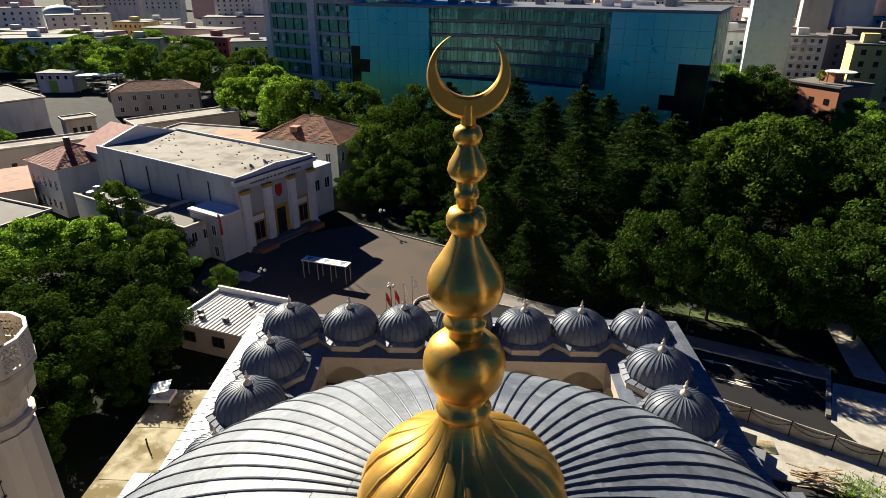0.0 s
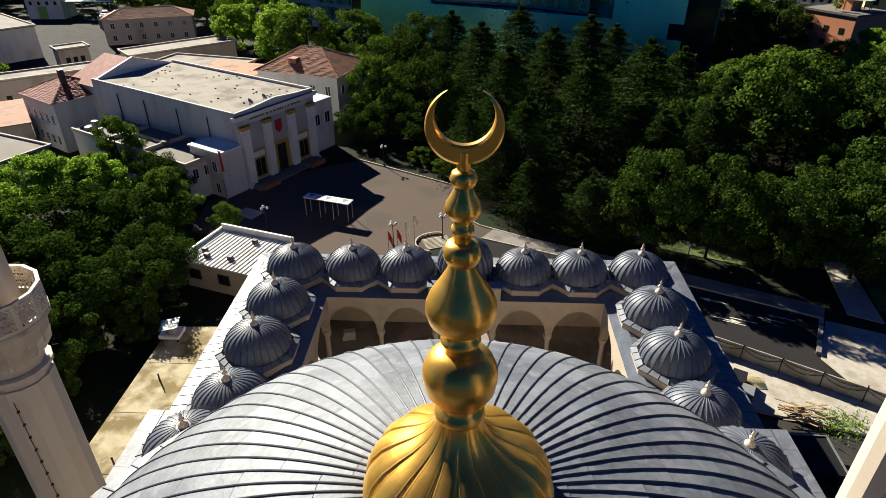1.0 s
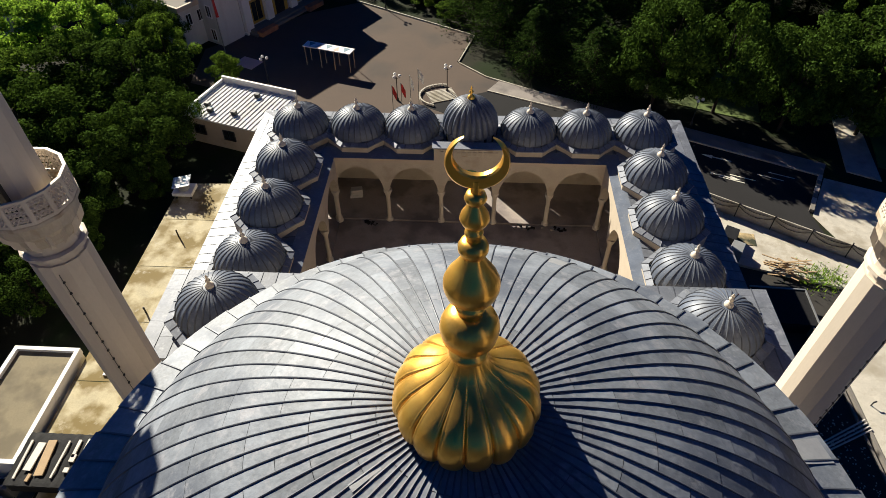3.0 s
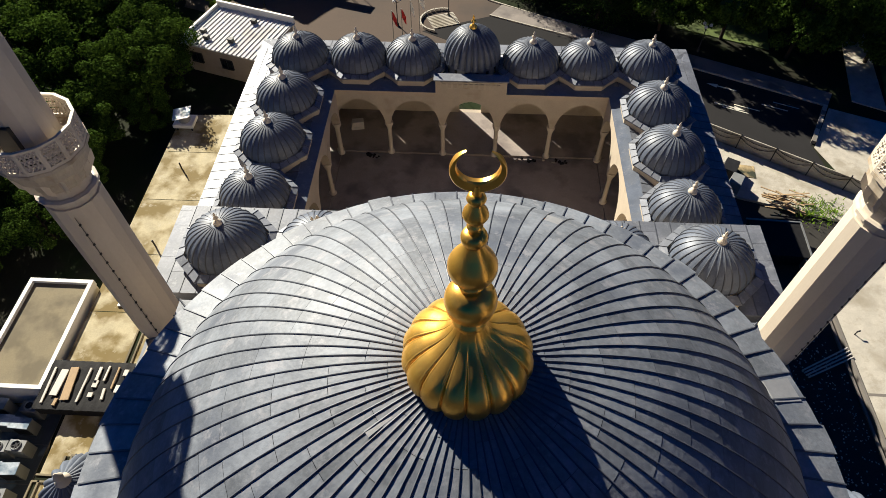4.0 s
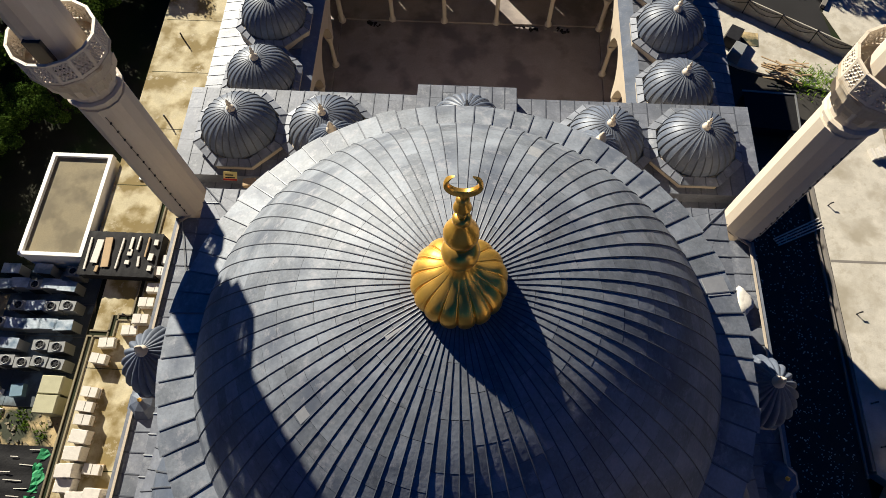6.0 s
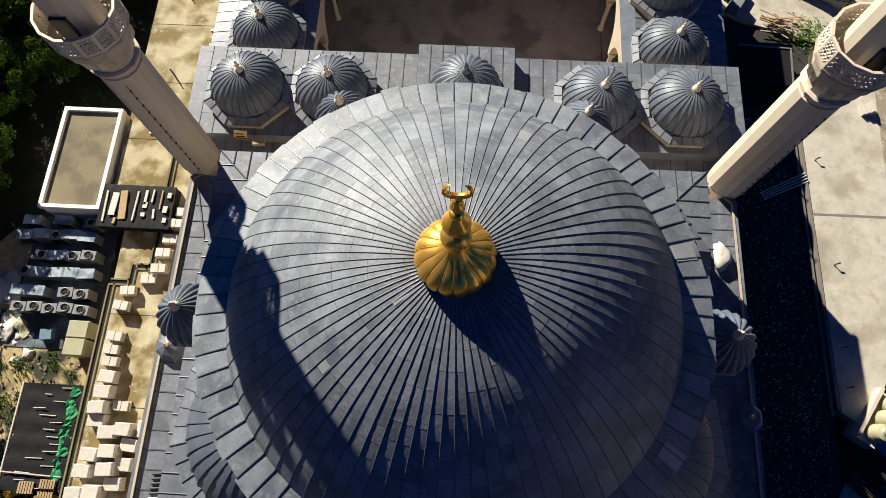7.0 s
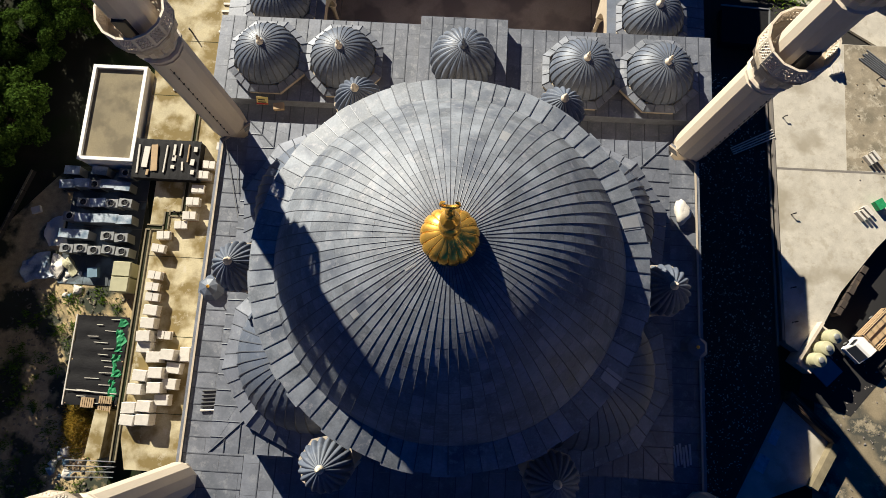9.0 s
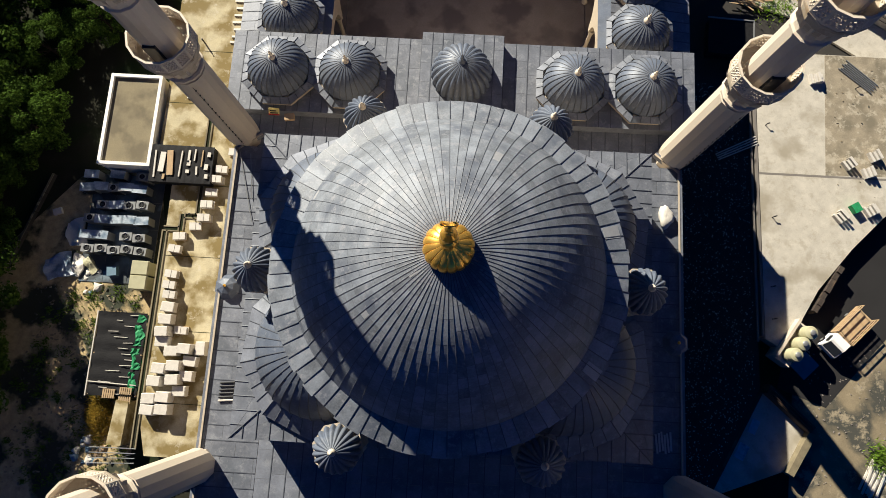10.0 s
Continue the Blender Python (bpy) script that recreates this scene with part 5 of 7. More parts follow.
for x, y in ((4.4, 1.6), (7.2, 1.7)):
    d = Shape().lathe([(0.05, 0), (0.35, 0.1), (0.5, 0.28)], 14).moved(pose(x, y, FH + 0.7, 50, 0, 30))
    part("satellite_dish", d.tube([(x, y, FH), (x, y, FH + 0.75)], 0.04, 5), GREYMETAL, theatre)
bk = Shape().add([(0, FD - 0.4, FH), (FW, FD - 0.4, FH), (FW / 2, FD - 0.4, FH + 2.5), (0, FD, FH), (FW, FD, FH), (FW / 2, FD, FH + 2.5)], [(0, 1, 2), (5, 4, 3), (0, 2, 5, 3), (1, 4, 5, 2), (0, 3, 4, 1)])
part("stage_gable", bk, WHITE, theatre, "white rear gable wall")
part("stage_roof", Shape().add([(0, FD, FH - 1), (FW, FD, FH - 1), (FW / 2, FD, FH + 2.2), (0, FD + 8, FH - 1), (FW, FD + 8, FH - 1), (FW / 2, FD + 8, FH + 2.2)], [(0, 2, 5, 3), (1, 4, 5, 2), (3, 5, 4), (0, 3, 4, 1)]), TILE_RED, theatre, "red tile gabled roof")
part("stage_wall", Shape().box(0.2, FD, 0, FW - 0.2, FD + 7.8, FH - 1), PLASTER, theatre)

part("wing_upstand", Shape().box(-7.0, 12.0, 5.66, -0.05, 12.3, 6.2).box(-7.0, 21.0, 5.66, -0.05, 21.3, 6.2).box(-3.6, 12.3, 5.66, -3.3, 21.0, 6.1), BEIGE, theatre)
rng = random.Random(17)
for i in range(9):
    part("wing_unit", Shape().block(rng.uniform(-6.4, -0.9), rng.uniform(4, 30), 5.66, rng.uniform(0.5, 1.2), rng.uniform(0.4, 0.9), rng.uniform(0.4, 1.0), rng.uniform(0, 20)), AC_BODY if i % 2 else ROOF_GREY, theatre)

rear = thing("red_roof_house", "beige house with a red tile roof behind the theatre", "house", pose(-70.5, 98, 0, rz=-33))
part("wall", Shape().box(-4.5, -5, 0, 6.5, 6, 8.6), PLASTER, rear)
hip_roof(rear, -4.5, -5, 6.5, 6, 8.6, 2.6, TILE_RED)
rows_of_windows(rear, -4, 6, -5.02, 1.2, 2, 3.6, 5, 0.9, 1.5)
part("chimney", Shape().box(2, -1, 9, 2.8, -0.2, 12.6), DARKMETAL, rear)
villa = thing("tiled_villa", "pale two-storey villa with an old clay tile hip roof", "house", pose(-30.6, 115.3, 0, rz=-16))
part("wall", Shape().box(-8.4, -6.5, 0, 8.4, 6.5, 9.0), PLASTER, villa)
hip_roof(villa, -8.4, -6.5, 8.4, 6.5, 9.0, 3.6, TILE)
rows_of_windows(villa, -8, 8, -6.52, 1.4, 2, 4.0, 5, 1.0, 1.7)
rows_of_windows(villa, -6, 6, -8.42, 1.4, 2, 4.0, 4, 1.0, 1.7, 90)
part("dormer", Shape().box(-2.6, -4.6, 9.4, -1.0, -2.6, 11.2), TILE, villa)

# sheds and low roofs behind the theatre
SHEDS = ((-70.5, 145, 25, 8, 6.0, 43, ROOF_PALE, BEIGE), (-88, 122.5, 32, 6, 5.4, 38, ROOF_PALE, BEIGE), (-58, 128, 20, 9, 6.2, -14, ROOF_PALE, BEIGE), (-49, 121, 14, 10, 6.6, -14, TILE, BEIGE), (-84, 95.5, 16, 12, 4.5, -54, TILE, BEIGE), (-78, 82, 26, 9, 4.6, -22, ROOF_GREY, PLASTER),
         (-98, 78, 18, 12, 4.0, -20, ROOF_GREY, BEIGE), (-129.9, 161.3, 30, 14, 8, -38.5, ROOF_GREY, PLASTER), (-101, 150, 7, 5, 4.4, 45, ROOF_PALE, BEIGE))
for x, y, w, d, h, t, rm, wm in SHEDS:
    s = thing("low_building", {"pale_bitumen_roof": "low plastered building with a pale flat roof", "grey_flat_roof": "low plastered building with a grey flat roof", "clay_tile": "low beige building under an orange tile roof", "blue_sheet": "white-walled hall with a blue-grey sheet roof"}[rm.name], "building", pose(x, y, 0, rz=t), "low buildings")
    part("wall", Shape().box(-w / 2, -d / 2, 0, w / 2, d / 2, h), wm, s)
    part("roof", Shape().box(-w / 2 - 0.4, -d / 2 - 0.4, h, w / 2 + 0.4, d / 2 + 0.4, h + 0.18), rm, s)
    if rm is not TILE:
        e = Shape()
        for a in ((-w / 2 - 0.4, -d / 2 - 0.4, w / 2 + 0.4, -d / 2 - 0.1), (-w / 2 - 0.4, d / 2 + 0.1, w / 2 + 0.4, d / 2 + 0.4), (-w / 2 - 0.4, -d / 2 - 0.1, -w / 2 - 0.1, d / 2 + 0.1), (w / 2 + 0.1, -d / 2 - 0.1, w / 2 + 0.4, d / 2 + 0.1)):
            e.box(a[0], a[1], h + 0.18, a[2], a[3], h + 0.5)
        part("roof_rim", e, BEIGE, s)
    rows_of_windows(s, -w / 2 + 1, w / 2 - 1, -d / 2 - 0.02, 1.2, max(1, int(h / 3.4)), 3.1, max(3, int(w / 4)), 1.0, 1.3, plain=True)
tv = thing("tiled_house", "beige house with a brown tile roof among sheds", "house", pose(-94.5, 181, 0, rz=20))
part("wall", Shape().box(-12, -5, 0, 12, 5, 7.0), BEIGE, tv)
hip_roof(tv, -12, -5, 12, 5, 7.0, 2.2, TILE)
rows_of_windows(tv, -11.5, 11.5, -5.02, 1.2, 2, 3.3, 6, 1.0, 1.4)

shop = thing("workshop", "white workshop with a lime green door and a flat roof", "workshop", pose(-145, 217, 0, rz=3))
part("wall", Shape().box(-8, -4.5, 0, 4, 4.5, 6.6), PLASTER, shop)
part("roof", Shape().box(-8.4, -4.9, 6.6, 4.4, 4.9, 6.9), ROOF_GREY, shop)
part("green_door", Shape().box(-4.2, -4.6, 0, -1.2, -4.48, 4.2), GREENDOOR, shop, "lime green door")
part("canopy", Shape().box(4.4, -4.4, 5.6, 21.0, 2.0, 5.85), WHITE, shop, "long white carport roof")
for x in (6, 11, 16, 20.5):
    part("post", Shape().tube([(x, -4.2, 0), (x, -4.2, 5.6)], 0.12, 6), GREYMETAL, shop)
rows_of_windows(shop, -7.6, 3.6, -4.52, 4.6, 1, 3.0, 4, 1.0, 1.2, plain=True)
deck = thing("parking_deck", "grey concrete parking deck with a low rail", "car park", pose(-112, 206.5, 0, rz=24))
part("deck", Shape().box(-11, -5, 0, 11, 5, 3.0), ROOF_GREY, deck)
part("rail", Shape().box(-11, -5, 3.0, 11, -4.8, 3.7), GREYMETAL, deck)


def car(x, y, z, turn, mat, label):
    c = thing("parked_car", label, "car", pose(x, y, z, rz=turn), "parked cars")
    body = [(-2.1, 0.35), (-2.1, 0.85), (-1.1, 1.0), (-0.5, 1.45), (1.0, 1.48), (1.8, 1.0), (2.1, 0.9), (2.1, 0.35)]
    v = [(px, sy, pz) for sy in (-0.85, 0.85) for px, pz in body]
    v = [(px, py * (0.82 if pz > 1.2 else 1), pz) for px, py, pz in v]
    part("body", Shape().add(v, [tuple(range(8)), tuple(range(15, 7, -1))] + [(i, i + 8, (i + 1) % 8 + 8, (i + 1) % 8) for i in range(8)]), mat, c)
    part("windscreen", Shape().add([(-1.07, -0.72, 1.05), (-1.07, 0.72, 1.05), (-0.56, 0.66, 1.42), (-0.56, -0.66, 1.42), (-1.05, -0.72, 1.0), (-1.05, 0.72, 1.0), (-0.52, 0.66, 1.38), (-0.52, -0.66, 1.38)], [(0, 3, 2, 1), (4, 5, 6, 7), (0, 1, 5, 4), (2, 3, 7, 6)]), WINDOW, c, "dark windscreen")
    wh = Shape().lathe([(0.3, -0.1), (0.32, -0.06), (0.32, 0.06), (0.3, 0.1)], 12).mesh("wheel", BLACK)
    for px in (-1.35, 1.35):
        for py in (-0.8, 0.8):
            part("wheel", wh, BLACK, c, m=pose(px, py, 0.32, 90))
    return c


for i, (mt, lab) in enumerate(((WHITE, "small white car parked on a deck"), (GREYMETAL, "small grey car parked on a deck"), (WHITE, "small white car parked on a deck"), (WHITE, "small white car parked on a deck"), (DARKMETAL, "small dark car parked on a deck"), (WHITE, "small white car parked on a deck"))):
    u = -9.0 + 3.4 * i
    car(-112 + u * math.cos(radians(24)), 206.5 + u * math.sin(radians(24)), 3.0, 24 + 80, mt, lab)

# glass office block: teal panels, and a recessed, banded, curved front
glass = thing("glass_office", "long teal glass office block with a curved banded front", "office block", pose(-36.1, 189.0, 0, rz=-25.4))
GL, GH = 102.5, 30.3
for nm, x0, y0, x1, y1, h in (("side_block", 0, 0.6, 27.5, 34, GH - 0.4), ("side_block", 77, 0.6, GL, 34, GH - 0.4), ("middle_block", 27.5, 9.5, 77, 34, GH - 0.4), ("podium", 27.5, 0.6, 77, 9.5, 11.0)):
    part(nm, Shape().box(x0, y0, 0, x1, y1, h), GLASSDARK, glass)
part("roof_edge", Shape().box(-0.3, 0, GH - 0.4, GL + 0.3, 34, GH + 0.35), GREYMETAL, glass)
rng = random.Random(4)
for i in range(18):
    w = rng.uniform(1.5, 5)
    part("roof_plant", Shape().block(rng.uniform(5, GL - 5), rng.uniform(6, 28), GH + 0.35, w, rng.uniform(1.5, 3), rng.uniform(0.8, 2.2)), GREYMETAL if i % 3 else WHITE, glass)
pw, ph = 3.4, 3.74
panel = Shape().box(0.03, 0, 0.03, pw - 0.03, 0.5, ph - 0.03).moved(pose(0, 0, 0, -5)).mesh("glass_panel", GLASSWALL)
for c in range(30):
    for r in range(8):
        x = c * pw + 0.2
        if 27.0 < x + pw / 2 < 77.5 and r > 2:
            continue
        if (r <= 4 and x > 94.5) or (r == 2 and 90 < x <= 95) or (r <= 4 and x < 3) or (r == 3 and 3 < x < 7):
            continue
        part("glass_panel", panel, GLASSWALL, glass, m=pose(x, 0, r * ph))
part("dark_recess", Shape().box(94.9, 0.45, 0, 102.3, 0.55, 18.6).box(91.4, 0.45, 7.6, 94.9, 0.55, 11.2), WINDOW, glass, "dark open recess")
part("dark_recess", Shape().box(0.2, 0.45, 0, 3.6, 0.55, 18.6).box(3.6, 0.45, 11.2, 7.0, 0.55, 15.0), WINDOW, glass, "dark open recess")
for r in range(3, 8):
    # each storey bows inwards and is set back from the one above
    dep = 1.2 + (7 - r) * 0.35
    n = 44
    x0, x1 = 27.5, 77.0 - (7 - r) * 1.3

    def bow(u):
        return dep + 3.6 * math.sin(math.pi * u) * 0.9

    for c in range(n):
        u0, u1 = c / n, (c + 1) / n
        xa, xb = x0 + (x1 - x0) * u0, x0 + (x1 - x0) * u1
        p0, p1 = (xa + 0.06, bow(u0)), (xb - 0.06, bow(u1))
        part("curtain_pane", Shape().add([(*p0, r * ph + 0.7), (*p1, r * ph + 0.7), (*p1, (r + 1) * ph - 0.12), (*p0, (r + 1) * ph - 0.12), (p0[0], p0[1] + 0.1, r * ph + 0.7), (p1[0], p1[1] + 0.1, r * ph + 0.7), (p1[0], p1[1] + 0.1, (r + 1) * ph - 0.12), (p0[0], p0[1] + 0.1, (r + 1) * ph - 0.12)], [(0, 1, 2, 3), (5, 4, 7, 6), (4, 0, 3, 7), (1, 5, 6, 2), (3, 2, 6, 7), (4, 5, 1, 0)]), GLASSDARK, glass)
    fl = Shape()
    pts = [(x0 + (x1 - x0) * j / 26, bow(j / 26) - (0.9 if r % 2 == 0 else 0.15)) for j in range(27)] + [(x1, 10), (x0, 10)]
    part("floor_slab", fl.prism(pts, r * ph + 0.12, r * ph + 0.62), GREYMETAL, glass)
tower = thing("office_tower", "dark glass office tower with white vertical strips and pale floor bands", "tower", pose(-69.1, 215, 0, rz=-32))
part("body", Shape().box(0, 0.4, 0, 44, 30, 58), GLASSDARK, tower)
slab = Shape().box(0, -0.15, 0, 44, 0.45, 1.0).mesh("floor_band", PLASTER)
mull = Shape().box(-0.06, 0.1, 0, 0.06, 0.42, 58).mesh("mullion", DARKMETAL)
for i in range(12):
    part("floor_band", slab, PLASTER, tower, m=pose(0, 0, 2.0 + i * 4.7))
for i in range(11):
    part("mullion", mull, DARKMETAL, tower, m=pose(1.0 + 4 * i, 0, 0))
for x, w in ((0.0, 2.8), (20.8, 3.2), (42.0, 2.0)):
    part("white_strip", Shape().box(x, -0.8, 0, x + w, 0.4, 58), WHITE, tower)
ub = Shape().box(-0.7, -0.75, 0, 0.7, -0.15, 1.5).mesh("wall_unit", WHITE)
for x, z in ((6.5, 32.4), (10.0, 32.2), (27.0, 28.0), (34.0, 28.0), (4.2, 18.0), (8.4, 18.2), (27.5, 18.4), (13.0, 8.6)):
    part("wall_unit", ub, WHITE, tower, m=pose(x, 0, z))


def apartment(x, y, w, d, h, turn, mat, cols, label, balconies=False, group="apartment blocks"):
    b = thing("apartment_block", label, "apartment block", pose(x, y, 0, rz=turn), group)
    part("wall", Shape().box(-w / 2, -d / 2, 0, w / 2, d / 2, h), mat, b)
    part("roof_rim", Shape().box(-w / 2 - 0.3, -d / 2 - 0.3, h, w / 2 + 0.3, d / 2 + 0.3, h + 0.5), ROOF_GREY, b)
    part("stair_head", Shape().box(-2, -2, h + 0.5, 2, 2, h + 3), mat, b)
    st = max(2, int(h / 3.2))
    st0 = max(0, st - (4 if group == 'city blocks' else 6))
    rows_of_windows(b, -w / 2 + 0.8, w / 2 - 0.8, -d / 2 - 0.02, 1.2 + 3.2 * st0, st - st0, 3.2, cols, 1.3, 1.5, plain=True)
    if balconies:
        bm = Shape().box(-1.6, -1.1, 0, 1.6, 0, 0.15).box(-1.6, -1.1, 0.15, 1.6, -1.0, 1.0).mesh("balcony", WHITE)
        for s in range(st0, st):
            for c in range(1, cols, 2):
                part("balcony", bm, WHITE, b, m=pose(-w / 2 + 0.8 + (w - 1.6) * (c + 0.5) / cols, -d / 2, 0.5 + 3.2 * s))
    return b


apartment(107, 231, 13.6, 11, 70, -18, WHITE, 0, "tall plain white tower block")
apartment(101, 249, 19, 12, 18.6, -12, PLASTER, 5, "white apartment block with small balconies", True)
apartment(106, 300, 26, 14, 27, -16, BEIGE, 6, "beige apartment block with small windows")
apartment(133, 258, 16, 12, 16.2, -16, PLASTER, 5, "white apartment block with balconies", True)
apartment(152, 268, 12, 12, 15.6, -16, ROOF_GREY, 1, "dark grey apartment block")
apartment(161, 307, 12, 12, 60, -20, BEIGE, 2, "tall beige apartment block")
apartment(178, 312, 20, 14, 62, -20, PLASTER, 6, "tall white apartment block with balconies", True)
apartment(203, 322, 26, 14, 62, -22, PINK, 7, "tall brick-pink apartment block", True)
apartment(232, 330, 22, 16, 58, -24, BEIGE, 5, "tall beige apartment block", True)
apartment(176, 276, 26, 14, 17.5, -20, ROOF_GREY, 8, "low grey apartment block")
apartment(116, 186, 9, 10, 19.8, -18, YELLOW, 2, "yellow stuccoed house with a stair tower")
apartment(126, 184, 12, 11, 13.5, -18, YELLOW, 3, "yellow stuccoed low house")
apartment(95.5, 164, 14, 13, 12.0, -62, ORANGE, 3, "orange three-storey house with a roof terrace")
kiosk = thing("roof_pavilion", "round roof pavilion with a pale canopy on the orange house", "pavilion", pose(97, 163, 12.5))
part("canopy", Shape().lathe([(3.6, 2.5), (3.7, 2.7), (0.3, 3.1)], 14), WHITE, kiosk)
for i in range(8):
    part("post", Shape().tube([(3.2 * math.cos(i * 0.785), 3.2 * math.sin(i * 0.785), 0), (3.2 * math.cos(i * 0.785), 3.2 * math.sin(i * 0.785), 2.55)], 0.08, 5), DARKMETAL, kiosk)
tree(91, 161, 3.4, "b", 0, 0.7, "small bright green tree in a roof garden").location.z = 12.4
# public buildings beyond the trees
apartment(-206, 336, 40, 14, 11.2, -18, PINK, 12, "cream-pink public building with rows of windows")
apartment(-151, 342, 54, 16, 12.4, -16, PINK, 15, "pink public building with rows of windows")
apartment(-123, 306, 22, 14, 11.2, -16, RED_WALL, 8, "dark red low public building")
apartment(-198, 374, 23, 12, 13.6, -16, YELLOW, 6, "ochre yellow public building")
apartment(-256, 352, 34, 14, 10.5, -20, PLASTER, 9, "white public building with rows of windows")

rng = random.Random(11)
# pale wall colours stand in for the haze that lightens distant blocks
CITY = ((PINK, "pink plastered city block"), (BEIGE, "beige plastered city block"), (PLASTER, "white plastered city block"), (WHITE, "bright white city block"), (PLASTER, "white plastered city block"))
for D, n, low, high in ((330, 13, 8, 14), (400, 14, 9, 16), (480, 15, 10, 22), (580, 16, 12, 30), (700, 18, 14, 42), (860, 20, 16, 55)):
    for i in range(n):
        u = -0.66 + 1.32 * (i + rng.uniform(0.15, 0.85)) / n
        d = D * rng.uniform(0.92, 1.08)
        x, y = d * math.sin(u), d * math.cos(u)
        if -0.3 < u < 0.32 and D < 480:
            continue
        h = rng.uniform(low, high) * (1.0 if u < -0.12 else 1.5)
        mt, lab = rng.choice(CITY)
        apartment(x, y, rng.uniform(20, 44), rng.uniform(11, 18), h, -math.degrees(u) * 0.7 + rng.uniform(-16, 16), mt, 6, lab, False, "city blocks")
dm = thing("blue_dome_hall", "distant hall under a blue dome", "hall", pose(-272, 420, 0))
part("wall", Shape().lathe([(14, 0), (14, 12.5), (12.4, 12.6), (12.4, 13.8)], 24), PLASTER, dm)
part("dome", Shape().lathe([(11.8, 13.8), (11.0, 16.4), (8.4, 19.2), (4.4, 20.8), (0.2, 21.3)], 32), BLUE, dm, "blue dome", smooth=50)

# ---- plaza and street furniture ----
annex = thing("annex", "cream annex with a white ribbed sheet roof", "annex", pose(-26.3, 53.7, 0, rz=-18))
part("wall", Shape().box(-4.0, -3.5, 0, 5.4, 3.6, 3.3), STONE, annex)
part("roof", Shape().box(-4.2, -3.7, 3.3, 5.6, 3.8, 3.45), PLASTER, annex, "white sheet roof")
rm = Shape().box(-0.05, -3.7, 3.45, 0.05, 3.8, 3.53).mesh("roof_rib", PLASTER)
for i in range(19):
    part("roof_rib", rm, WHITE, annex, m=pose(-4.0 + 0.52 * i, 0, 0))
part("parapet", Shape().box(-4.3, 3.7, 3.3, 5.6, 3.95, 4.2).box(-4.45, -3.7, 3.3, -4.2, 3.95, 3.8), WHITE, annex)
for x in (-2.6, 1.2):
    window(annex, x, -3.52, 1.4, 1.3, 1.0, 0, DARKMETAL)
for x, y in ((-3.0, -1.5), (-2.0, -2.4), (0.8, -2.0), (1.2, 2.0)):
    part("roof_unit", Shape().box(x, y, 3.5, x + 0.55, y + 0.45, 3.95), DARKMETAL, annex)

canopy = thing("event_canopy", "white printed canopy on timber legs in the forecourt", "canopy", pose(-18.7, 69.0, 0, rz=-17))
part("top", Shape().box(-3.4, -0.75, 2.62, 3.4, 0.75, 2.74), WHITE, canopy)
for i in range(5):
    part("print_patch", Shape().prism([(-0.5, -0.55), (0.5, -0.55), (0.0, 0.5)] if i % 2 else [(-0.5, 0.55), (0.0, -0.5), (0.5, 0.55)], 2.744, 2.75), PINK if i % 2 else BLUE, canopy, m=pose(-2.5 + 1.25 * i, 0, 0))
for x in (-3.2, -1.0, 1.0, 3.2):
    for y in (-0.65, 0.65):
        part("leg", Shape().tube([(x, y, 0.03), (x, y, 2.62)], 0.06, 6), WOOD, canopy)
carpet = solid("carpet", Shape().box(-1.6, -1.2, 0.03, 1.6, 1.2, 0.06), PINK, "small red patterned mat with a white edge on the forecourt", "mat", m=pose(-30.0, 69.4, 0, rz=-25))


def street_lamp(x, y, h=3.6):
    l = thing("street_lamp", "dark post lamp with round white globes", "street lamp", pose(x, y, 0), "street lamps")
    part("post", Shape().lathe([(0.16, 0), (0.16, 0.3), (0.06, 0.5), (0.05, h - 0.4)], 10), DARKMETAL, l, smooth=40)
    for i in range(3):
        a = 2.1 * i
        part("arm", Shape().tube([(0, 0, h - 0.6), (0.4 * math.cos(a), 0.4 * math.sin(a), h - 0.45)], 0.03, 5), DARKMETAL, l)
        part("globe", Shape().lathe([(0.02, -0.2), (0.15, -0.13), (0.2, 0), (0.15, 0.13), (0.02, 0.2)], 12).moved(pose(0.42 * math.cos(a), 0.42 * math.sin(a), h - 0.22)), WHITE, l, "white glass globe", smooth=60)
    return l


for x, y in ((-13.5, 86.9), (-26.0, 64.6), (-3.0, 63.4), (25.8, 57.3), (-9.0, 61.0), (-12, 100)):
    street_lamp(x, y)
for x, z, mt, lab, dx in ((-8.6, 6.2, RED, "red flag on a tall pole", 0.9), (-7.6, 6.5, RED, "red flag on a tall pole", 0.9), (-6.6, 7.4, WHITE, "white flag on a tall pole", 0.7), (-5.7, 8.2, WHITE, "white flag on a tall pole", 1.1)):
    fp = thing("flagpole", lab, "flag", pose(x, 54, 0), "flags")
    part("pole", Shape().tube([(0, 0, 0), (0, 0, z)], 0.04, 6), GREYMETAL, fp)
    fl = Shape()
    n = 6
    v = []
    for i in range(n + 1):
        u = i / n
        for k, dz in enumerate((-0.1, -1.1)):
            v.append((dx * u * 0.55, 0.14 * math.sin(u * 5 + k), z + dz - u * 0.75))
            v.append((dx * u * 0.55, 0.14 * math.sin(u * 5 + k) + 0.015, z + dz - u * 0.75))
    f = []
    for i in range(n):
        a = i * 4
        f += [(a, a + 2, a + 6, a + 4), (a + 1, a + 5, a + 7, a + 3), (a, a + 4, a + 5, a + 1), (a + 2, a + 3, a + 7, a + 6)]
    part("cloth", fl.add(v, f), mt, fp)
tfl = thing("flagpole", "dark red flag hanging on a pole before the theatre", "flag", pose(-33.5, 71.2, 0), "flags")
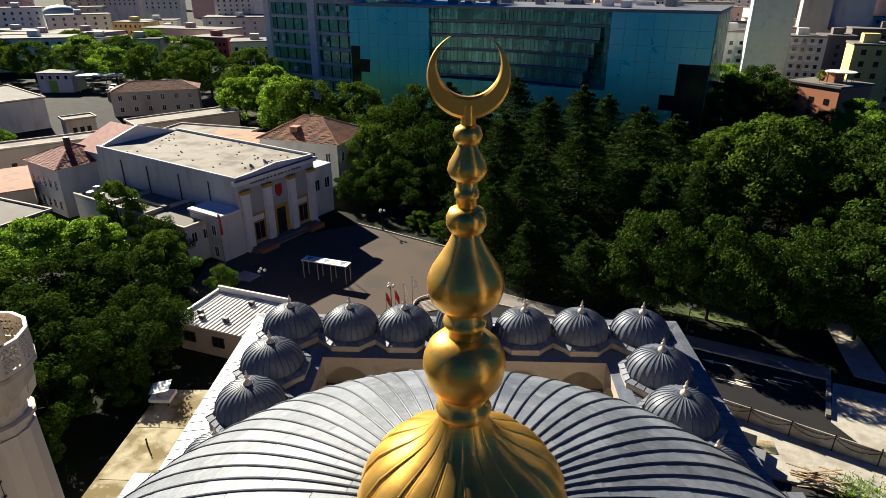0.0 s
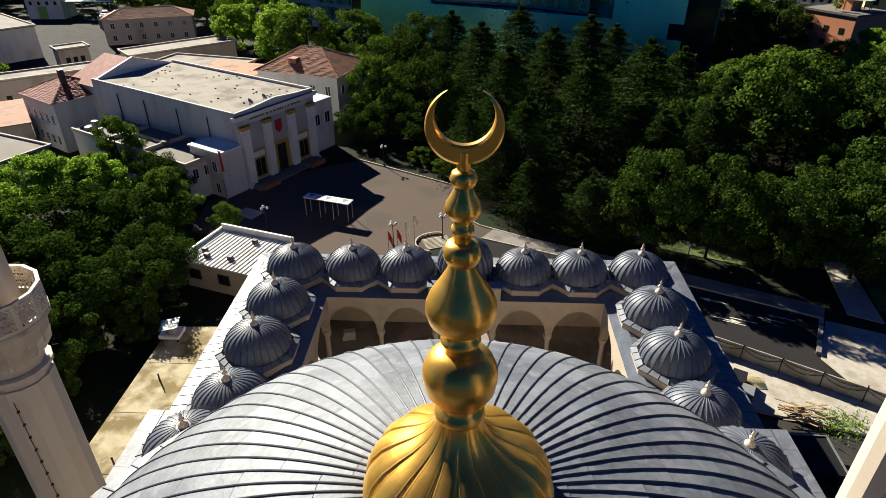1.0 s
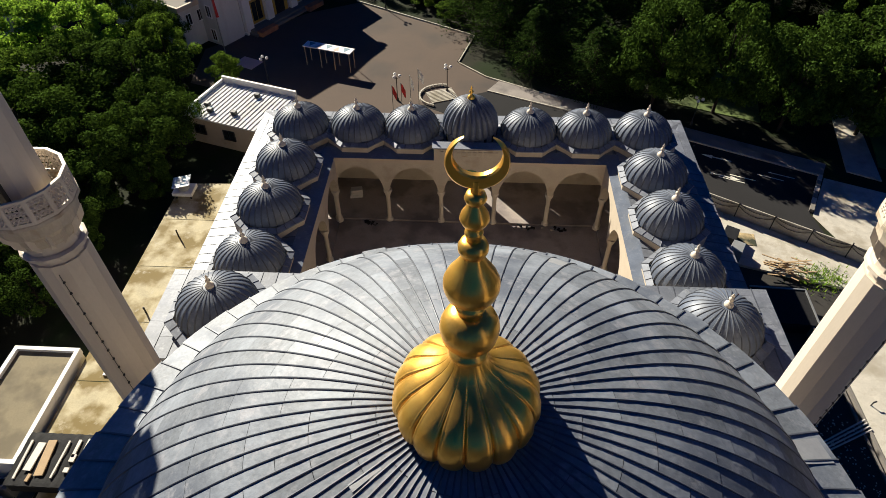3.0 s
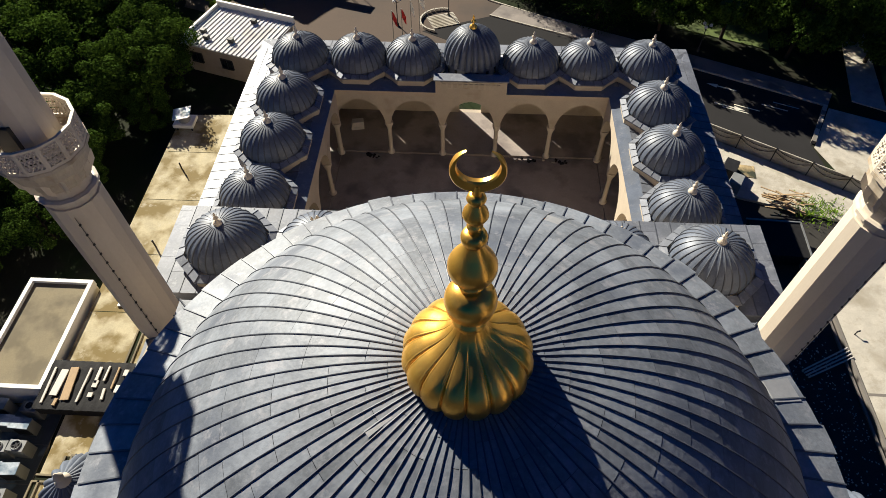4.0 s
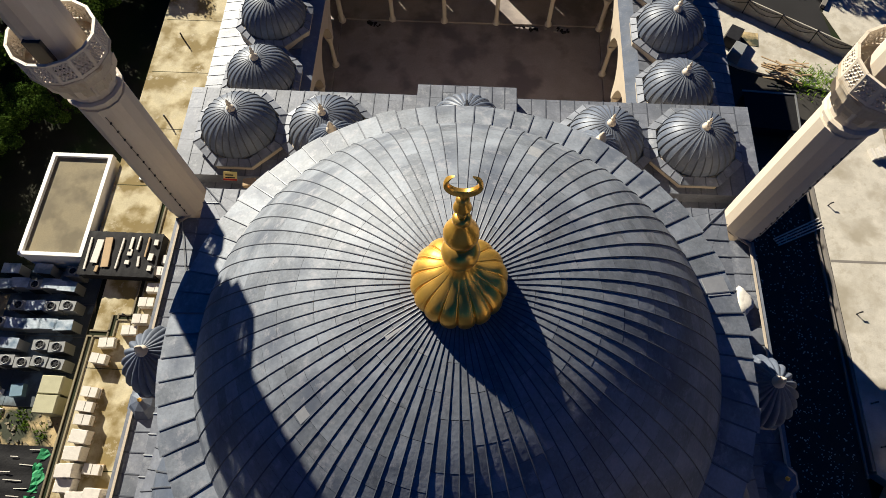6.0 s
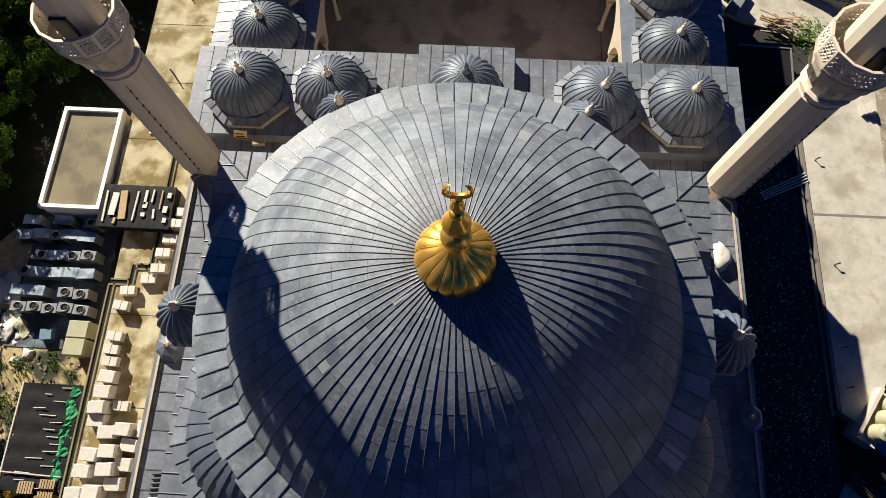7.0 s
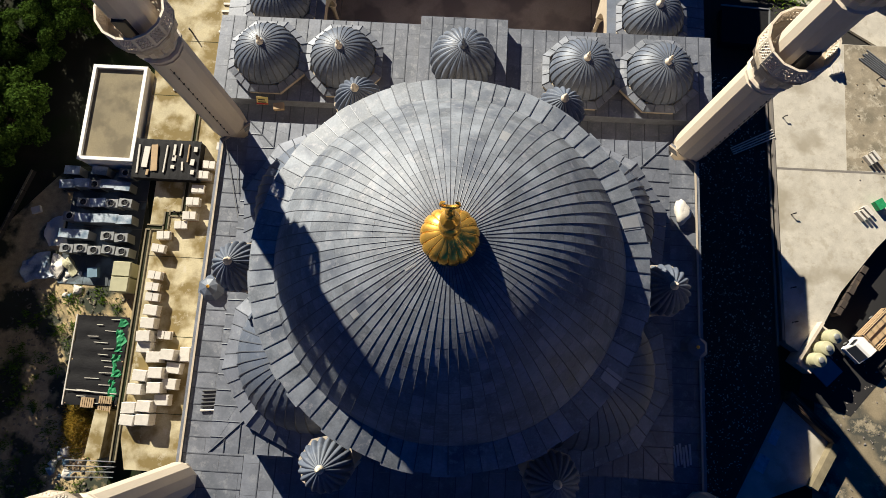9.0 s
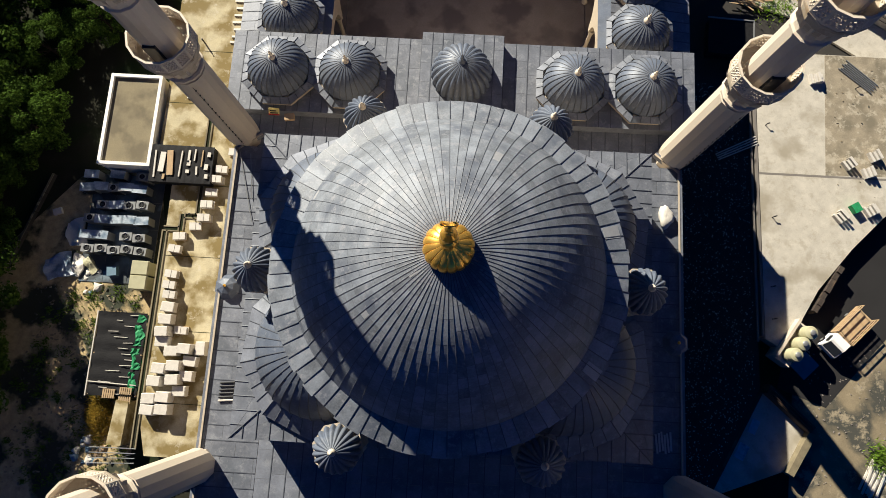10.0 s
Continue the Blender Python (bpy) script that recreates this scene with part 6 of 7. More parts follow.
part("pole", Shape().tube([(0, 0, 0), (0, 0, 8.6)], 0.05, 6), GREYMETAL, tfl)
part("cloth", Shape().prism([(0, -0.02), (0.2, 0.0), (0.38, 0.1), (0.38, 0.12), (0.2, 0.04), (0, 0.02)], 5.4, 8.4, 0.7), RED, tfl)
for pts, nm in (([(-18.3, 89.6), (0.2, 78.6), (-1.8, 70.8)], "kerb"), ([(-1.7, 70.6), (1.9, 67.1), (10.8, 62.4)], "kerb"), ([(2.0, 63.7), (24.5, 54.15), (37.3, 48.1)], "kerb")):
    k = Shape()
    for a, b in zip(pts, pts[1:]):
        d = Vector(b) - Vector(a)
        n = max(1, int(d.length / 1.0))
        for i in range(n):
            p = Vector(a) + d * ((i + 0.5) / n)
            k.block(p.x, p.y, 0, d.length / n - 0.02, 0.16, 0.17, math.degrees(math.atan2(d.y, d.x)))
    solid(nm, k, SLAB, "pale kerb stones along the asphalt", "kerb", kind="structure")
ra = math.degrees(math.atan2(-4.0, 9.8))


def road_mark(x, y, w, d, turn, name="road_line"):
    return solid(name, Shape().block(x, y, 0.052, w, d, 0.006, turn), LINE, "worn white line painted on the road", "road marking", "road lines")


RD = Vector((0.915, -0.403))
for s in (3.0, 6.6):
    for k, off in ((0, 0.0), (1, 0.1)):
        p = Vector((24.4, 47.2)) + Vector((0.403, 0.915)) * (1.2 + 2.2 * (s > 5) + k * 0.9) + RD * (s + k)
        road_mark(p.x, p.y, 2.6, 0.12, ra)
for (x, y), flip in (((27.0, 50.9), 1), ((27.2, 47.6), -1)):
    ar = Shape().prism([(-1.6, -0.09), (0.4, -0.09), (0.4, -0.32), (1.5, 0), (0.4, 0.32), (0.4, 0.09), (-1.6, 0.09)], 0.052, 0.058)
    solid("road_arrow", ar, LINE, "worn white arrow painted on the road", "road marking", "road arrows", m=pose(x, y, 0, rz=ra + (180 if flip > 0 else 0)))
bar = thing("road_barrier", "low white and dark barrier across the road end", "barrier", pose(35.5, 45.1, 0, rz=62))
for i in range(6):
    part("block", Shape().box(-3.2 + i * 1.08, -0.2, 0.05, -2.2 + i * 1.08, 0.2, 0.4), SLAB if i % 2 else ROOF_GREY, bar)

# site fence with sagging cables
fence = thing("site_fence", "pale panel fence with dark posts and loose cables", "fence")
A, B = Vector((20.5, 44.6)), Vector((37.5, 34.2))
n = 6
for i in range(n + 5):
    p, q = A + (B - A) * (i / n), A + (B - A) * ((i + 1) / n)
    c, a = (p + q) / 2, math.degrees(math.atan2((q - p).y, (q - p).x))
    part("panel", Shape().block(c.x, c.y, 0.05, (q - p).length - 0.1, 0.1, 1.75, a), SLAB, fence)
    part("post", Shape().block(p.x, p.y, 0.05, 0.1, 0.16, 1.95, a), DARKMETAL, fence)
    for z, sag in ((1.85, 0.35), (1.6, 0.6)):
        off = Vector((-(q - p).y, (q - p).x)).normalized() * -0.12
        part("cable", Shape().tube([(p.x + off.x + (q - p).x * u, p.y + off.y + (q - p).y * u, z - sag * 4 * u * (1 - u)) for u in (0, 0.2, 0.4, 0.6, 0.8, 1.0)], 0.025, 5), BLACK, fence)

# slatted pit cover inside a curved planting kerb on the forecourt
pit = thing("slatted_cover", "pale slatted cover in a curved kerb bed by the flags", "cover", pose(-3.6, 62.3, 0.03, rz=22))
for i in range(9):
    part("slat", Shape().box(-1.7, -1.3 + i * 0.3, 0, 1.7, -1.13 + i * 0.3, 0.12), SLAB, pit)
for i in range(14):
    a = radians(60 + 13 * i)
    part("kerb_stone", Shape().block(-0.2 + 2.6 * math.cos(a), 2.4 * math.sin(a), 0, 0.5, 0.18, 0.3, math.degrees(a) + 90), SLAB, pit)


# ---- west terrace and yard: stacked stone, plant and shelters ----
def pallet_stack(x, y, w, d, h, turn, style):
    lab = {"wrap": "white plastic-wrapped stack of cut stone on a pallet", "open": "open stack of pale cut stone slabs on a pallet"}[style]
    s = thing("stone_pallet", lab, "pallet", pose(x, y, 2.2, rz=turn), "stone pallets")
    pl = Shape()
    for i in range(3):
        pl.box(-w / 2, -d / 2 + i * (d - 0.1) / 2, 0, w / 2, -d / 2 + i * (d - 0.1) / 2 + 0.1, 0.1)
    part("pallet", pl, WOOD, s, "wooden pallet")
    rng = random.Random(int(x * 100 + y * 37))
    if style == "wrap":
        n = 10
        v, f = [], []
        for k, (z, sc) in enumerate(((0.1, 1.0), (h * 0.5, 1.03), (h * 0.92, 1.0), (h, 0.9))):
            for i in range(n * 4):
                e, u = divmod(i, n)
                u = u / n
                px, py = ((-1 + 2 * u, -1), (1, -1 + 2 * u), (1 - 2 * u, 1), (-1, 1 - 2 * u))[e]
                j = 1 + rng.uniform(-0.035, 0.03)
                v.append((px * w / 2 * sc * j, py * d / 2 * sc * j, z + rng.uniform(-0.03, 0.03) * (0 < k < 3)))
        m = n * 4
        for k in range(3):
            f += [(k * m + i, k * m + (i + 1) % m, (k + 1) * m + (i + 1) % m, (k + 1) * m + i) for i in range(m)]
        f.append(tuple(range(3 * m, 4 * m)))
        part("wrapping", Shape().add(v, f), WRAP, s)
    else:
        k = 0.1
        while k < h:
            t = rng.uniform(0.12, 0.2)
            c = rng.uniform(-0.08, 0.08)
            part("stone_slab", Shape().box(-w / 2 * 0.95 + c, -d / 2 * 0.9, k + 0.01, w * 0.02 + c, d / 2 * 0.9, k + t).box(w * 0.05 + c, -d / 2 * 0.92, k + 0.01, w / 2 * 0.95 + c, d / 2 * 0.85, k + t - 0.02), WRAP, s)
            k += t
    return s


for i, (x, y) in enumerate(((-20.0, 24.9), (-20.6, 23.4), (-20.7, 22.0), (-20.9, 13.7), (-21.9, 11.9), (-22.2, 10.9), (-22.6, 9.7), (-22.8, 8.5), (-22.9, 7.2), (-23.7, 6.4), (-25.0, 5.4), (-25.2, 4.2), (-25.2, 1.9), (-25.3, 0.9), (-25.1, 0.0), (-23.7, -3.1))):
    pallet_stack(x, y, 1.15, 0.75, 0.5 + 0.3 * (i * 7 % 3) / 2, (i * 23) % 11 - 5, "open")
for i, (x, y) in enumerate(((-25.0, -1.1), (-25.0, -2.2), (-25.1, -3.3), (-25.1, -4.2), (-24.1, -4.95), (-22.9, -4.7), (-21.6, -4.6), (-25.0, -6.5), (-23.65, -6.2), (-22.4, -5.75), (-25.25, -7.6), (-23.6, -7.4), (-22.55, -7.05), (-25.5, -9.1), (-24.2, -8.9), (-23.0, -8.35), (-25.5, -10.05), (-24.15, -9.95))):
    pallet_stack(x, y, 1.2, 0.88, 0.85 + 0.2 * (i % 3), (i * 31) % 9 - 4 + (90 if i == 6 else 0), "wrap")

planks = thing("plank_stack", "loose pale planks laid on the terrace", "planks", pose(-21.6, 27.4, 2.2))
for i in range(7):
    part("plank", Shape().block(0.1 * (i % 3), -2.4 + i * 0.75, 0, 2.6, 0.2, 0.14, (i * 17) % 9 - 4), WRAP, planks)
# channel in the terrace slab
ch = Shape()
lip = Shape()
for a in ((-26.75, 6.0, -25.3, 6.3), (-25.3, 6.0, -25.0, 7.6), (-25.0, 7.3, -23.6, 7.6), (-23.9, 7.6, -23.6, 17.0), (-26.75, -13.5, -26.45, 6.0), (-21.2, 17.5, -20.9, 40.8)):
    ch.box(a[0], a[1], 2.2, a[2], a[3], 2.212)
    if a[3] - a[1] > a[2] - a[0]:
        lip.box(a[0] - 0.12, a[1], 2.2, a[0], a[3], 2.3).box(a[2], a[1], 2.2, a[2] + 0.12, a[3], 2.3)
    else:
        lip.box(a[0], a[1] - 0.12, 2.2, a[2], a[1], 2.3).box(a[0], a[3], 2.2, a[2], a[3] + 0.12, 2.3)
solid("channel_lip", lip, TAN, "stained concrete lip of the drain channel", "kerb", kind="structure")
solid("drain_channel", ch, EARTH, "dark drain channel in the terrace slab", "drain", kind="structure")
hatch = thing("terrace_hatch", "white framed hatch on the terrace", "hatch", pose(-25.6, 19.5, 2.2))
part("frame", Shape().box(-0.7, -0.5, 0, 0.7, 0.5, 0.15), WHITE, hatch)
part("cover", Shape().box(-0.55, -0.35, 0.15, 0.55, 0.35, 0.18), ROOF_GREY, hatch)
for x, y in ((-25.4, 24.9), (-26.0, 33.8), (-24.3, 7.5), (-19.4, 33.0)):
    post = thing("vent_pipe", "short dark vent pipe on the terrace", "pipe", pose(x, y, 2.2), "vent pipes")
    part("pipe", Shape().tube([(0, 0, 0), (0, 0, 0.75), (0.1, -0.15, 0.85)], 0.07, 8), DARKMETAL, post)
vent = thing("vent_tower", "white vent stand with a tilted metal lid", "vent", pose(-27.3, 39.6, 2.2))
for x in (-0.7, 0.7):
    for y in (-0.6, 0.6):
        part("leg", Shape().box(x - 0.06, y - 0.06, -0.0, x + 0.06, y + 0.06, 0.4), DARKMETAL, vent)
part("tray", Shape().box(-0.95, -0.8, 0.4, 0.95, 0.8, 0.75), WHITE, vent)
part("drum", Shape().lathe([(0.55, 0.75), (0.55, 1.3)], 20), GREYMETAL, vent, smooth=50)
part("lid", Shape().box(-0.85, -0.75, 0, 0.85, 0.75, 0.06).moved(pose(-0.1, 0.1, 1.45, 6, -8, 10)), GREYMETAL, vent, "tilted metal lid")

tarp = thing("tarp_shelter", "black tarpaulin roof weighed down with blocks and boards", "shelter", pose(-25.5, 12.1, 2.2))
v, f = [], []
for i in range(25):
    for j in range(9):
        v.append((-2.9 + 5.8 * i / 24, -1.8 + 3.6 * j / 8, 0.92 + 0.1 * abs(math.cos(i * math.pi / 2.7)) + 0.03 * math.sin(j * 2.1)))
f = [(i * 9 + j, i * 9 + 9 + j, i * 9 + 10 + j, i * 9 + 1 + j) for i in range(24) for j in range(8)]
part("tarpaulin", Shape().add(v, f), BLACK, tarp, smooth=60)
part("frame", Shape().box(-2.85, -1.75, 0, 2.85, 1.75, 0.85), BLACK, tarp)
for x, y, w, d, mt in ((-2.45, -0.1, 0.14, 2.6, WRAP), (-1.8, 0.1, 0.5, 1.9, WRAP), (-1.05, 0.05, 0.55, 2.4, WOOD), (-0.05, 0.0, 0.12, 2.5, WRAP), (0.65, 0.75, 0.2, 1.2, WRAP), (0.7, 0.1, 0.34, 0.5, WRAP), (0.66, -0.7, 0.32, 0.32, WRAP), (1.2, 0.9, 0.12, 1.1, WRAP), (1.5, -0.6, 0.16, 0.8, WRAP), (1.9, 0.6, 0.1, 1.6, WOOD), (2.35, -0.2, 0.34, 0.55, WRAP), (2.45, -1.1, 0.3, 0.4, WRAP), (2.5, 1.0, 0.3, 0.45, WRAP), (-1.5, -1.3, 0.2, 0.5, WOOD)):
    part("weight", Shape().block(x, y, 1.02, w, d, 0.09, 6 * math.sin(x * 5)), mt, tarp)

net = thing("net_shelter", "black netting shelter with timber battens and green mesh edge", "shelter", pose(-29.6, -5.5, 0))
for x in (-2.2, 2.1):
    for y in (-3.6, 0, 3.6):
        part("post", Shape().tube([(x, y, 0), (x, y, 1.45)], 0.06, 6), WOOD, net)
v, f = [], []
rng = random.Random(8)
for i in range(13):
    for j in range(21):
        v.append((-2.3 + 4.5 * i / 12, -3.75 + 7.5 * j / 20, 1.45 + rng.uniform(-0.05, 0.05) + 0.05 * math.sin(j * 1.6)))
f = [(i * 21 + j, i * 21 + 21 + j, i * 21 + 22 + j, i * 21 + 1 + j) for i in range(12) for j in range(20)]
part("netting", Shape().add(v, f), BLACK, net, smooth=60)
for i in range(15):
    part("batten", Shape().block(rng.uniform(-1.2, 1.2), -3.5 + 7 * i / 14, 1.52, rng.uniform(0.5, 1.3), 0.05, 0.05, rng.uniform(-3, 3)), WRAP, net)
part("long_batten", Shape().block(-0.1, -2.6, 1.53, 4.4, 0.08, 0.06, -2), WRAP, net)
part("edge_beam", Shape().box(-2.45, -3.8, 1.3, -2.35, 3.8, 1.5), WRAP, net)
v = []
for i in range(5):
    for j in range(31):
        v.append((1.35 + 0.2 * i + rng.uniform(-0.07, 0.07) + 0.12 * math.sin(j * 0.7), -3.4 + 7.0 * j / 30, 1.6 + rng.uniform(-0.08, 0.1) - 0.06 * i))
f = [(i * 31 + j, i * 31 + 31 + j, i * 31 + 32 + j, i * 31 + 1 + j) for i in range(4) for j in range(30) if j % 9 != 8]
part("green_mesh", Shape().add(v, f), GREENNET, net, "crumpled green mesh")
for x, y in ((-0.2, -3.5), (1.3, -3.3), (1.3, -3.9)):
    pa = part("pallet", Shape().box(x - 0.55, y - 0.4, 1.52, x + 0.55, y - 0.3, 1.62).box(x - 0.55, y + 0.3, 1.52, x + 0.55, y + 0.4, 1.62).box(x - 0.55, y - 0.05, 1.52, x + 0.55, y + 0.05, 1.62), WOOD, net)
    for k in range(6):
        part("board", Shape().box(x - 0.55 + k * 0.19, y - 0.4, 1.62, x - 0.42 + k * 0.19, y + 0.4, 1.65), WOOD, pa)

# outdoor air units in rows
unit = thing("air_unit", "grey outdoor air-conditioning unit with round top fan", "air conditioner", pose(-29.9, 11.2, 0.1), "air units")
part("casing", Shape().box(-0.58, -0.38, 0, 0.58, 0.38, 1.35), AC_BODY, unit)
for x in (-0.45, 0.45):
    part("foot", Shape().box(x - 0.05, -0.42, -0.1, x + 0.05, 0.42, 0.0), DARKMETAL, unit)
part("fan_ring", Shape().lathe([(0.27, 1.35), (0.33, 1.35), (0.35, 1.42), (0.31, 1.45), (0.27, 1.42)], 20, 0.0, 359.8), GREYMETAL, unit, smooth=50)
part("fan_well", Shape().lathe([(0.28, 1.352), (0.05, 1.356)], 20), BLACK, unit)
bl = Shape().box(-0.02, 0.03, 1.37, 0.06, 0.25, 1.385).mesh("blade", DARKMETAL)
for i in range(5):
    part("blade", bl, DARKMETAL, unit, m=rot(72 * i))
part("side_grille", Shape().box(-0.5, -0.395, 0.15, 0.5, -0.382, 1.2), DARKMETAL, unit)
cabin = thing("cabinet_unit", "grey-blue flat-topped outdoor plant unit with side grilles", "air conditioner", pose(-34.8, 11.2, 0.1), "air units")
part("casing", Shape().prism([(-0.66, -0.36), (0.66, -0.36), (0.66, 0.36), (-0.66, 0.36)], 0, 1.3), AC_BODY, cabin)
part("top_sheet", Shape().box(-0.7, -0.4, 1.3, 0.7, 0.4, 1.36), SHEETING, cabin, "pale bluish top sheet")
part("skid", Shape().box(-0.6, -0.38, -0.1, 0.6, 0.38, 0.0), DARKMETAL, cabin)
part("side_grille", Shape().box(-0.55, -0.385, 0.15, 0.55, -0.362, 1.15), DARKMETAL, cabin)
rng = random.Random(2)
for y, x, row in ((11.2, -33.6, "cc o"), (10.0, -35.0, "ccocc"), (8.3, -33.2, "ocoo"), (6.9, -34.3, "occcc"), (5.3, -34.3, "cc oo"), (4.0, -34.0, "ooooo")):
    for c, kind in enumerate(row):
        if kind == " " or (kind, c, y) == ("c", 0, 11.2):
            continue
        copy_thing(unit if kind == "o" else cabin, pose(x + 1.24 * c + rng.uniform(-0.06, 0.06), y + rng.uniform(-0.1, 0.1), 0.1, rz=rng.choice((0, 180)) + rng.uniform(-5, 5)))
pl = thing("unit_plinth", "bluish sheet-covered plinth under the air units", "plinth", pose(-31.75, 6.3, 0))
part("slab", Shape().box(-3.45, -5.3, 0, 3.45, 5.3, 0.06), ROOF_GREY, pl)
for i in range(3):
    for j in range(4):
        part("cover_sheet", Shape().block(-2.3 + 2.3 * i, -3.97 + 2.65 * j, 0.06, 2.26, 2.6, 0.04, 0.4 * math.sin(i * 5 + j)), PLINTH, pl)
for y in (1.0, 2.35):
    bx = thing("plant_cabinet", "cream metal plant cabinet with a sloped lid", "cabinet", pose(-28.5, y, 0), "plant cabinets")
    part("body", Shape().box(-0.75, -0.6, 0, 0.75, 0.6, 2.0), CREAMTANK, bx)
    part("lid", Shape().prism([(-0.82, -0.66), (0.82, -0.66), (0.82, 0.66), (-0.82, 0.66)], 2.0, 2.15, 0.9), CREAMTANK, bx)
rng = random.Random(14)
for x, y, n, nm, lab, mats in ((-31.5, -14.3, 16, "debris_pile", "heap of blue plastic, boards and rubble", (BLUE, WRAP, WOOD)), (-33.5, 1.0, 9, "debris_pile", "heap of pale plastic sheets and boxes", (WRAP, WRAP, BLUE)), (-29.2, -10.8, 10, "dirt_pile", "low heap of dry dirt and weeds", (DIRT, DIRT, GRASS))):
    dp = thing(nm, lab, "debris", pose(x, y, 0.02))
    for i in range(n):
        s = rng.uniform(0.25, 0.9)
        a, b = rng.uniform(-1.6, 1.6), rng.uniform(-1.1, 1.1)
        k = Shape().lathe([(s * 0.55, 0), (s * 0.5, s * 0.18), (s * 0.3, s * 0.32), (s * 0.05, s * 0.36)], 7, fx=lambda an, r, z: r * (1 + 0.3 * math.sin(3 * an + i)))
        part("lump", k.moved(pose(a, b, 0, 0, 0, rng.uniform(0, 360))), mats[i % len(mats)], dp)


def crumpled(w, d, seed, amp=0.12, n=14):
    """A loose sheet with folds, thickened a little."""
    rng = random.Random(seed)
    a, b, c = rng.uniform(2, 4), rng.uniform(2, 4), rng.uniform(0, 6)
    v = []
    for i in range(n + 1):
        for j in range(n + 1):
            x, y = w * (i / n - 0.5), d * (j / n - 0.5)
            edge = 1 + 0.12 * math.sin(3 * math.atan2(y, x) + c)
            v.append((x * edge, y * edge, 0.04 + amp * (1 + math.sin(a * x + 1.3 * math.sin(b * y + c))) + rng.uniform(0, amp * 0.7)))
    k = len(v)
    f = [(i * (n + 1) + j, (i + 1) * (n + 1) + j, (i + 1) * (n + 1) + j + 1, i * (n + 1) + j + 1) for i in range(n) for j in range(n)]
    v += [(x, y, 0.0) for x, y, z in v]
    rim = [i * (n + 1) for i in range(n)] + [n * (n + 1) + j for j in range(n)] + [(n - i) * (n + 1) + n for i in range(n)] + [n - j for j in range(n)]
    f += [(p, rim[(q + 1) % len(rim)], rim[(q + 1) % len(rim)] + k, p + k)[::-1] for q, p in enumerate(rim)]
    return Shape().add(v, f)


for x, y, w, d, turn, mt, lab in ((-37.2, 2.3, 2.6, 2.2, 20, SHEETING, "crumpled pale blue plastic sheeting on the dirt"), (-35.5, 2.4, 1.3, 2.1, -14, WRAP, "crumpled white plastic sheeting on the dirt"), (-36.1, 5.6, 1.7, 2.6, 15, WRAP, "dusty white sheeting over a dirt heap"), (-34.2, 2.6, 0.8, 1.7, 40, CREAMTANK, "cream plastic sheet beside the air units")):
    solid("plastic_sheet", crumpled(w, d, int(x * 10)), mt, lab, "plastic sheet", smooth=50, m=pose(x, y, 0.1 if x > -35 else 0.03, rz=turn))
solid("blue_crate", Shape().block(-31.9, 2.1, 0.1, 0.9, 0.9, 0.5, 8), BLUE, "light blue crate beside the air units", "crate")
solid("concrete_pad", Shape().prism([(-29.3, -13.3), (-28.0, -13.4), (-27.85, -9.6), (-29.0, -9.5)], 0, 1.7), CONCRETE, "stained cream concrete pad beside the terrace", "pad")
mound = Shape()
rng = random.Random(63)
for i in range(2600):
    a, b = rng.gauss(-30.9, 0.75), rng.gauss(-10.9, 1.2)
    z = 0.75 * math.exp(-((a + 30.9) ** 2 / 1.1 + (b + 10.9) ** 2 / 2.6))
    h, w, t = rng.uniform(0.15, 0.45), 0.05, rng.uniform(0, 6.28)
    mound.add([(a - w * math.cos(t), b - w * math.sin(t), z), (a + w * math.cos(t), b + w * math.sin(t), z), (a + rng.gauss(0, 0.16), b + rng.gauss(0, 0.16), z + h)], [(0, 1, 2)])
solid("dry_weeds", mound, STRAW, "mound of dry yellow weeds beside the netting shelter", "weeds", kind="stuff")
scaf = thing("scaffold_tubes", "rusty scaffold tubes lying and standing by the terrace", "scaffolding", pose(-27.6, -14.2, 0))
for i in range(4):
    part("tube", Shape().tube([(-2.6, -0.6 + 0.45 * i, 2.5 + 0.05 * i), (1.4, -0.4 + 0.4 * i, 2.55)], 0.04, 6), GREYMETAL, scaf)
for x in (-1.0, 0.2):
    part("standard", Shape().tube([(x, 0, 0), (x, 0, 3.2)], 0.04, 6), GREYMETAL, scaf)

# ---- things on the lead roofs ----
sign = thing("roof_sign", "small yellow warning sign with dark bars on the roof", "sign", pose(-14.4, 13.55, 12.3))
part("board", Shape().box(-0.42, -0.03, 0.05, 0.42, 0.03, 0.6).moved(pose(0, 0, 0.1, -55)), YELLOW, sign)
part("band", Shape().box(-0.43, -0.045, 0.06, 0.43, -0.031, 0.17).moved(pose(0, 0, 0.1, -55)), RED, sign)
part("bar", Shape().box(-0.3, -0.045, 0.2, 0.3, -0.032, 0.27).box(-0.3, -0.045, 0.36, 0.2, -0.032, 0.43).moved(pose(0, 0, 0.1, -55)), DARKMETAL, sign)
solid("cardboard_box", Shape().block(-13.2, 13.5, 12.25, 0.75, 0.5, 0.3, 8), WOOD, "flattened brown box on the lead roof", "box")
bag = Shape().lathe([(0.45, 0), (0.55, 0.25), (0.5, 0.5), (0.3, 0.65), (0.05, 0.6)], 14, fx=lambda a, r, z: r * (1 + 0.18 * math.sin(3 * a + 4 * z) + 0.1 * math.sin(7 * a)))
bag.v = [(x, y * 1.6, z) for x, y, z in bag.v]
solid("rubble_bag", bag, WRAP, "white builder's bag lying on the lead roof", "bag", smooth=60, m=pose(15.9, 7.1, 12.25))
pp = thing("pipe_bundle", "loose grey pipes on the lead roof", "pipes", pose(-15.5, -7.5, 12.25))
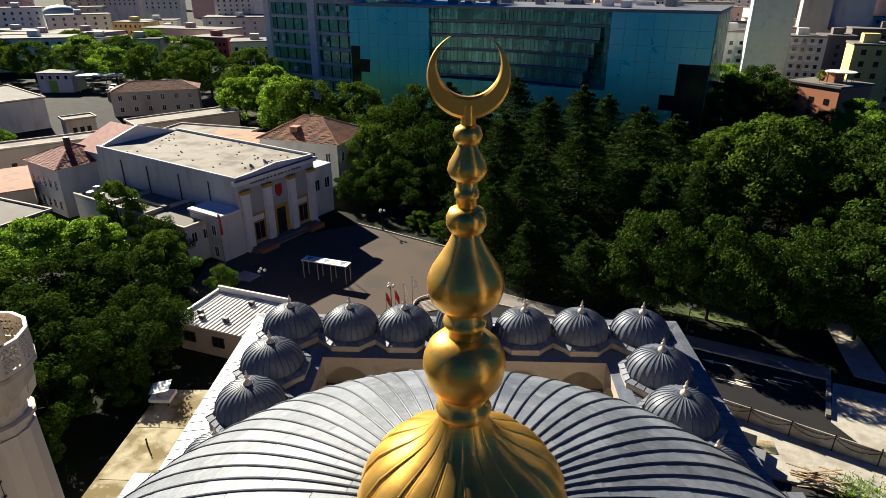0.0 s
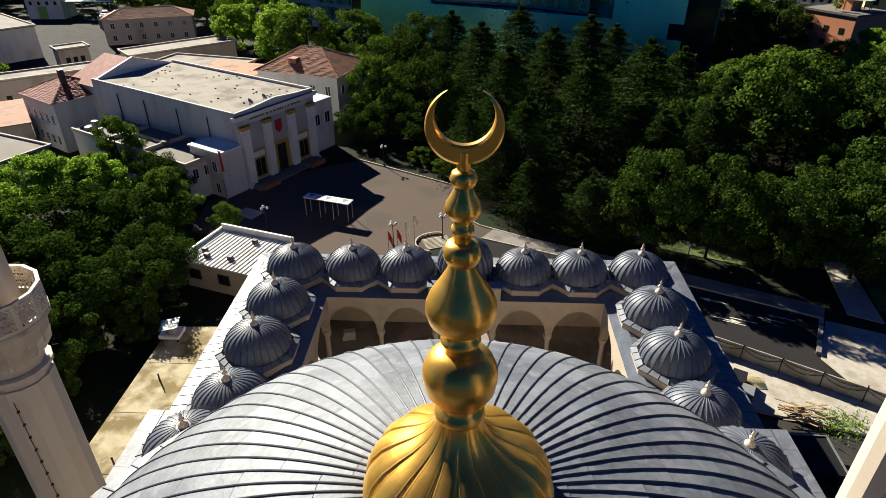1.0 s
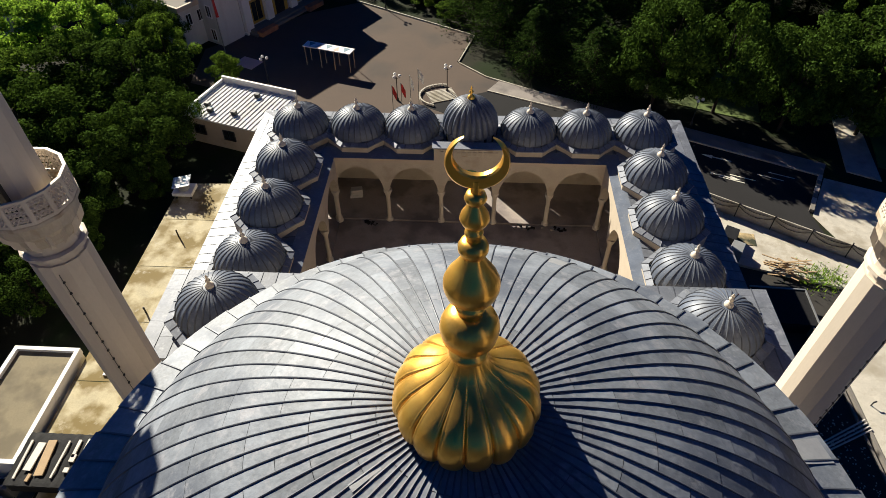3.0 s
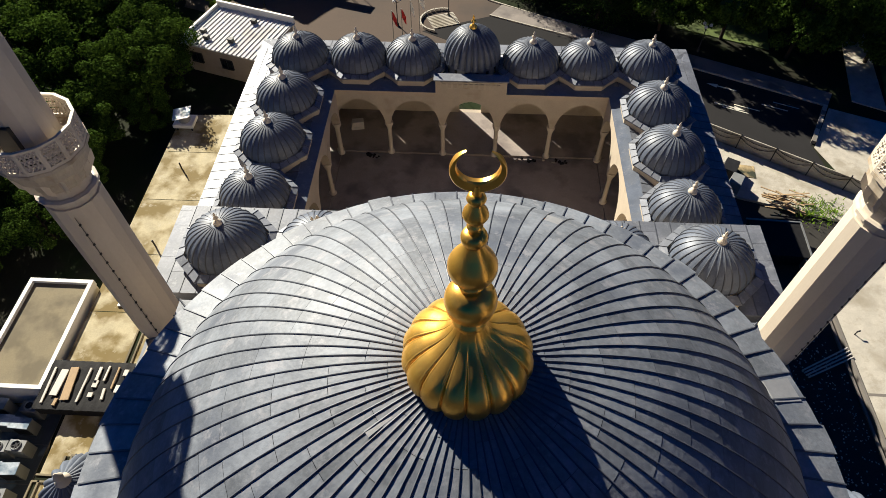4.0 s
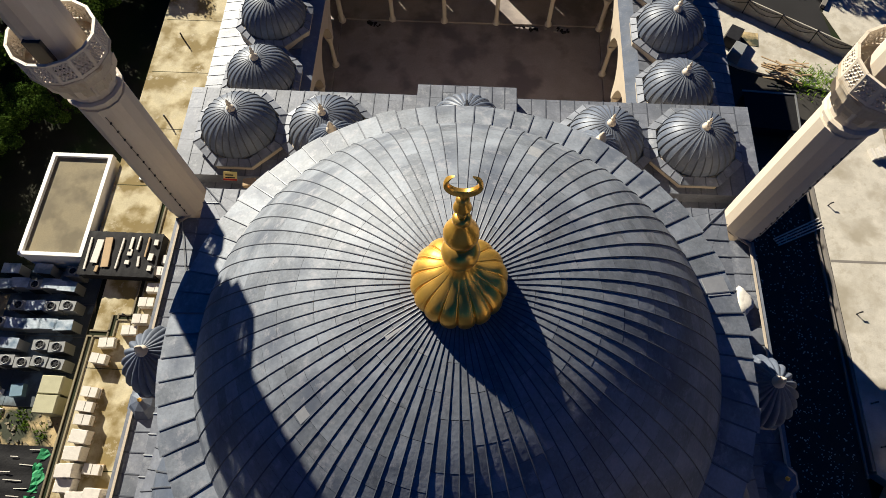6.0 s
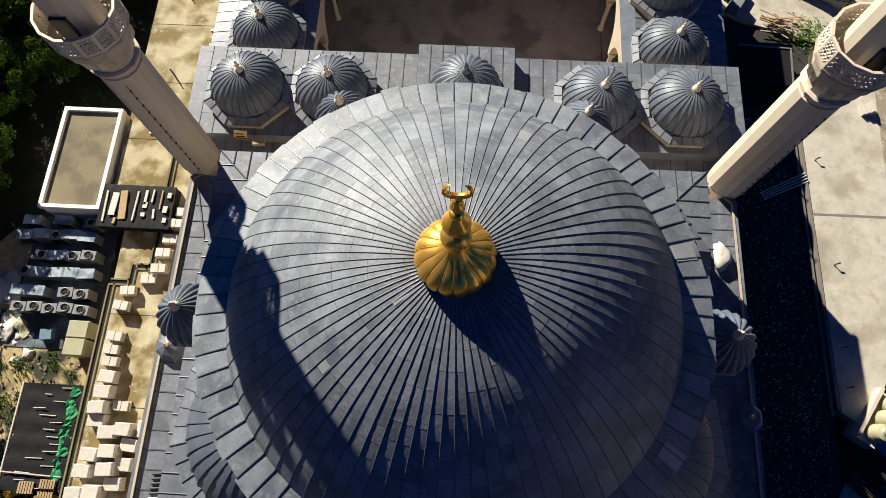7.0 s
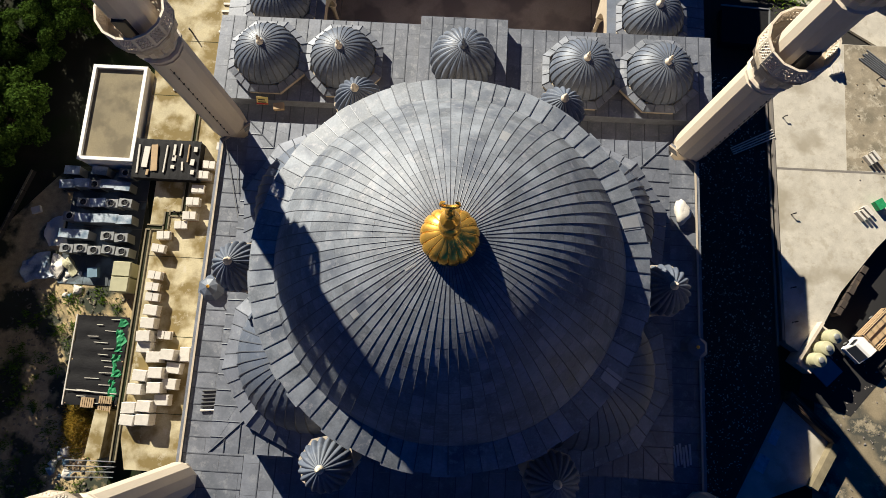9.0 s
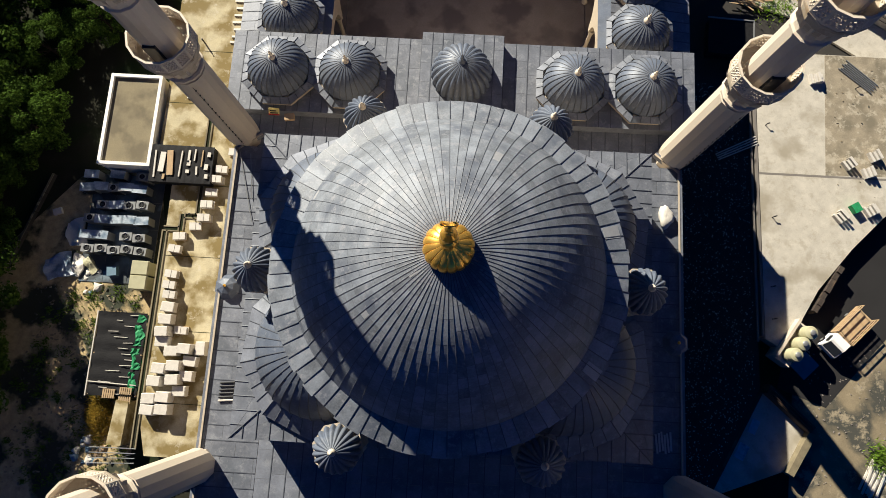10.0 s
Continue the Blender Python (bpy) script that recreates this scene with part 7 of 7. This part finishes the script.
for i in range(6):
    part("pipe", Shape().tube([(-0.55, -0.7 + 0.25 * i, 0.08), (0.5, -0.6 + 0.25 * i, 0.08)], 0.07, 7), DARKMETAL if i else WRAP, pp)
tl = thing("slab_stack", "pale offcut slabs on the lead roof", "slabs", pose(15.7, -9.3, 12.25))
for i in range(6):
    part("slab", Shape().block(-0.5 + 0.2 * i, 0.1 * (i % 3), 0, 0.12, 1.3, 0.06, 6 - 3 * (i % 2)), WRAP, tl)
for x, y in ((-16.4, 0.0), (16.6, -2.2)):
    st = thing("stair_turret", "small octagonal turret with a pointed lead cap and gilded tip", "turret", pose(x, y, 0), "stair turrets")
    part("shaft", Shape().prism(ngon(8, 0.85, 22.5), 10.8, 12.15), STONE, st)
    part("cap", Shape().prism(ngon(8, 1.0, 22.5), 12.1, 12.25).add([(*p, 12.25) for p in ngon(8, 0.95, 22.5)] + [(*p, 12.75) for p in ngon(8, 0.6, 22.5)] + [(0, 0, 13.0)], [(i, (i + 1) % 8, 8 + (i + 1) % 8, 8 + i) for i in range(8)] + [(8 + i, 8 + (i + 1) % 8, 16) for i in range(8)]), LEAD_DOME, st)
    part("tip", Shape().lathe([(0.1, 12.95), (0.12, 13.02), (0.05, 13.1), (0.02, 13.3)], 10), GOLD, st, "small gilded tip")
for x0, y0, x1, y1 in ((-16.9, 11.0, -15.2, 5.0), (-15.9, 10.4, -15.4, 6.8)):
    solid("lightning_rod", Shape().tube([(x0, y0, 12.3), (x1, y1, 12.34)], 0.03, 5), GREYMETAL, "thin metal conductor lying along the roof", "conductor", "conductors")

# ---- courtyard clutter ----
for x, y, a in ((-10.6, 39.6, 10), (-10.9, 22.9, 80), (-10.7, 24.3, 85)):
    cs = thing("stone_crate", "stack of pale stone blocks on the courtyard floor", "stone stack", pose(x, y, 2.75 if y > 36 else 2.6, rz=a), "stone stacks")
    for i in range(3):
        part("stone_slab", Shape().box(-0.6 + 0.08 * i, -0.4, 0.3 * i, 0.6, 0.4 - 0.1 * i, 0.3 * i + 0.28), WRAP, cs)
for x, y, w in ((-8.6, 35.9, 1.6), (8.2, 35.8, 1.4), (5.6, 36.0, 2.6)):
    br = thing("broken_edge", "dark broken edge of the gallery floor with rubble", "rubble", pose(x, y, 2.6))
    rng = random.Random(int(x * 10))
    for i in range(9):
        part("lump", Shape().block(rng.uniform(-w / 2, w / 2), rng.uniform(-0.25, 0.25), 0, rng.uniform(0.12, 0.4), rng.uniform(0.1, 0.3), rng.uniform(0.05, 0.18), rng.uniform(0, 90)), BLACK if i % 3 else YARD, br)

# ---- east yard ----
TR = math.degrees(math.atan2(2.43 + 2.03, 39.94 - 35.28))
truck = thing("flatbed_truck", "white small flatbed truck with a timber stake body", "truck", pose(34.45, -1.4, 0.04, rz=45) @ Matrix.Scale(0.9, 4))
cab = Shape()
prof = [(-0.1, 0.45), (-0.15, 1.1), (0.6, 1.85), (0.75, 1.95), (1.55, 1.98), (1.6, 0.45)]
v = [(x, -0.92, z) for x, z in prof] + [(x, 0.92, z) for x, z in prof]
v = [(x, y * (0.88 if z > 1.7 else 1), z) for x, y, z in v]
cab.add(v, [tuple(range(6)), tuple(range(11, 5, -1))] + [(i, i + 6, (i + 1) % 6 + 6, (i + 1) % 6) for i in range(6)])
cb = part("cab", cab, WHITE, truck)
part("windscreen", Shape().add([(-0.09, -0.8, 1.16), (-0.09, 0.8, 1.16), (0.54, 0.74, 1.79), (0.54, -0.74, 1.79), (-0.11, -0.8, 1.18), (-0.11, 0.8, 1.18), (0.52, 0.74, 1.81), (0.52, -0.74, 1.81)], [(4, 7, 6, 5), (0, 1, 2, 3), (7, 3, 2, 6), (4, 5, 1, 0)]), WINDOW, cb, "dark windscreen")
for y in (-0.93, 0.92):
    part("side_window", Shape().box(0.45, y, 1.2, 1.2, y + 0.015, 1.68), WINDOW, cb)
part("bed", Shape().box(1.7, -1.0, 0.75, 5.6, 1.0, 0.9), WOOD, truck)
for x in (1.75, 2.5, 3.25, 4.0, 4.75, 5.5):
    for y in (-0.98, 0.94):
        part("stake", Shape().box(x, y, 0.9, x + 0.08, y + 0.06, 2.0), WOOD, truck)
for z in (1.1, 1.5, 1.9):
    for y in (-0.96, 0.96):
        part("side_rail", Shape().box(1.7, y - 0.02, z, 5.6, y + 0.02, z + 0.12), WOOD, truck)
    part("head_rail", Shape().box(1.68, -1.0, z, 1.73, 1.0, z + 0.12), WOOD, truck)
part("chassis", Shape().box(0.3, -0.4, 0.4, 5.4, 0.4, 0.75), DARKMETAL, truck)
for x in (0.65, 4.4):
    for y in (-0.85, 0.85):
        w = part("wheel", Shape().lathe([(0.38, -0.12), (0.4, -0.08), (0.4, 0.08), (0.38, 0.12)], 18).moved(pose(x, y, 0.4, 90)), BLACK, truck, "black tyre")
        part("rim", Shape().lathe([(0.2, -0.13), (0.2, 0.13)], 12).moved(pose(x, y, 0.4, 90)), GREYMETAL, w)
plinth = thing("tank_plinth", "cream rendered plinth under the water tanks", "plinth", pose(31.2, -0.95, 0, rz=56))
part("base", Shape().box(-2.1, -0.8, 0, 2.0, 0.95, 1.25), BEIGE, plinth)
part("back_wall", Shape().box(-2.1, 0.7, 1.25, 2.0, 0.95, 1.9), BEIGE, plinth)
for x, y in ((32.1, -0.05), (31.4, -1.05), (30.7, -2.05)):
    tk = thing("round_tank", "upright cream-green plastic water tank", "tank", pose(x, y, 1.25), "tanks")
    part("shell", Shape().lathe([(0.6, 0), (0.62, 0.1), (0.62, 1.25), (0.56, 1.38), (0.28, 1.5), (0.26, 1.56), (0.02, 1.58)], 24), CREAMTANK, tk, smooth=40)
    part("hoop", Shape().lathe([(0.63, 0.6), (0.65, 0.65), (0.63, 0.7)], 24), CREAMTANK, tk, smooth=40)
    part("lid", Shape().lathe([(0.24, 1.56), (0.25, 1.62), (0.2, 1.66), (0.02, 1.67)], 18), GREYMETAL, tk, "grey lid", smooth=40)
solid("blue_sheet_board", Shape().block(32.75, -2.85, 0.05, 2.0, 1.7, 0.1, TR), BLUE, "blue-grey board lying by the tanks", "board")
ib = thing("site_room", "unfinished low open room with a bare concrete floor", "low structure")
part("floor", Shape().prism([(23.6, -14.8), (30.2, -12.2), (32.2, -8.7), (28.6, -5.5)], 0.0, 0.5), SLAB, ib, "dusty bare concrete floor")
part("wall", Shape().prism([(28.6, -5.5), (32.2, -8.7), (32.7, -8.2), (28.9, -4.7)], 0.0, 1.5), TARRED, ib, "dark boarded wall")
part("wall", Shape().prism([(30.2, -12.2), (30.7, -12.5), (32.9, -8.8), (32.2, -8.7)], 0.0, 1.25), TAN, ib)
part("wall", Shape().prism([(23.6, -14.8), (28.6, -5.5), (28.35, -5.3), (23.3, -14.7)], 0.0, 0.7), TARRED, ib)
for i in range(6):
    part("beam", Shape().block(30.6 + 0.07 * i - 0.2, -6.75 + 0.07 * i - 0.2, 1.5 + 0.12 * (i % 2), 4.4 - 0.3 * (i % 3), 0.11, 0.12, -42), WOOD if i == 4 else TARRED, ib)
part("sheet", Shape().block(27.75, -8.5, 0.5, 0.7, 1.3, 0.05, -25), SHEETING, ib)
part("sheet", Shape().block(26.6, -10.7, 0.5, 0.9, 1.4, 0.05, -28), SHEETING, ib)
wp = thing("plank_pile", "pile of white boards on the dusty yard", "planks", pose(38.3, -12.6, 0.02, rz=62))
for i in range(9):
    part("board", Shape().block(0.1 * (i % 3), -0.8 + 0.2 * i, 0.12 * (i % 2), 3.0, 0.17, 0.1, 3 * math.sin(i * 2.0)), WRAP, wp)
rail = thing("yard_rail", "dark tarred sleeper wall along the slab edge", "wall", pose(34.6, 4.15, 0.0, rz=57.5))
for i in range(7):
    part("sleeper", Shape().box(-2.55 + i * 0.73, -0.22, 0.0, -1.87 + i * 0.73, 0.22, 1.35 + 0.1 * math.sin(i * 2.4)), TARRED, rail)
for x, y, n, a in ((34.5, 24.8, 4, 10), (37.2, 16.3, 3, 35), (39.7, 17.2, 3, 25), (39.0, 15.5, 3, 20), (36.1, 11.1, 4, 40), (38.9, 11.8, 4, 30)):
    st = thing("stone_stack", "stack of pale stone slabs on the concrete yard", "stone stack", pose(x, y, 1.2, rz=a), "stone stacks")
    for i in range(n):
        part("stone_slab", Shape().box(-0.6 + 0.32 * i, -0.5, 0, -0.36 + 0.32 * i, 0.5 - 0.12 * (i % 2), 0.4 + 0.14 * (i % 3)), WRAP, st)
gp = thing("green_bin", "green plastic bin between stone stacks", "bin", pose(37.4, 11.9, 1.2, rz=30))
part("body", Shape().prism([(-0.35, -0.4), (0.35, -0.4), (0.35, 0.4), (-0.35, 0.4)], 0, 0.6, 1.1), GREENNET, gp)
for x, y in ((29.53, 19.81), (29.82, 10.65), (38.38, 24.04), (29.43, 4.06), (29.43, 1.11)):
    rp = thing("rebar_post", "short bent steel post in the slab", "post", pose(x, y, 1.2), "posts")
    part("bar", Shape().tube([(0, 0, 0), (0, 0, 0.4), (0.22, 0.06, 0.46)], 0.06, 6), DARKMETAL, rp)
tb = thing("timber_props", "bundle of long pale timber props", "timber", pose(26.6, 17.2, 0.95, rz=26))
for i in range(4):
    part("prop", Shape().tube([(-2.0, -0.3 + 0.2 * i, 0.25), (2.2, -0.35 + 0.24 * i, 0.3 + 0.06 * i)], 0.06, 6), WRAP, tb)
tubes = thing("tube_bundle", "grey scaffold tubes lying on the slab", "tubes", pose(38.8, 25.3, 1.2, rz=-41))
for i in range(7):
    part("tube", Shape().tube([(-2.0 + 0.15 * (i % 3), -0.7 + 0.2 * i, 0.09), (1.9 - 0.2 * (i % 2), -0.6 + 0.18 * i, 0.09)], 0.06, 6), GREYMETAL, tubes)
lum = thing("lumber_heap", "jumbled heap of pale lumber on the yard", "lumber", pose(28.9, 33.9, 0.3))
rng = random.Random(21)
for i in range(22):
    part("board", Shape().block(rng.uniform(-1.4, 1.4), rng.uniform(-0.9, 0.9), 0.04 * i, rng.uniform(1.2, 2.8), 0.12, 0.05, rng.uniform(-50, 10)), WOOD, lum)
# made-up black box: its dark top paints the porch shadow inside a kerb
shade_box = thing("dark_shed", "low black box with metal edge beams, standing in for a shadowed pit", "shed", pose(26.4, 28.9, 0, rz=-3))
part("roof", Shape().box(-2.2, -1.9, 1.2, 2.2, 1.9, 1.3), BLACK, shade_box)
part("wall", Shape().box(-2.1, -1.8, 0, 2.1, 1.8, 1.2), DARKMETAL, shade_box)
part("roof_beam", Shape().box(-2.3, 1.85, 1.3, 2.3, 1.97, 1.4), GREYMETAL, shade_box)
part("roof_beam", Shape().box(2.2, -1.9, 1.3, 2.32, 1.85, 1.4), GREYMETAL, shade_box)
for x, y, w, lab, mt in ((24.5, 37.5, 1.4, "dark blue covered machine on the yard", DARKMETAL), (24.6, 35.7, 1.2, "grey crate with a pale lid on the yard", AC_BODY)):
    cr = thing("covered_machine" if mt is DARKMETAL else "yard_crate", lab, "crate", pose(x, y, 0.3, rz=-30))
    part("body", Shape().prism([(-w / 2, -w * 0.7), (w / 2, -w * 0.7), (w / 2, w * 0.7), (-w / 2, w * 0.7)], 0, 1.1, 0.85), mt, cr)
patch("planting_bed", [(25.4, 37.1), (27.0, 36.9), (27.2, 38.5), (25.6, 38.7)], 0.34, DIRT, "square of bare dirt in the slab", "bed")
weeds = Shape()
for i in range(900):
    a, b = (rng.gauss(31.6, 1.2), rng.gauss(33.2, 0.8)) if i < 420 else (rng.gauss(38.9, 0.55), rng.gauss(-10.4, 0.6))
    h, s = rng.uniform(0.15, 0.5), 0.06
    t = rng.uniform(0, 6.28)
    weeds.add([(a - s * math.cos(t), b - s * math.sin(t), 0.28), (a + s * math.cos(t), b + s * math.sin(t), 0.28), (a + rng.gauss(0, 0.12), b + rng.gauss(0, 0.12), 0.28 + h)], [(0, 1, 2)])
solid("weeds", weeds, LEAF_A, "rank green weeds on the slab edge", "weeds", kind="stuff")
lit = Shape()
rng = random.Random(30)
for i in range(2600):
    a, b = rng.uniform(17.8, 27.8), rng.uniform(-14, 24)
    if b > -4.8 + (a - 28.0) * 1.92:
        lit.block(a, b, 1.0, rng.uniform(0.03, 0.13), rng.uniform(0.03, 0.09), 0.03, rng.uniform(0, 180))
solid("litter", lit, WRAP, "scattered white stone chips on dark soil", "litter", kind="stuff")
solid("strip_kerb", Shape().box(28.05, -1, 0, 28.22, 27.5, 1.15).box(28.45, -0.5, 0, 28.65, 27.5, 1.27), ROOF_GREY, "double concrete kerb beside the slab", "kerb", kind="structure")
solid("slab_joint", Shape().box(28.75, 14.83, 1.2, 45, 15.03, 1.208), ROOF_GREY, "dark joint across the concrete slab", "joint", kind="structure")

# garden wall, cable and crate in the trees west of the yard
gwall = thing("garden_wall", "low dark concrete wall among trees", "wall")
for i in range(5):
    p = Vector((-39.1, 11.3)).lerp(Vector((-42.1, 1.6)), (i + 0.5) / 5)
    part("panel", Shape().block(p.x, p.y, 0, 1.98, 0.16, 0.5, 73), GRAVEL, gwall)
    part("coping", Shape().block(p.x, p.y, 0.5, 2.0, 0.2, 0.06, 73), YARD_DUST, gwall)
solid("yard_block", Shape().block(-38.2, 7.6, 0, 0.8, 0.6, 0.35, 20), WRAP, "pale concrete block lying in the dark yard", "block")
# expansion joints and spills on the terrace
jt = Shape()
for y in (-9.5, -3.2, 3.6, 10.4, 18.5, 24.0, 30.0, 36.0):
    jt.box(-26.3 if y < 12 else -28.0, y, 2.2, -17.4, y + 0.05, 2.206)
solid("terrace_joint", jt, EARTH, "thin dark joints across the terrace slab", "joint", kind="structure")

# weeds and rubble over the dirt of the west yard
weeds = Shape()
rub = Shape()
rng = random.Random(41)
for k in range(95):
    cx, cy = rng.uniform(-39.5, -28.6), rng.uniform(-17.5, 0.5)
    r = rng.uniform(0.25, 0.9)
    for i in range(46):
        a, b = rng.gauss(cx, r * 0.5), rng.gauss(cy, r * 0.5)
        h, s, t = rng.uniform(0.12, 0.45), 0.05, rng.uniform(0, 6.28)
        weeds.add([(a - s * math.cos(t), b - s * math.sin(t), 0.02), (a + s * math.cos(t), b + s * math.sin(t), 0.02), (a + rng.gauss(0, 0.16), b + rng.gauss(0, 0.16), 0.02 + h)], [(0, 1, 2)])
for i in range(520):
    rub.block(rng.uniform(-39, -28.4), rng.uniform(-17.5, 0.8), 0.0, rng.uniform(0.06, 0.34), rng.uniform(0.05, 0.2), rng.uniform(0.05, 0.16), rng.uniform(0, 180))
solid("yard_weeds", weeds, LEAF_D, "patchy green weeds on the dirt yard", "weeds", kind="stuff")
solid("yard_rubble", rub, YARD_DUST, "scattered stones and scraps on the dirt yard", "rubble", kind="stuff")
chips = Shape()
rng = random.Random(52)
for i in range(45):
    a, b = rng.uniform(36, 45), rng.uniform(13, 26.5)
    if b < 11.2 + (a - 40.7) * 0.72 + 0.6:
        continue
    chips.block(a, b, 1.2, rng.uniform(0.05, 0.24), rng.uniform(0.05, 0.12), rng.uniform(0.02, 0.07), rng.uniform(0, 180))
solid("slab_rubble", chips, YARD_DUST, "broken stone and board ends on the slab", "rubble", kind="stuff")
clods = Shape()
for i in range(420):
    a, b = rng.uniform(32.5, 46), rng.uniform(-22, 0)
    if b > -2.6 + (a - 31.8) * 0.9:
        continue
    clods.block(a, b, 0.02, rng.uniform(0.04, 0.2), rng.uniform(0.04, 0.12), rng.uniform(0.02, 0.08), rng.uniform(0, 180))
solid("yard_scraps", clods, YARD, "grey scraps, clods and offcuts on the dusty yard", "scraps", kind="stuff")
